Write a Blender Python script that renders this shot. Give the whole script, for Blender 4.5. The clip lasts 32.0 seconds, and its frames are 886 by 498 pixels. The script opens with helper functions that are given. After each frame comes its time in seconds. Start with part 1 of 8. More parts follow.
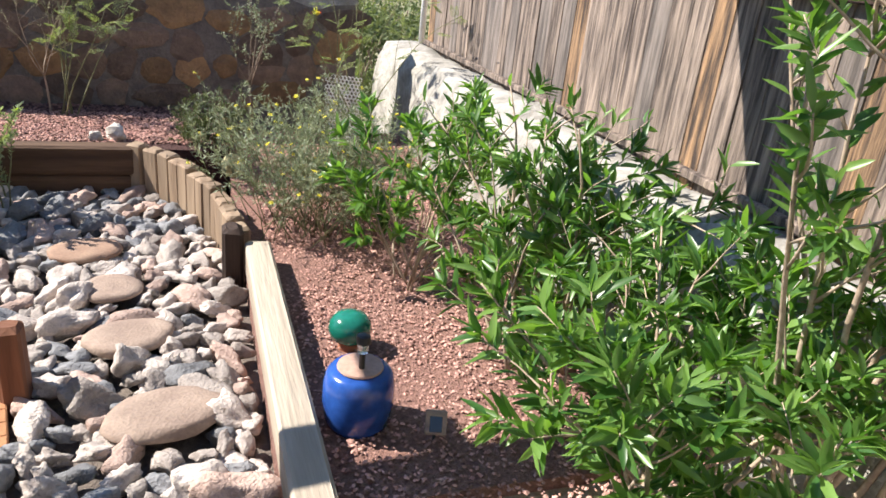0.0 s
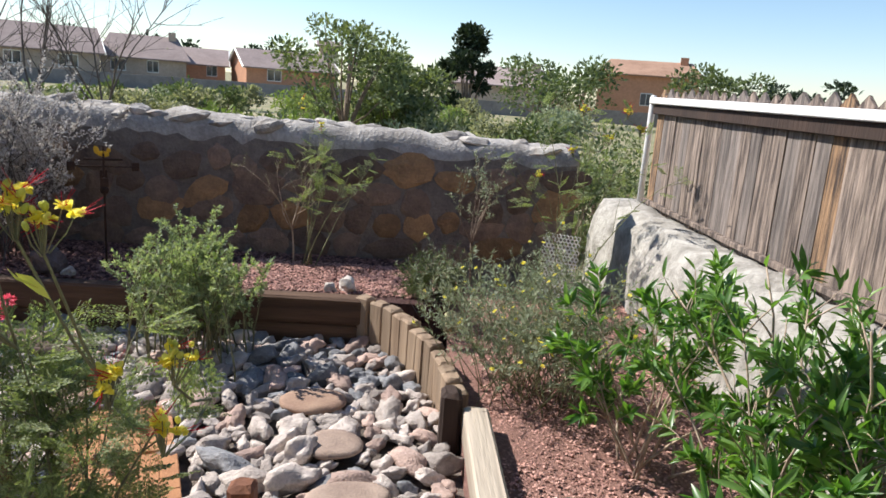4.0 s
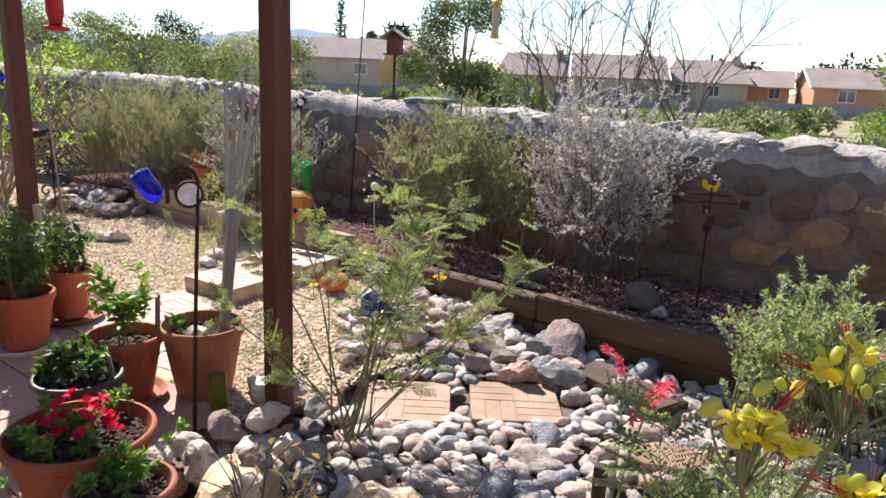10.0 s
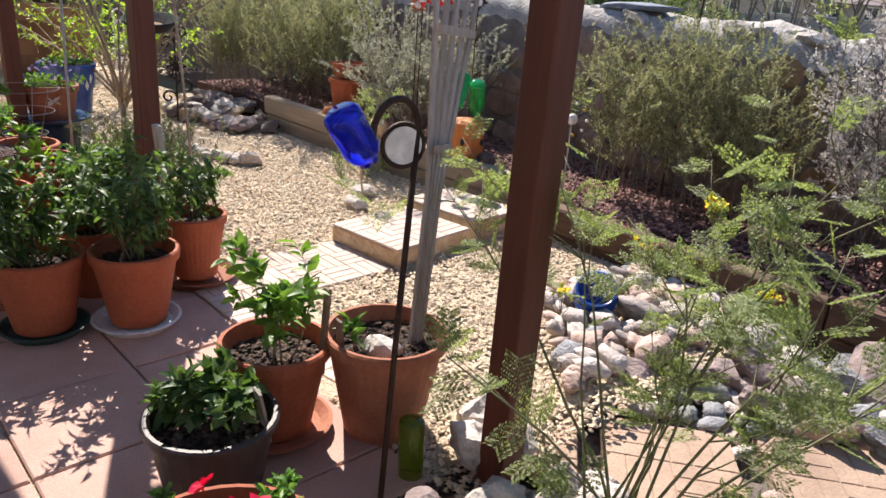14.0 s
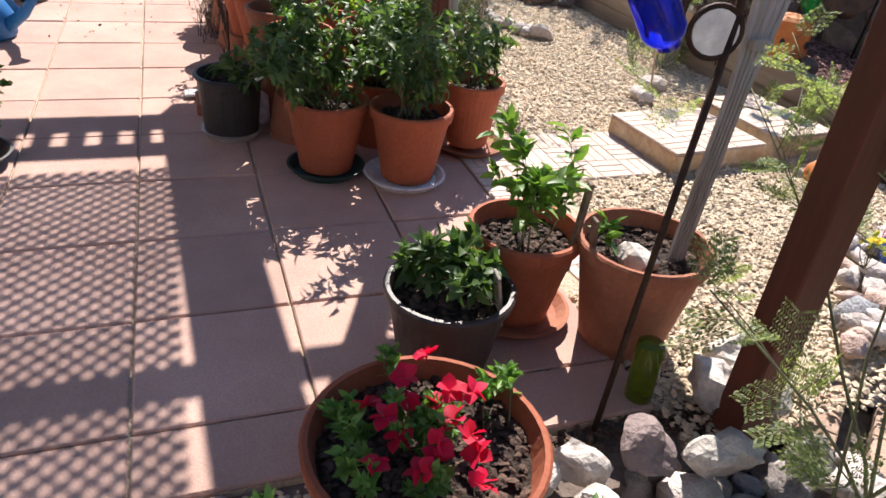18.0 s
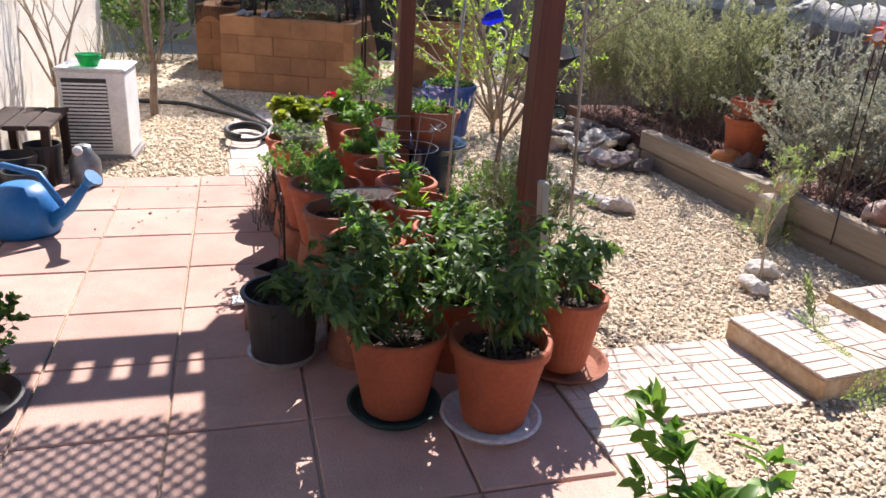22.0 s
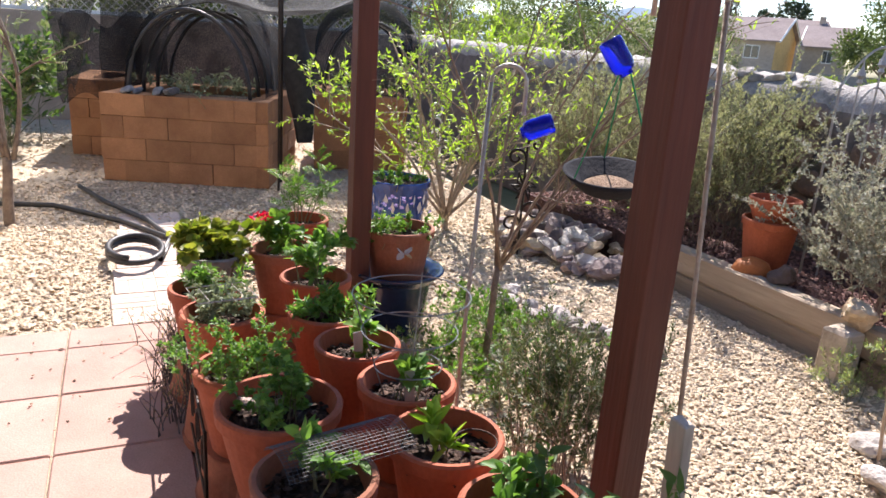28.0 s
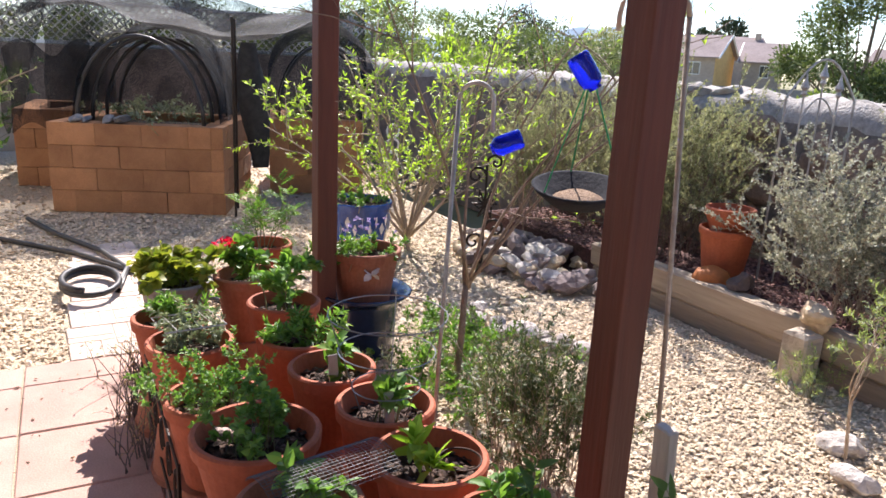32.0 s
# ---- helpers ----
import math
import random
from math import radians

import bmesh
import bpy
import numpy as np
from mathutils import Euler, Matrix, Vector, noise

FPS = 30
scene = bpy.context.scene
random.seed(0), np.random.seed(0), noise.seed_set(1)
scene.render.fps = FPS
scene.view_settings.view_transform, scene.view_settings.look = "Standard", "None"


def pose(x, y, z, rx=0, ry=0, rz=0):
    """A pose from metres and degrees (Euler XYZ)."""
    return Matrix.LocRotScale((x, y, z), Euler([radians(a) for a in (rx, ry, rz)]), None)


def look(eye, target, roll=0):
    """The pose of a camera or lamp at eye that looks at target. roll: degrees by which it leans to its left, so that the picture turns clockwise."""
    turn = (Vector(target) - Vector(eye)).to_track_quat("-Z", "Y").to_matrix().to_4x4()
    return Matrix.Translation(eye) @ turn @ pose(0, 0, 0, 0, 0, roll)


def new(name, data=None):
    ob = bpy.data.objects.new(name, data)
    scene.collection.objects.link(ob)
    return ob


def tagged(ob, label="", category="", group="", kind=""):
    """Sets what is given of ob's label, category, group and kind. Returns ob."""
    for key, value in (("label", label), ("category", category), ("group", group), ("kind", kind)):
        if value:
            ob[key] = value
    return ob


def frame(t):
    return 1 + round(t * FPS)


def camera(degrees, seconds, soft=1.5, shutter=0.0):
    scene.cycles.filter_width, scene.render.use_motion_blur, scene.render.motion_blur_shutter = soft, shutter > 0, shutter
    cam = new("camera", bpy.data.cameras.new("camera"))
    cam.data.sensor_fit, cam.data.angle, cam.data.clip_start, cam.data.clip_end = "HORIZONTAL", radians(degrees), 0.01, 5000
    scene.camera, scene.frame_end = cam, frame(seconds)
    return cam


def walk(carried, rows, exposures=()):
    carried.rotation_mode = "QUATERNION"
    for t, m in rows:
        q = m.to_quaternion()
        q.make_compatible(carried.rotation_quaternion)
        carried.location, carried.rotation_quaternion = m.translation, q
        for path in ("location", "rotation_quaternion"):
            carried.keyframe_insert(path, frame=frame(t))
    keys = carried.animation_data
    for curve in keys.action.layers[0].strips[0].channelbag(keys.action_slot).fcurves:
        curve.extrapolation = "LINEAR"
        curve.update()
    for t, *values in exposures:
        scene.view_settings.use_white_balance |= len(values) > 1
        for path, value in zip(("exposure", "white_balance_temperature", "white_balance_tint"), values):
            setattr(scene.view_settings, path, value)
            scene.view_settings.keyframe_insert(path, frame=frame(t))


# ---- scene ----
cam = camera(63.31, 32.0, soft=1.6)
PATH = [
    (0.0, pose(0.241, -1.801, 1.493, 67.42, -5.87, -18.11)),
    (0.5, pose(0.218, -1.812, 1.485, 69.68, -5.38, -19.56)),
    (1.0, pose(0.189, -1.816, 1.478, 70.37, -5.25, -20.54)),
    (1.5, pose(0.189, -1.813, 1.455, 68.53, -5.52, -20.26)),
    (2.0, pose(0.154, -1.769, 1.478, 69.16, -5.72, -19.92)),
    (2.5, pose(0.112, -1.719, 1.516, 71.51, -5.70, -19.01)),
    (3.0, pose(0.176, -1.709, 1.556, 74.48, -6.43, -14.84)),
    (3.5, pose(0.162, -1.641, 1.547, 75.45, -5.14, -6.21)),
    (4.0, pose(0.130, -1.634, 1.570, 77.24, -4.18, -2.42)),
    (4.5, pose(0.092, -1.617, 1.580, 78.04, -3.25, 2.00)),
    (6.5, pose(-0.102, -1.552, 1.565, 74.91, -1.56, 17.83)),
    (7.0, pose(-0.073, -1.499, 1.567, 74.85, -1.54, 25.11)),
    (7.5, pose(-0.042, -1.482, 1.570, 75.31, -1.79, 30.10)),
    (8.0, pose(-0.101, -1.472, 1.553, 75.15, -1.75, 33.30)),
    (8.5, pose(-0.235, -1.434, 1.541, 75.33, -1.22, 33.05)),
    (9.0, pose(-0.332, -1.326, 1.547, 74.00, -1.13, 33.60)),
    (9.5, pose(-0.379, -1.171, 1.547, 75.60, -2.31, 37.45)),
    (10.0, pose(-0.479, -1.104, 1.550, 76.57, -2.38, 38.96)),
    (10.5, pose(-0.656, -1.067, 1.537, 77.58, -1.20, 38.07)),
    (11.0, pose(-0.805, -0.914, 1.525, 77.47, -1.33, 37.52)),
    (11.5, pose(-0.966, -0.805, 1.518, 77.07, -1.69, 38.83)),
    (12.0, pose(-1.169, -0.777, 1.519, 76.46, 0.24, 34.67)),
    (12.5, pose(-1.323, -0.674, 1.513, 75.97, -0.31, 35.11)),
    (13.0, pose(-1.423, -0.567, 1.511, 76.61, -1.94, 40.41)),
    (13.5, pose(-1.593, -0.578, 1.512, 75.69, -3.15, 43.97)),
    (14.0, pose(-1.818, -0.563, 1.416, 69.43, -4.26, 47.63)),
    (14.5, pose(-1.901, -0.514, 1.340, 61.10, -5.44, 51.96)),
    (15.0, pose(-1.925, -0.502, 1.271, 52.17, -5.45, 57.75)),
    (15.5, pose(-1.923, -0.507, 1.251, 43.86, -6.22, 61.76)),
    (17.5, pose(-1.912, -0.484, 1.323, 52.18, -6.01, 71.79)),
    (18.0, pose(-1.936, -0.478, 1.366, 58.36, -5.59, 71.26)),
    (18.5, pose(-1.955, -0.472, 1.383, 61.40, -4.94, 72.08)),
    (19.0, pose(-1.964, -0.466, 1.421, 64.32, -4.15, 72.25)),
    (19.5, pose(-1.981, -0.463, 1.432, 68.27, -3.55, 72.60)),
    (20.0, pose(-2.087, -0.466, 1.416, 69.41, -3.15, 72.53)),
    (20.5, pose(-2.226, -0.450, 1.412, 68.61, -2.11, 69.80)),
    (21.0, pose(-2.360, -0.359, 1.431, 68.05, -2.72, 72.17)),
    (21.5, pose(-2.460, -0.336, 1.438, 68.06, -4.79, 79.27)),
    (22.0, pose(-2.623, -0.413, 1.446, 68.51, -3.51, 74.67)),
    (22.5, pose(-2.764, -0.451, 1.413, 66.72, -2.98, 69.04)),
    (23.0, pose(-3.006, -0.401, 1.402, 67.04, -2.74, 68.87)),
    (23.5, pose(-3.134, -0.384, 1.409, 64.86, -3.01, 71.39)),
    (24.0, pose(-3.367, -0.408, 1.431, 64.03, -2.81, 72.45)),
    (24.5, pose(-3.590, -0.430, 1.456, 63.70, -3.16, 69.31)),
    (26.5, pose(-3.998, -0.420, 1.415, 65.14, -4.27, 69.44)),
    (27.0, pose(-3.993, -0.411, 1.416, 65.83, -4.96, 69.87)),
    (27.5, pose(-4.024, -0.397, 1.458, 69.35, -4.70, 68.43)),
    (28.0, pose(-4.017, -0.393, 1.478, 73.53, -3.81, 66.43)),
    (28.5, pose(-4.017, -0.399, 1.470, 74.81, -3.52, 66.14)),
    (29.0, pose(-4.018, -0.403, 1.470, 74.67, -3.41, 65.96)),
    (29.5, pose(-4.021, -0.405, 1.480, 74.58, -3.34, 65.63)),
    (30.0, pose(-4.010, -0.407, 1.484, 76.56, -3.35, 64.87)),
    (30.5, pose(-4.002, -0.421, 1.476, 76.05, -3.54, 64.47)),
    (31.0, pose(-4.002, -0.427, 1.474, 75.55, -3.14, 65.34)),
    (31.5, pose(-4.013, -0.435, 1.470, 76.01, -2.97, 65.25)),
    (32.0, pose(-4.043, -0.437, 1.465, 75.41, -2.73, 62.51)),
]
walk(cam, PATH, exposures=[(0.0, 1.13, 6700, 11), (2.5, 1.13, 6700, 11), (4.2, 0.7, 6500, 11), (8.0, 1.15, 6850, 15), (13.6, 1.13, 6750, 15), (15.2, 0.92, 6850, 11), (17.5, 1.06, 6650, 13), (19.0, 1.18, 6550, 15), (24.0, 1.18, 6400, 16), (27.5, 1.25, 6500, 18), (32.0, 1.32, 6500, 18)])

# ---------- light ----------
SUN = Vector((-0.655, 0.295, 0.695))
world = bpy.data.worlds.new("sky")
scene.world = world
world.use_nodes = True
wn = world.node_tree.nodes
sky = wn.new("ShaderNodeTexSky")
sky.sky_type = "NISHITA"
sky.sun_disc = False
sky.sun_elevation = math.asin(SUN.z)
sky.sun_rotation = math.atan2(SUN.x, SUN.y)
sky.air_density, sky.dust_density, sky.ozone_density = 1.0, 0.05, 4.0
bg = wn["Background"]
bg.inputs["Strength"].default_value = 0.10
world.node_tree.links.new(sky.outputs[0], bg.inputs[0])
sun_data = bpy.data.lights.new("sun", "SUN")
sun_data.energy, sun_data.angle, sun_data.color = 5.0, radians(0.4), (1.0, 0.955, 0.89)
sun_lamp = new("sun", sun_data)
sun_lamp.matrix_world = look(SUN * 30, (0, 0, 0))

# ---------- materials ----------
import collections

rng = np.random.default_rng(7)


def M(name, col, col2=None, rough=0.85, scale=6.0, bump=0.3, fine=90.0, metal=0.0, spec=0.4, vary=0.12, island=0.0, ramp=(0.35, 0.65)):
    """A worn surface: two colours mixed by broad and fine noise, a tone of its own for each object, relief."""
    m = bpy.data.materials.new(name)
    m.use_nodes = True
    nt = m.node_tree
    N, L = nt.nodes, nt.links
    p = N["Principled BSDF"]
    p.inputs["Roughness"].default_value = rough
    p.inputs["Metallic"].default_value = metal
    p.inputs["Specular IOR Level"].default_value = spec
    geo = N.new("ShaderNodeNewGeometry")
    n1 = N.new("ShaderNodeTexNoise")
    n1.inputs["Scale"].default_value = scale
    n1.inputs["Detail"].default_value = 6
    n1.inputs["Roughness"].default_value = 0.65
    L.new(geo.outputs["Position"], n1.inputs["Vector"])
    n2 = N.new("ShaderNodeTexNoise")
    n2.inputs["Scale"].default_value = fine
    n2.inputs["Detail"].default_value = 3
    L.new(geo.outputs["Position"], n2.inputs["Vector"])
    r = N.new("ShaderNodeValToRGB")
    r.color_ramp.elements[0].position, r.color_ramp.elements[1].position = ramp
    c2 = col2 or tuple(c * 0.7 for c in col)
    r.color_ramp.elements[0].color = (*c2, 1)
    r.color_ramp.elements[1].color = (*col, 1)
    L.new(n1.outputs["Fac"], r.inputs[0])
    info = N.new("ShaderNodeObjectInfo")
    ma = N.new("ShaderNodeMath")
    ma.operation = "MULTIPLY_ADD"
    ma.inputs[1].default_value, ma.inputs[2].default_value = 2 * vary, 1 - vary
    L.new(info.outputs["Random"], ma.inputs[0])
    mb = N.new("ShaderNodeMath")
    mb.operation = "MULTIPLY_ADD"
    mb.inputs[1].default_value, mb.inputs[2].default_value = 0.5, 0.75
    L.new(n2.outputs["Fac"], mb.inputs[0])
    mc = N.new("ShaderNodeMath")
    mc.operation = "MULTIPLY"
    L.new(ma.outputs[0], mc.inputs[0])
    L.new(mb.outputs[0], mc.inputs[1])
    last = mc
    if island:
        md = N.new("ShaderNodeMath")
        md.operation = "MULTIPLY_ADD"
        md.inputs[1].default_value, md.inputs[2].default_value = 2 * island, 1 - island
        L.new(geo.outputs["Random Per Island"], md.inputs[0])
        me = N.new("ShaderNodeMath")
        me.operation = "MULTIPLY"
        L.new(mc.outputs[0], me.inputs[0])
        L.new(md.outputs[0], me.inputs[1])
        last = me
    v = N.new("ShaderNodeVectorMath")
    v.operation = "SCALE"
    L.new(r.outputs[0], v.inputs[0])
    L.new(last.outputs[0], v.inputs["Scale"])
    L.new(v.outputs[0], p.inputs["Base Color"])
    if bump:
        b = N.new("ShaderNodeBump")
        b.inputs["Strength"].default_value = bump
        b.inputs["Distance"].default_value = 0.01
        L.new(n2.outputs["Fac"], b.inputs["Height"])
        b2 = N.new("ShaderNodeBump")
        b2.inputs["Strength"].default_value = bump * 0.7
        b2.inputs["Distance"].default_value = 0.03
        L.new(n1.outputs["Fac"], b2.inputs["Height"])
        L.new(b.outputs[0], b2.inputs["Normal"])
        L.new(b2.outputs[0], p.inputs["Normal"])
    return m


def LEAF(name, col, col2, trans=0.35, rough=0.5, gloss=0.35, tint=(1.5, 1.6, 0.7)):
    """Leaves: each its own green between two, some light let through."""
    m = bpy.data.materials.new(name)
    m.use_nodes = True
    nt = m.node_tree
    N, L = nt.nodes, nt.links
    p = N["Principled BSDF"]
    p.inputs["Roughness"].default_value = rough
    p.inputs["Specular IOR Level"].default_value = gloss
    geo = N.new("ShaderNodeNewGeometry")
    r = N.new("ShaderNodeValToRGB")
    r.color_ramp.elements[0].color = (*col, 1)
    r.color_ramp.elements[1].color = (*col2, 1)
    L.new(geo.outputs["Random Per Island"], r.inputs[0])
    L.new(r.outputs[0], p.inputs["Base Color"])
    t = N.new("ShaderNodeBsdfTranslucent")
    g = N.new("ShaderNodeVectorMath")
    g.operation = "MULTIPLY"
    g.inputs[1].default_value = tint
    L.new(r.outputs[0], g.inputs[0])
    L.new(g.outputs[0], t.inputs[0])
    mix = N.new("ShaderNodeMixShader")
    mix.inputs[0].default_value = trans
    L.new(p.outputs[0], mix.inputs[1])
    L.new(t.outputs[0], mix.inputs[2])
    L.new(mix.outputs[0], N["Material Output"].inputs[0])
    return m


def GLASS(name, col, rough=0.05):
    m = bpy.data.materials.new(name)
    m.use_nodes = True
    p = m.node_tree.nodes["Principled BSDF"]
    p.inputs["Base Color"].default_value = (*col, 1)
    p.inputs["Transmission Weight"].default_value = 0.75
    p.inputs["Roughness"].default_value = rough
    p.inputs["IOR"].default_value = 1.35
    return m


def WOOD(name, col, col2, axis="X", rough=0.85, scale=5.0, bump=0.5, ramp=(0.3, 0.7)):
    """Weathered wood: grain drawn out along one axis."""
    m = M(name, col, col2, rough, scale, bump, 60, ramp=ramp, vary=0.18)
    nt = m.node_tree
    mp = nt.nodes.new("ShaderNodeMapping")
    s = [1.0, 1.0, 1.0]
    s["XYZ".index(axis)] = 0.08
    mp.inputs["Scale"].default_value = s
    for n in [n for n in nt.nodes if n.type == "TEX_NOISE"]:
        src = n.inputs["Vector"].links[0].from_socket
        nt.links.new(mp.outputs[0], n.inputs["Vector"])
    nt.links.new(src, mp.inputs["Vector"])
    return m


m_paver = M("red concrete paver", (0.495, 0.325, 0.265), (0.405, 0.255, 0.207), 0.9, 2.5, 0.25, 140, vary=0.1)
m_joint = M("sandy joint", (0.2, 0.155, 0.13), None, 0.95, 20, 0.4)
m_scored = M("brown scored concrete tile", (0.42, 0.31, 0.265), (0.33, 0.235, 0.2), 0.9, 4, 0.3, 120)
m_greytile = M("grey concrete tile", (0.30, 0.27, 0.25), (0.22, 0.2, 0.19), 0.9, 4, 0.3, 120)
m_bricktile = M("sandstone brick tile", (0.62, 0.5, 0.415), (0.52, 0.4, 0.33), 0.9, 5, 0.3, 100, vary=0.12)
m_browntile = M("brown brick tile", (0.40, 0.285, 0.21), (0.29, 0.2, 0.145), 0.9, 5, 0.4, 100, vary=0.12)
m_orangetile = M("orange brick tile", (0.50, 0.25, 0.12), (0.36, 0.17, 0.08), 0.9, 5, 0.35, 100, vary=0.1)
m_terra = M("terracotta", (0.385, 0.105, 0.047), (0.29, 0.076, 0.034), 0.8, 5, 0.15, 70, vary=0.18)
m_terra_old = M("weathered terracotta", (0.34, 0.14, 0.08), (0.26, 0.09, 0.048), 0.85, 6, 0.2, 70, vary=0.15)
m_soil = M("potting soil with bark", (0.055, 0.036, 0.026), (0.022, 0.014, 0.011), 0.95, 30, 1.0, 90)
m_chip = M("bark chips", (0.12, 0.072, 0.05), (0.045, 0.027, 0.02), 0.9, 20, 0.4, 80, island=0.5)
m_tangravel = M("tan gravel bed", (0.64, 0.53, 0.385), (0.47, 0.38, 0.27), 0.9, 60, 0.9, 160)
m_tanchip = M("tan gravel chips", (0.74, 0.61, 0.44), (0.58, 0.45, 0.31), 0.85, 8, 0.2, 120, island=0.32)
m_lava = M("red gravel bed", (0.36, 0.2, 0.16), (0.2, 0.105, 0.085), 0.95, 50, 0.9, 150)
m_lavachip = M("red gravel chips", (0.52, 0.31, 0.255), (0.38, 0.2, 0.165), 0.9, 12, 0.3, 120, island=0.5)
m_mulch = M("dark red mulch", (0.11, 0.05, 0.045), (0.05, 0.024, 0.022), 0.95, 40, 1.0, 120)
m_mulchchip = M("red bark mulch chips", (0.27, 0.145, 0.12), (0.12, 0.06, 0.052), 0.9, 12, 0.3, 100, island=0.5)
m_bedsoil = M("grey sandy soil", (0.22, 0.18, 0.15), (0.12, 0.1, 0.09), 0.95, 25, 0.8, 120)
m_cobble = M("river cobble", (0.50, 0.44, 0.395), (0.30, 0.255, 0.23), 0.8, 16, 0.8, 90, vary=0.4)
m_cobble_pink = M("pink river cobble", (0.50, 0.365, 0.31), (0.34, 0.24, 0.2), 0.8, 16, 0.8, 90, vary=0.3)
m_cobble_dark = M("blue-grey river cobble", (0.26, 0.262, 0.27), (0.14, 0.142, 0.15), 0.8, 16, 0.8, 90, vary=0.3)
m_cobble_all = M("mixed small cobbles", (0.50, 0.44, 0.40), (0.32, 0.275, 0.25), 0.8, 16, 0.8, 90, island=0.45)
m_rock = M("pale fieldstone", (0.62, 0.575, 0.52), (0.30, 0.26, 0.23), 0.85, 7, 0.7, 60, vary=0.25)
m_rock_tan = M("yellow sandstone boulder", (0.66, 0.54, 0.38), (0.42, 0.29, 0.17), 0.85, 7, 1.0, 40)
m_rock_dark = M("dark brown fieldstone", (0.16, 0.12, 0.11), (0.08, 0.06, 0.055), 0.85, 7, 0.8, 60, vary=0.25)
m_redslab = M("brown flagstone", (0.33, 0.22, 0.155), (0.25, 0.155, 0.11), 0.85, 6, 0.3, 90)
m_tanslab = M("pinkish sandstone slab", (0.35, 0.265, 0.21), (0.24, 0.175, 0.14), 0.85, 6, 0.4, 90)
m_timber = WOOD("weathered grey landscape timber", (0.37, 0.295, 0.215), (0.19, 0.14, 0.10), "X")
m_timber_dark = WOOD("dark brown landscape timber", (0.13, 0.075, 0.046), (0.045, 0.025, 0.016), "X", 0.85, 9, 0.7)
m_timber_board = WOOD("dark brown timber", (0.13, 0.085, 0.06), (0.05, 0.032, 0.022), "X", 0.85, 10, 0.7)
m_timber_y = WOOD("bleached landscape timber", (0.57, 0.49, 0.39), (0.29, 0.235, 0.18), "Y")
m_stump = WOOD("brown timber edging", (0.33, 0.245, 0.17), (0.15, 0.10, 0.065), "Z")
m_stumpred = WOOD("reddish brown stump", (0.2, 0.085, 0.045), (0.1, 0.04, 0.024), "Z")
m_stumpdark = WOOD("dark creosoted timber", (0.06, 0.035, 0.025), (0.03, 0.018, 0.014), "Z")
m_post = WOOD("red-brown stained post", (0.125, 0.035, 0.019), (0.065, 0.019, 0.011), "Z", 0.6, 7, 0.25)
m_fence = WOOD("weathered cedar fence board", (0.30, 0.235, 0.19), (0.06, 0.046, 0.04), "Z", 0.9, 26, 0.7, (0.40, 0.62))
m_fence_brown = WOOD("brown cedar fence board", (0.36, 0.22, 0.12), (0.06, 0.042, 0.033), "Z", 0.9, 30, 0.7, (0.40, 0.62))
m_fence_grey = WOOD("grey cedar fence board", (0.24, 0.20, 0.175), (0.09, 0.076, 0.068), "Z", 0.9, 22, 0.7, (0.40, 0.62))
m_greywood = WOOD("grey bare wood", (0.50, 0.45, 0.385), (0.3, 0.26, 0.22), "Z")
m_stucco = M("whitewashed rubble", (0.43, 0.41, 0.37), (0.21, 0.195, 0.17), 0.95, 6, 1.0, 35)
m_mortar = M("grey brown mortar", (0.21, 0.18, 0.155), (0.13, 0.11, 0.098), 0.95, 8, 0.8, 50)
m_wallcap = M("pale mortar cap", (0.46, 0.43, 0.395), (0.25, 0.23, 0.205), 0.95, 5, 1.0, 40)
m_wallstone = M("brown wall stone", (0.24, 0.17, 0.125), (0.14, 0.1, 0.08), 0.9, 7, 0.8, 50, vary=0.35)
m_wallstone_o = M("ochre wall stone", (0.33, 0.2, 0.1), (0.2, 0.125, 0.07), 0.9, 7, 0.8, 50, vary=0.3)
m_housewall = M("cream house stucco", (0.66, 0.60, 0.53), (0.56, 0.5, 0.43), 0.95, 2, 0.4, 90)
m_white = M("white painted metal", (0.78, 0.77, 0.74), (0.66, 0.65, 0.62), 0.5, 4, 0.05, 60)
m_block = M("tan concrete block", (0.42, 0.21, 0.10), (0.3, 0.145, 0.07), 0.95, 4, 0.5, 110, vary=0.2)
m_blackmetal = M("black wrought iron", (0.022, 0.018, 0.016), (0.045, 0.03, 0.022), 0.55, 20, 0.1, 100, metal=0.6)
m_rustmetal = M("brown rusty iron", (0.07, 0.038, 0.025), (0.035, 0.02, 0.015), 0.7, 25, 0.3, 120, metal=0.5)
m_greymetal = M("pale galvanised rod", (0.5, 0.47, 0.43), (0.36, 0.33, 0.3), 0.5, 20, 0.1, 100, metal=0.4)
m_wire = M("grey galvanised wire", (0.33, 0.33, 0.32), None, 0.45, 20, 0.0, 100, metal=0.8)
m_blackplastic = M("black plastic", (0.022, 0.022, 0.023), (0.04, 0.038, 0.036), 0.5, 8, 0.1, 80)
m_brownplastic = M("dark brown plastic", (0.055, 0.04, 0.034), (0.035, 0.025, 0.022), 0.5, 8, 0.1, 80)
m_blueplastic = M("blue plastic", (0.02, 0.17, 0.42), (0.015, 0.13, 0.34), 0.45, 5, 0.05, 60)
m_lid = M("pale pink terracotta", (0.55, 0.36, 0.28), (0.46, 0.28, 0.21), 0.85, 10, 0.1, 70)
m_blueglaze = M("blue glazed ceramic", (0.022, 0.085, 0.34), (0.012, 0.045, 0.2), 0.2, 8, 0.05, 40, spec=0.6)
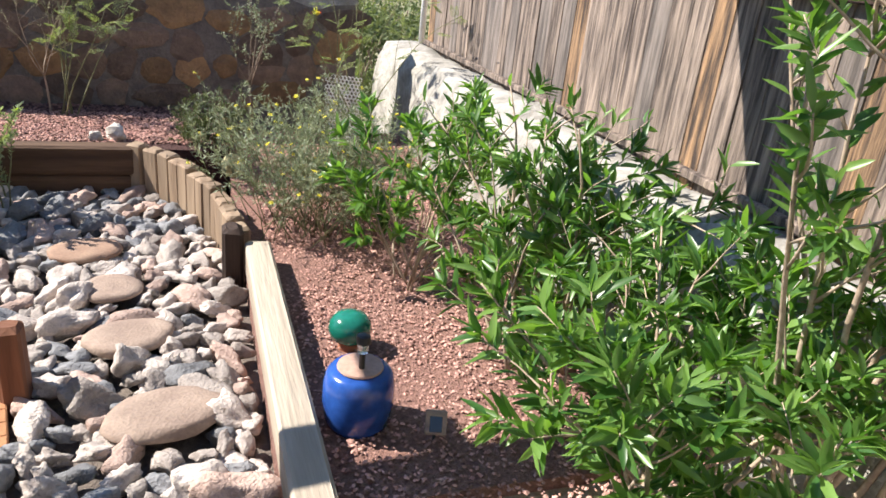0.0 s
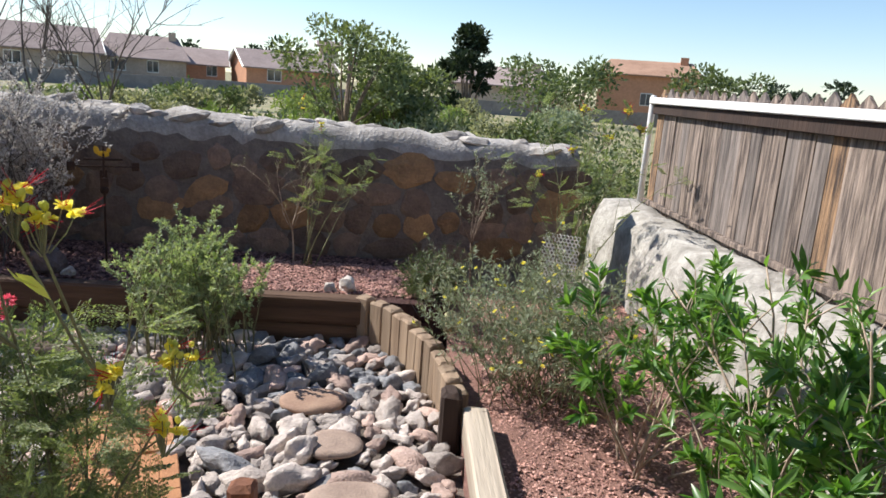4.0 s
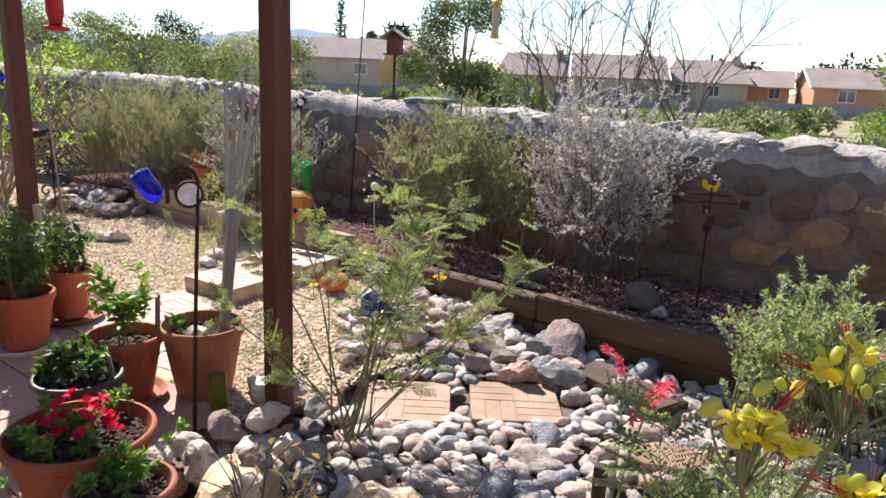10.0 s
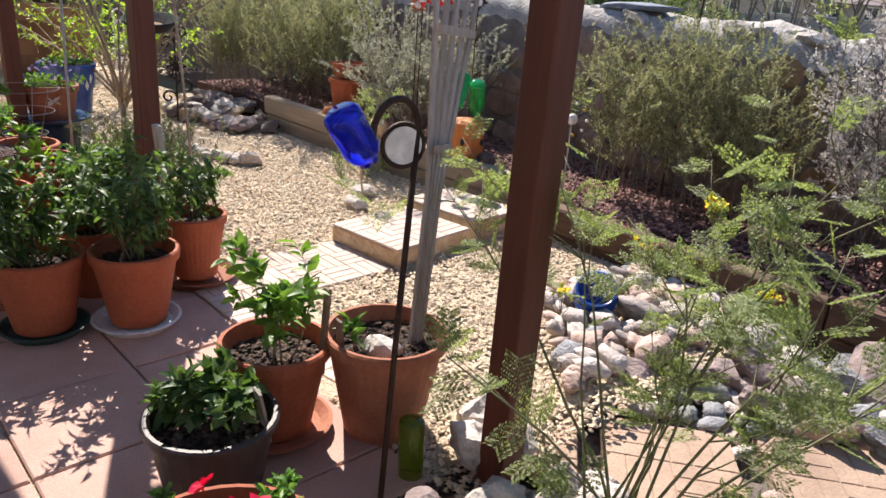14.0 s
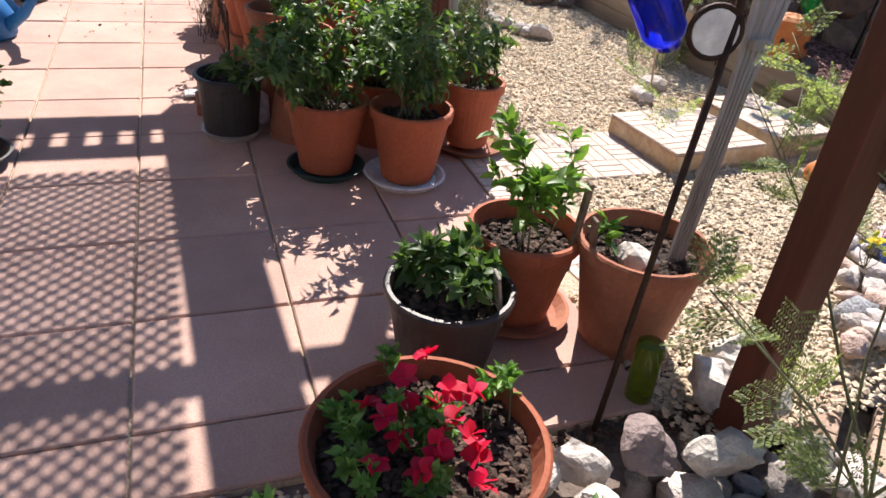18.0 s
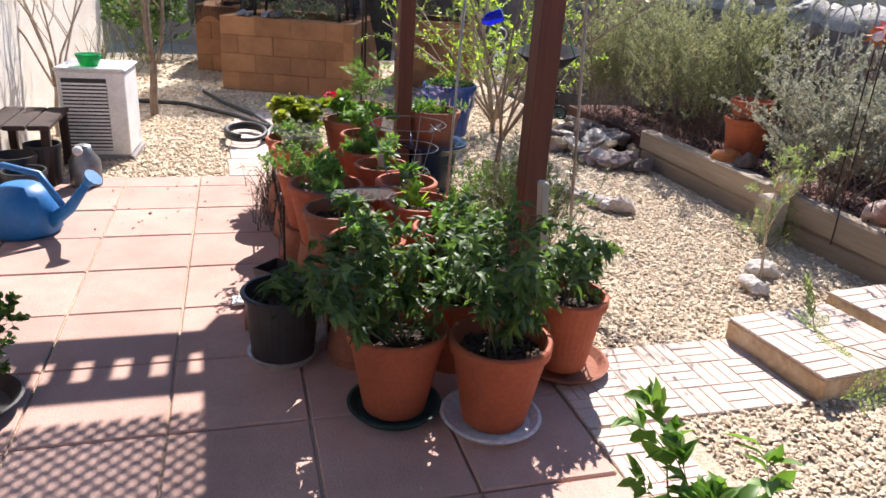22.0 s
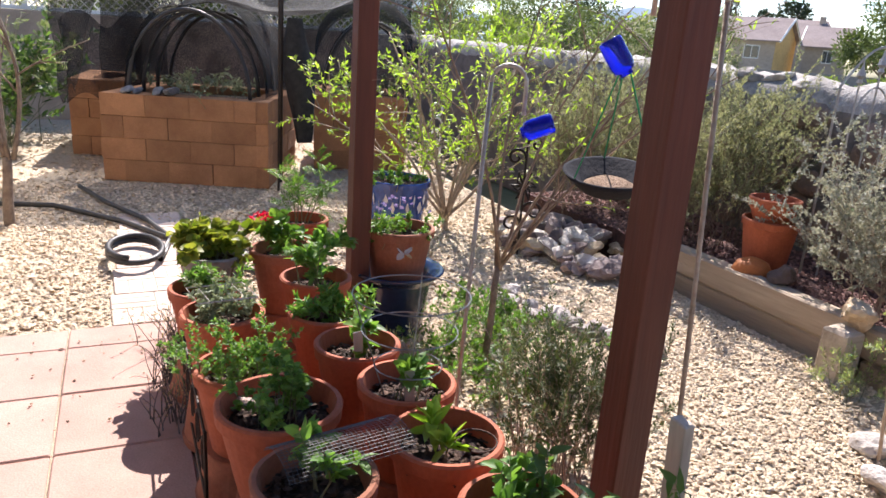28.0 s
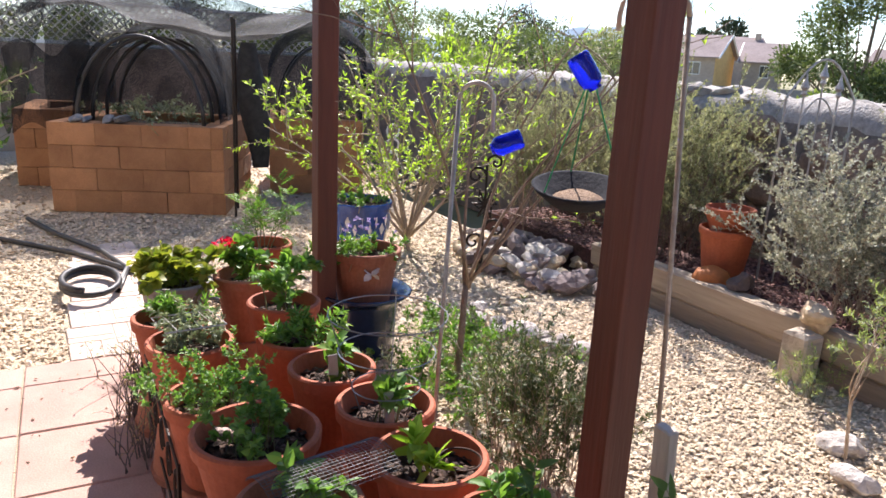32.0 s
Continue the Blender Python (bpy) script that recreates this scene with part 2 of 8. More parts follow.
m_navyglaze = M("navy glazed ceramic", (0.018, 0.035, 0.085), (0.01, 0.02, 0.05), 0.15, 8, 0.05, 40, spec=0.6)
m_greenglaze = M("green glazed ceramic", (0.01, 0.16, 0.115), (0.006, 0.1, 0.07), 0.15, 6, 0.05, 40, spec=0.6)
m_whiteglaze = M("white glaze", (0.8, 0.79, 0.76), None, 0.4, 10, 0.05, 40, vary=0.03)
m_blueglass = GLASS("cobalt bottle glass", (0.012, 0.03, 0.75))
m_greenglass = GLASS("green bottle glass", (0.03, 0.6, 0.2))
m_olive = GLASS("olive bottle glass", (0.22, 0.30, 0.03))
m_clear = GLASS("clear plastic", (0.9, 0.9, 0.88), 0.15)
m_orange = M("orange painted clay", (0.55, 0.19, 0.05), (0.42, 0.13, 0.035), 0.7, 6, 0.2, 80)
m_redplastic = M("red plastic", (0.62, 0.03, 0.015), None, 0.35, 6, 0.0, 60)
m_yellow = M("yellow painted tin", (0.7, 0.42, 0.02), None, 0.5, 6, 0.0, 60)
m_bark = M("grey brown bark", (0.25, 0.19, 0.14), (0.15, 0.105, 0.08), 0.9, 20, 0.5, 90)
m_twig = M("pale tan twigs", (0.44, 0.35, 0.26), (0.28, 0.21, 0.155), 0.85, 20, 0.2, 90)
m_greentwig = M("green grey stems", (0.19, 0.21, 0.1), (0.15, 0.13, 0.075), 0.8, 20, 0.1, 90)
m_darktwig = M("grey dead stems", (0.15, 0.125, 0.115), (0.085, 0.07, 0.065), 0.85, 20, 0.2, 90)
l_oleander = LEAF("dark green narrow leaves", (0.042, 0.12, 0.024), (0.18, 0.31, 0.075), 0.38, 0.36, 0.55, (1.5, 1.7, 0.6))
l_euphorbia = LEAF("pale blue-green succulent leaves", (0.2, 0.26, 0.155), (0.38, 0.43, 0.27), 0.35, 0.6)
l_tomato = LEAF("tomato leaves", (0.035, 0.075, 0.026), (0.125, 0.2, 0.065), 0.4, 0.5)
l_bright = LEAF("bright green leaves", (0.068, 0.16, 0.026), (0.18, 0.3, 0.065), 0.4, 0.45)
l_herb = LEAF("herb leaves", (0.08, 0.185, 0.04), (0.2, 0.34, 0.09), 0.4, 0.5)
l_feather = LEAF("feathery leaflets", (0.135, 0.175, 0.08), (0.29, 0.335, 0.17), 0.45, 0.55)
l_olive = LEAF("olive green small leaves", (0.17, 0.185, 0.105), (0.35, 0.355, 0.225), 0.4, 0.6, 0.3, (1.35, 1.35, 0.9))
l_silvergreen = LEAF("silver green leaves", (0.25, 0.26, 0.2), (0.48, 0.48, 0.4), 0.25, 0.65, 0.3, (1.2, 1.2, 0.95))
l_silver = LEAF("silver grey leaves", (0.37, 0.345, 0.325), (0.64, 0.615, 0.585), 0.25, 0.7, 0.3, (1.1, 1.08, 1.0))
l_rosemary = LEAF("rosemary needles", (0.058, 0.08, 0.034), (0.135, 0.16, 0.072), 0.2, 0.5)
l_greygreen = LEAF("grey green leaves", (0.16, 0.20, 0.12), (0.34, 0.375, 0.26), 0.25, 0.6, 0.3, (1.25, 1.3, 0.85))
l_gold = LEAF("yellow green geranium leaves", (0.13, 0.19, 0.025), (0.31, 0.31, 0.06), 0.35, 0.5)
l_fresh = LEAF("fresh yellow green leaves", (0.19, 0.31, 0.035), (0.38, 0.5, 0.09), 0.5, 0.45)
l_yellow = LEAF("yellow petals", (0.86, 0.72, 0.05), (0.92, 0.86, 0.2), 0.55, 0.6, 0.3, (1.05, 1.05, 0.9))
l_red = LEAF("red petals", (0.5, 0.006, 0.03), (0.66, 0.014, 0.07), 0.35, 0.6, 0.3, (1.3, 1.0, 1.0))
l_coral = LEAF("coral red bells", (0.55, 0.05, 0.09), (0.75, 0.14, 0.2), 0.35, 0.6, 0.3, (1.3, 1.0, 1.0))
l_lilac = LEAF("lilac petals", (0.2, 0.14, 0.5), (0.34, 0.26, 0.62), 0.3, 0.6)
l_dry = LEAF("dry leaves", (0.3, 0.2, 0.1), (0.45, 0.34, 0.2), 0.2, 0.8)
l_fartree = LEAF("far tree foliage", (0.062, 0.09, 0.042), (0.15, 0.185, 0.085), 0.25, 0.7)
l_farpine = LEAF("far dark foliage", (0.016, 0.032, 0.018), (0.04, 0.06, 0.03), 0.1, 0.7)
l_farlight = LEAF("far light foliage", (0.14, 0.2, 0.05), (0.25, 0.31, 0.1), 0.25, 0.7)
l_greytree = LEAF("grey-green tree foliage", (0.075, 0.1, 0.05), (0.2, 0.235, 0.12), 0.3, 0.7)


# ---------- building helpers ----------
class B:
    """Gathers points and faces; made into a mesh once."""

    def __init__(self):
        self.v, self.f = [], []

    def add(self, vs, fs):
        o = len(self.v)
        self.v.extend([tuple(p) for p in vs])
        self.f.extend([tuple(i + o for i in f) for f in fs])
        return self

    def box(self, x0, y0, z0, x1, y1, z1, bev=0.0, jit=0.0, rot=0.0, tilt=(0, 0)):
        cx, cy, cz = (x0 + x1) / 2, (y0 + y1) / 2, (z0 + z1) / 2
        hx, hy, hz = abs(x1 - x0) / 2, abs(y1 - y0) / 2, abs(z1 - z0) / 2
        b = min(bev, hx * 0.9, hy * 0.9, hz * 0.9)
        R = Euler((tilt[0], tilt[1], rot)).to_matrix()
        pts, faces = [], []
        if b <= 0:
            for sx, sy, sz in [(-1, -1, -1), (1, -1, -1), (1, 1, -1), (-1, 1, -1), (-1, -1, 1), (1, -1, 1), (1, 1, 1), (-1, 1, 1)]:
                pts.append((sx * hx, sy * hy, sz * hz))
            faces = [(0, 3, 2, 1), (4, 5, 6, 7), (0, 1, 5, 4), (1, 2, 6, 5), (2, 3, 7, 6), (3, 0, 4, 7)]
        else:
            for z, i in ((-hz, b), (-hz + b, 0), (hz - b, 0), (hz, b)):
                a, c, k = hx - i, hy - i, b * 0.7
                pts += [(x, y, z) for x, y in ((-a, k - c), (k - a, -c), (a - k, -c), (a, k - c), (a, c - k), (a - k, c), (k - a, c), (-a, c - k))]
            n = 8
            faces = [tuple(reversed(range(n))), tuple(range(3 * n, 4 * n))]
            for k in range(3):
                for i in range(n):
                    faces.append((k * n + i, k * n + (i + 1) % n, (k + 1) * n + (i + 1) % n, (k + 1) * n + i))
        out = []
        for p in pts:
            q = R @ Vector(p)
            out.append((q.x + cx + random.uniform(-jit, jit), q.y + cy + random.uniform(-jit, jit), q.z + cz + random.uniform(-jit, jit)))
        return self.add(out, faces)

    def lathe(self, prof, n=28, c=(0, 0, 0), wob=0.0):
        """Turns a profile of (radius, height) round the upright axis."""
        o = []
        for r, z in prof:
            for i in range(n):
                a = 2 * math.pi * i / n
                k = 1 + wob * math.sin(3 * a + z * 9)
                o.append((c[0] + r * k * math.cos(a), c[1] + r * k * math.sin(a), c[2] + z))
        fs = []
        for k in range(len(prof) - 1):
            for i in range(n):
                fs.append((k * n + i, k * n + (i + 1) % n, (k + 1) * n + (i + 1) % n, (k + 1) * n + i))
        if prof[0][0] > 1e-4:
            fs.append(tuple(reversed(range(n))))
        if prof[-1][0] > 1e-4:
            fs.append(tuple(range((len(prof) - 1) * n, len(prof) * n)))
        return self.add(o, fs)

    def tube(self, pts, r0, r1=None, n=6):
        """A tapered rod along a line of points."""
        r1 = r0 if r1 is None else r1
        P = [Vector(p) for p in pts]
        m = len(P)
        o = []
        for k, p in enumerate(P):
            d = (P[min(k + 1, m - 1)] - P[max(k - 1, 0)])
            if d.length < 1e-9:
                d = Vector((0, 0, 1))
            d.normalize()
            a = d.cross(Vector((0.13, 0.21, 1)) if abs(d.z) < 0.95 else Vector((1, 0.1, 0))).normalized()
            b = d.cross(a)
            r = r0 + (r1 - r0) * k / max(1, m - 1)
            for i in range(n):
                t = 2 * math.pi * i / n
                q = p + a * (r * math.cos(t)) + b * (r * math.sin(t))
                o.append((q.x, q.y, q.z))
        fs = []
        for k in range(m - 1):
            for i in range(n):
                fs.append((k * n + i, k * n + (i + 1) % n, (k + 1) * n + (i + 1) % n, (k + 1) * n + i))
        fs += [tuple(reversed(range(n))), tuple(range((m - 1) * n, m * n))]
        return self.add(o, fs)

    def stone(self, c, s, seed=0, sub=2, rough=0.25, rot=0.0, flat=0.0, tilt=0.3, cuts=0, depth=0.62):
        """A rounded stone; s: its half sizes; cuts: how many flat faces are broken off it."""
        base = STONE_BALL[sub]
        pick = random.Random(seed * 31 + 7)
        planes = []
        for _ in range(cuts):
            pn = Vector((pick.gauss(0, 1), pick.gauss(0, 1), pick.gauss(0, 1))).normalized()
            planes.append((pn, pick.uniform(depth, 0.93)))
        R = Euler((random.uniform(-tilt, tilt), random.uniform(-tilt, tilt), rot)).to_matrix()
        off = Vector((seed * 3.7, seed * 1.3, seed * 2.1))
        o = []
        for p in base[0]:
            q = Vector(p)
            k = 1 + rough * noise.noise(q * 1.3 + off) + rough * 0.4 * noise.noise(q * 3.1 + off)
            for pn, pd in planes:
                over = q.dot(pn) - pd
                if over > 0:
                    q = q - pn * (over * 0.94)
            q = Vector((q.x * s[0] * k, q.y * s[1] * k, q.z * s[2] * k))
            if flat and q.z > s[2] * (1 - flat):
                q.z = s[2] * (1 - flat) + (q.z - s[2] * (1 - flat)) * 0.15
            q = R @ q
            o.append((q.x + c[0], q.y + c[1], q.z + c[2]))
        return self.add(o, base[1])

    def mesh(self, name, mats, smooth=False):
        me = bpy.data.meshes.new(name)
        me.from_pydata(self.v, [], self.f)
        me.materials.append(mats)
        if smooth:
            me.polygons.foreach_set("use_smooth", [True] * len(me.polygons))
        me.update()
        return me


def ball(sub):
    bm = bmesh.new()
    bmesh.ops.create_icosphere(bm, subdivisions=sub, radius=1)
    r = ([tuple(v.co) for v in bm.verts], [tuple(v.index for v in f.verts) for f in bm.faces])
    bm.free()
    return r


STONE_BALL = {k: ball(k) for k in (1, 2, 3)}


def thing(name, label, category, at=(0, 0, 0), group="", kind="", rz=0.0):
    e = new(name)
    e.location = at
    e.rotation_euler = (0, 0, rz)
    e.empty_display_size = 0.05
    return tagged(e, label, category, group, kind)


def part(name, b, mat, parent=None, label="", smooth=False, at=None, kind=""):
    me = b if isinstance(b, bpy.types.Mesh) else b.mesh(name, mat, smooth)
    ob = new(name, me)
    if parent is not None:
        ob.parent = parent
    if at is not None:
        ob.location = at
    return tagged(ob, label, kind=kind)


def solo(name, b, mat, label, category, smooth=False, group="", kind="", at=None):
    ob = new(name, b if isinstance(b, bpy.types.Mesh) else b.mesh(name, mat, smooth))
    if at is not None:
        ob.location = at
    return tagged(ob, label, category, group, kind)


def leaf_mesh(name, P, D, L, W, mat, fold=0.25, big=False, droop=0.0):
    """Many leaves in one mesh: base points, directions, lengths, widths (arrays)."""
    P, D = np.asarray(P, float), np.asarray(D, float)
    n = len(P)
    L, W = np.broadcast_to(np.asarray(L, float), (n,)), np.broadcast_to(np.asarray(W, float), (n,))
    D = D / (np.linalg.norm(D, axis=1, keepdims=True) + 1e-9)
    R = rng.normal(size=(n, 3)) * 0.6 + np.array([0, 0, 1.0])
    S = np.cross(D, R)
    S /= np.linalg.norm(S, axis=1, keepdims=True) + 1e-9
    U = np.cross(S, D)
    l, w = L[:, None], W[:, None]
    if not big:
        V = np.stack([P, P + D * l * 0.5 + S * w * 0.5 + U * w * fold, P + D * l - U * l * droop, P + D * l * 0.5 - S * w * 0.5 + U * w * fold], 1)
        F = [(0, 1, 2), (0, 2, 3)]
    else:
        mid1, mid2, tip = P + D * l * 0.33 + U * l * 0.03, P + D * l * 0.7 - U * l * droop * 0.4, P + D * l - U * l * droop
        V = np.stack([P, mid1 + S * w * 0.48 + U * w * fold, mid2 + S * w * 0.38 + U * w * fold, tip, mid2 - S * w * 0.38 + U * w * fold, mid1 - S * w * 0.48 + U * w * fold, mid1, mid2], 1)
        F = [(0, 1, 6), (1, 2, 7, 6), (2, 3, 7), (0, 6, 5), (6, 7, 4, 5), (7, 3, 4)]
    k = V.shape[1]
    verts = V.reshape(-1, 3)
    me = bpy.data.meshes.new(name)
    faces = []
    for i in range(n):
        o = i * k
        for f in F:
            faces.append(tuple(o + j for j in f))
    me.from_pydata(verts.tolist(), [], faces)
    me.materials.append(mat)
    me.polygons.foreach_set("use_smooth", [True] * len(me.polygons))
    me.update()
    return me


def chips(name, x0, y0, x1, y1, z, n, size, mat, keep=None, flat=0.5, sub=None):
    """Loose chips over a stretch of ground, one mesh."""
    P = np.stack([rng.uniform(x0, x1, n), rng.uniform(y0, y1, n), np.zeros(n)], 1)
    if keep is not None:
        P = P[np.array([keep(p[0], p[1]) for p in P], bool)]
    n = len(P)
    zs = z(P[:, 0], P[:, 1]) if callable(z) else z
    P[:, 2] = zs + rng.uniform(-0.2, 0.35, n) * size * 0.6
    base = np.array([(1, 0, 0), (0.3, 0.95, 0.1), (-0.8, 0.5, 0), (-0.7, -0.6, 0.1), (0.4, -0.9, 0), (0.1, 0.1, 0.9), (-0.1, 0, -0.9)])
    F = [(0, 1, 5), (1, 2, 5), (2, 3, 5), (3, 4, 5), (4, 0, 5), (1, 0, 6), (2, 1, 6), (3, 2, 6), (4, 3, 6), (0, 4, 6)]
    s = size * rng.uniform(0.45, 1.15, (n, 1))
    a = rng.uniform(0, 6.28, n)
    ca, sa = np.cos(a), np.sin(a)
    J = base[None] * rng.uniform(0.65, 1.2, (n, 7, 1)) * np.array([1, 0.72, flat])
    tl = rng.normal(0, 0.35, n)
    X = J[:, :, 0] * ca[:, None] - J[:, :, 1] * sa[:, None]
    Y = J[:, :, 0] * sa[:, None] + J[:, :, 1] * ca[:, None]
    Z = J[:, :, 2] + X * tl[:, None]
    V = np.stack([X, Y, Z], 2) * s[:, :, None] * 0.5 + P[:, None, :]
    faces = [tuple(i * 7 + j for j in f) for i in range(n) for f in F]
    me = bpy.data.meshes.new(name)
    me.from_pydata(V.reshape(-1, 3).tolist(), [], faces)
    me.materials.append(mat)
    me.update()
    return me

# ---------- ground and setting ----------
PV, PX, PY = 0.457, -7.432, -0.675      # paver size, a joint across, a joint along


def sheet(name, x0, y0, x1, y1, z, nx, ny, mat, label, category, amp=0.0, edge=0.25, kind="structure"):
    b = B()
    for j in range(ny + 1):
        for i in range(nx + 1):
            x, y = x0 + (x1 - x0) * i / nx, y0 + (y1 - y0) * j / ny
            b.v.append((x, y, z + amp * noise.noise(Vector((x * 2.1, y * 2.1, 3)))))
    for j in range(ny):
        for i in range(nx):
            k = j * (nx + 1) + i
            b.f.append((k, k + 1, k + nx + 2, k + nx + 1))
    # skirt, so that the bed has depth
    o = len(b.v)
    b.v += [(x0, y0, z - edge), (x1, y0, z - edge), (x1, y1, z - edge), (x0, y1, z - edge)]
    c = [0, nx, (ny + 1) * (nx + 1) - 1, ny * (nx + 1)]
    rows = [[i for i in range(nx + 1)], [j * (nx + 1) + nx for j in range(ny + 1)], [ny * (nx + 1) + i for i in range(nx, -1, -1)], [j * (nx + 1) for j in range(ny, -1, -1)]]
    for s, r in enumerate(rows):
        b.f.append(tuple(reversed(r)) + (o + s, o + (s + 1) % 4))
    return solo(name, b, mat, label, category, kind=kind)


m_far = M("dry grassy ground", (0.30, 0.25, 0.15), (0.16, 0.17, 0.08), 0.95, 0.35, 0.4, 4)
gb = B()
gb.add([(-900, -900, -0.32), (900, -900, -0.32), (900, 900, -0.32), (-900, 900, -0.32)], [(0, 1, 2, 3)])
solo("ground", gb, m_far, "dry grassy ground reaching to the horizon", "ground", kind="structure")
sheet("gravel_yard", -16, -4.2, -3.1, 2.85, -0.012, 60, 40, m_tangravel, "tan gravel over the yard beside the patio", "gravel", 0.008)
sheet("patio_base", -7.66, -2.0, -2.9, 0.70, -0.03, 2, 2, m_joint, "sandy bedding under the red pavers", "patio")
sheet("gravel_walk", -3.1, -4.2, 6.0, -0.25, -0.03, 30, 20, m_tangravel, "tan gravel walk beside the cobble bed", "gravel", 0.006)
sheet("cobble_bed_floor", -3.1, -0.25, 0.46, 2.75, -0.13, 20, 20, m_bedsoil, "grey sandy soil under the cobbles", "soil", 0.015)
sheet("red_gravel_bed", 0.46, -0.25, 2.6, 4.0, 0.015, 20, 30, m_lava, "red crushed gravel bed behind the timber", "gravel", 0.02)
sheet("mulch_bed", -4.58, 2.861, 0.46, 4.02, 0.17, 40, 12, m_mulch, "dark red mulch bed below the stone wall", "mulch", 0.03)
sheet("mulch_bed_far", -9.6, 2.96, -4.58, 4.02, 0.17, 40, 12, m_mulch, "dark red mulch in the raised bed by the gravel", "mulch", 0.03)

# back wall: rubble stones set in mortar with a rounded pale cap, its top rising slowly
WY = 4.03


def wall_top(x):
    return 1.165 - 0.0205 * (x - 1.3) if x > -9.5 else 1.386 + 0.01 * (-9.5 - x)


wb = B()
nx = 260
xs = [-24 + 25.5 * i / nx for i in range(nx + 1)]
sec = [(0.0, -0.3), (0.0, -0.16), (0.02, -0.06), (0.09, -0.008), (0.2, 0.012), (0.3, 0.0), (0.37, -0.05), (0.4, -0.14), (0.4, -0.3)]
for x in xs:
    for k, (dy, dz) in enumerate(sec):
        q = Vector((x * 3, dy * 7, dz * 7))
        z = -0.3 if k in (0, len(sec) - 1) else wall_top(x) + dz + 0.05 * noise.noise(q) + 0.05 * noise.noise(q * 3) + 0.02 * noise.noise(q * 7)
        wb.v.append((x, WY + dy + 0.02 * noise.noise(q * 1.7 + Vector((9, 0, 0))) * (k > 0), z))
ns = len(sec)
for i in range(nx):
    for k in range(ns - 1):
        wb.f.append((i * ns + k, (i + 1) * ns + k, (i + 1) * ns + k + 1, i * ns + k + 1))
wb.f += [tuple(range(ns)), tuple(reversed(range(nx * ns, nx * ns + ns)))]
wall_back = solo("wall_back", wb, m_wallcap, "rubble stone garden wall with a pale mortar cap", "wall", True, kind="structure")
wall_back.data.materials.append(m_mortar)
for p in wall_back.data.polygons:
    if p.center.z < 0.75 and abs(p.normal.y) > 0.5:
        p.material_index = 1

# whitewashed rubble wall along the right side, with the board fence on it
b = B()
n = 90
sec = [(0.0, 0.0), (0.02, 0.45), (0.05, 0.8), (0.13, 0.98), (0.3, 1.02), (0.5, 0.99), (0.62, 0.85), (0.68, 0.0)]
for i in range(n + 1):
    y = 4.95 - 8.8 * i / n
    top = 0.67 - 0.0 * i
    for k, (dx, h) in enumerate(sec):
        q = Vector((y * 2.2, dx * 4, h * 3))
        z = -0.3 if h == 0 else top * h + 0.06 * noise.noise(q) + 0.045 * noise.noise(q * 3.3)
        b.v.append((1.86 + dx + 0.06 * noise.noise(q + Vector((5, 5, 5))) + 0.02 * noise.noise(q * 4), y, z))
ns = len(sec)
for i in range(n):
    for k in range(ns - 1):
        b.f.append((i * ns + k, i * ns + k + 1, (i + 1) * ns + k + 1, (i + 1) * ns + k))
b.f += [tuple(reversed(range(ns))), tuple(range(n * ns, n * ns + ns))]
solo("wall_side", b, m_stucco, "whitewashed lumpy rubble wall under the board fence", "wall", True, kind="structure")

fence = thing("fence", "weathered cedar board fence with white metal posts and rails", "fence", (2.28, 0, 0), kind="structure")
y, k = 4.60, 0
while y > -3.8:
    w = random.uniform(0.125, 0.15)
    b = B()
    z1 = 1.615 + random.uniform(-0.015, 0.015)
    dx = random.uniform(-0.004, 0.004)
    b.add([(-0.01 + dx, y - w, 0.56), (0.008 + dx, y - w, 0.56), (0.008 + dx, y, 0.56), (-0.01 + dx, y, 0.56),
           (-0.01 + dx, y - w, z1), (0.008 + dx, y - w, z1), (0.008 + dx, y, z1), (-0.01 + dx, y, z1),
           (-0.01 + dx, y - w / 2, z1 + 0.06), (0.008 + dx, y - w / 2, z1 + 0.06)],
          [(3, 2, 1, 0), (0, 1, 5, 4), (1, 2, 6, 9, 5), (2, 3, 7, 6), (3, 0, 4, 8, 7), (4, 5, 9, 8), (6, 7, 8, 9)])
    part("board", b, random.choice((m_fence, m_fence, m_fence_brown, m_fence_grey)), fence)
    y -= w + random.uniform(0.003, 0.009)
    k += 1
part("top_rail", B().box(-0.085, -3.8, 1.555, -0.016, 4.66, 1.61, 0.006), m_white, fence, "white metal rail")
# dark brown band along the boards, right below the white rail
part("upper_rail", B().box(-0.055, -3.8, 1.47, -0.016, 4.62, 1.553, 0.006), m_stumpdark, fence, "dark brown band under the white rail")
part("bottom_rail", B().box(-0.055, -3.8, 0.70, -0.016, 4.62, 0.74, 0.006), m_fence, fence)
for yy in (4.66, -2.96):
    part("post", B().lathe([(0.028, 0.5), (0.028, 1.61), (0.02, 1.625), (0.0, 1.63)], 12, (-0.05, yy, 0)), m_white, fence, "white metal post", True)

# house wall behind the patio
b = B()
for x0, x1, z0, z1 in ((-12.5, -7.35, -0.3, 2.9), (-7.35, -6.75, -0.3, 0.98), (-7.35, -6.75, 2.05, 2.9), (-6.75, -6.2, -0.3, 2.9)):
    b.box(x0, -2.25, z0, x1, -1.95, z1)
b.box(-6.5, -4.2, -0.3, -6.2, -2.25, 2.9)
solo("wall_house", b, m_housewall, "cream stucco house wall along the patio", "wall", kind="structure")
solo("wall_south", B().box(-6.2, -4.5, -0.3, 6.2, -4.2, 2.9), m_housewall, "cream stucco house wall behind the patio", "wall", kind="structure")
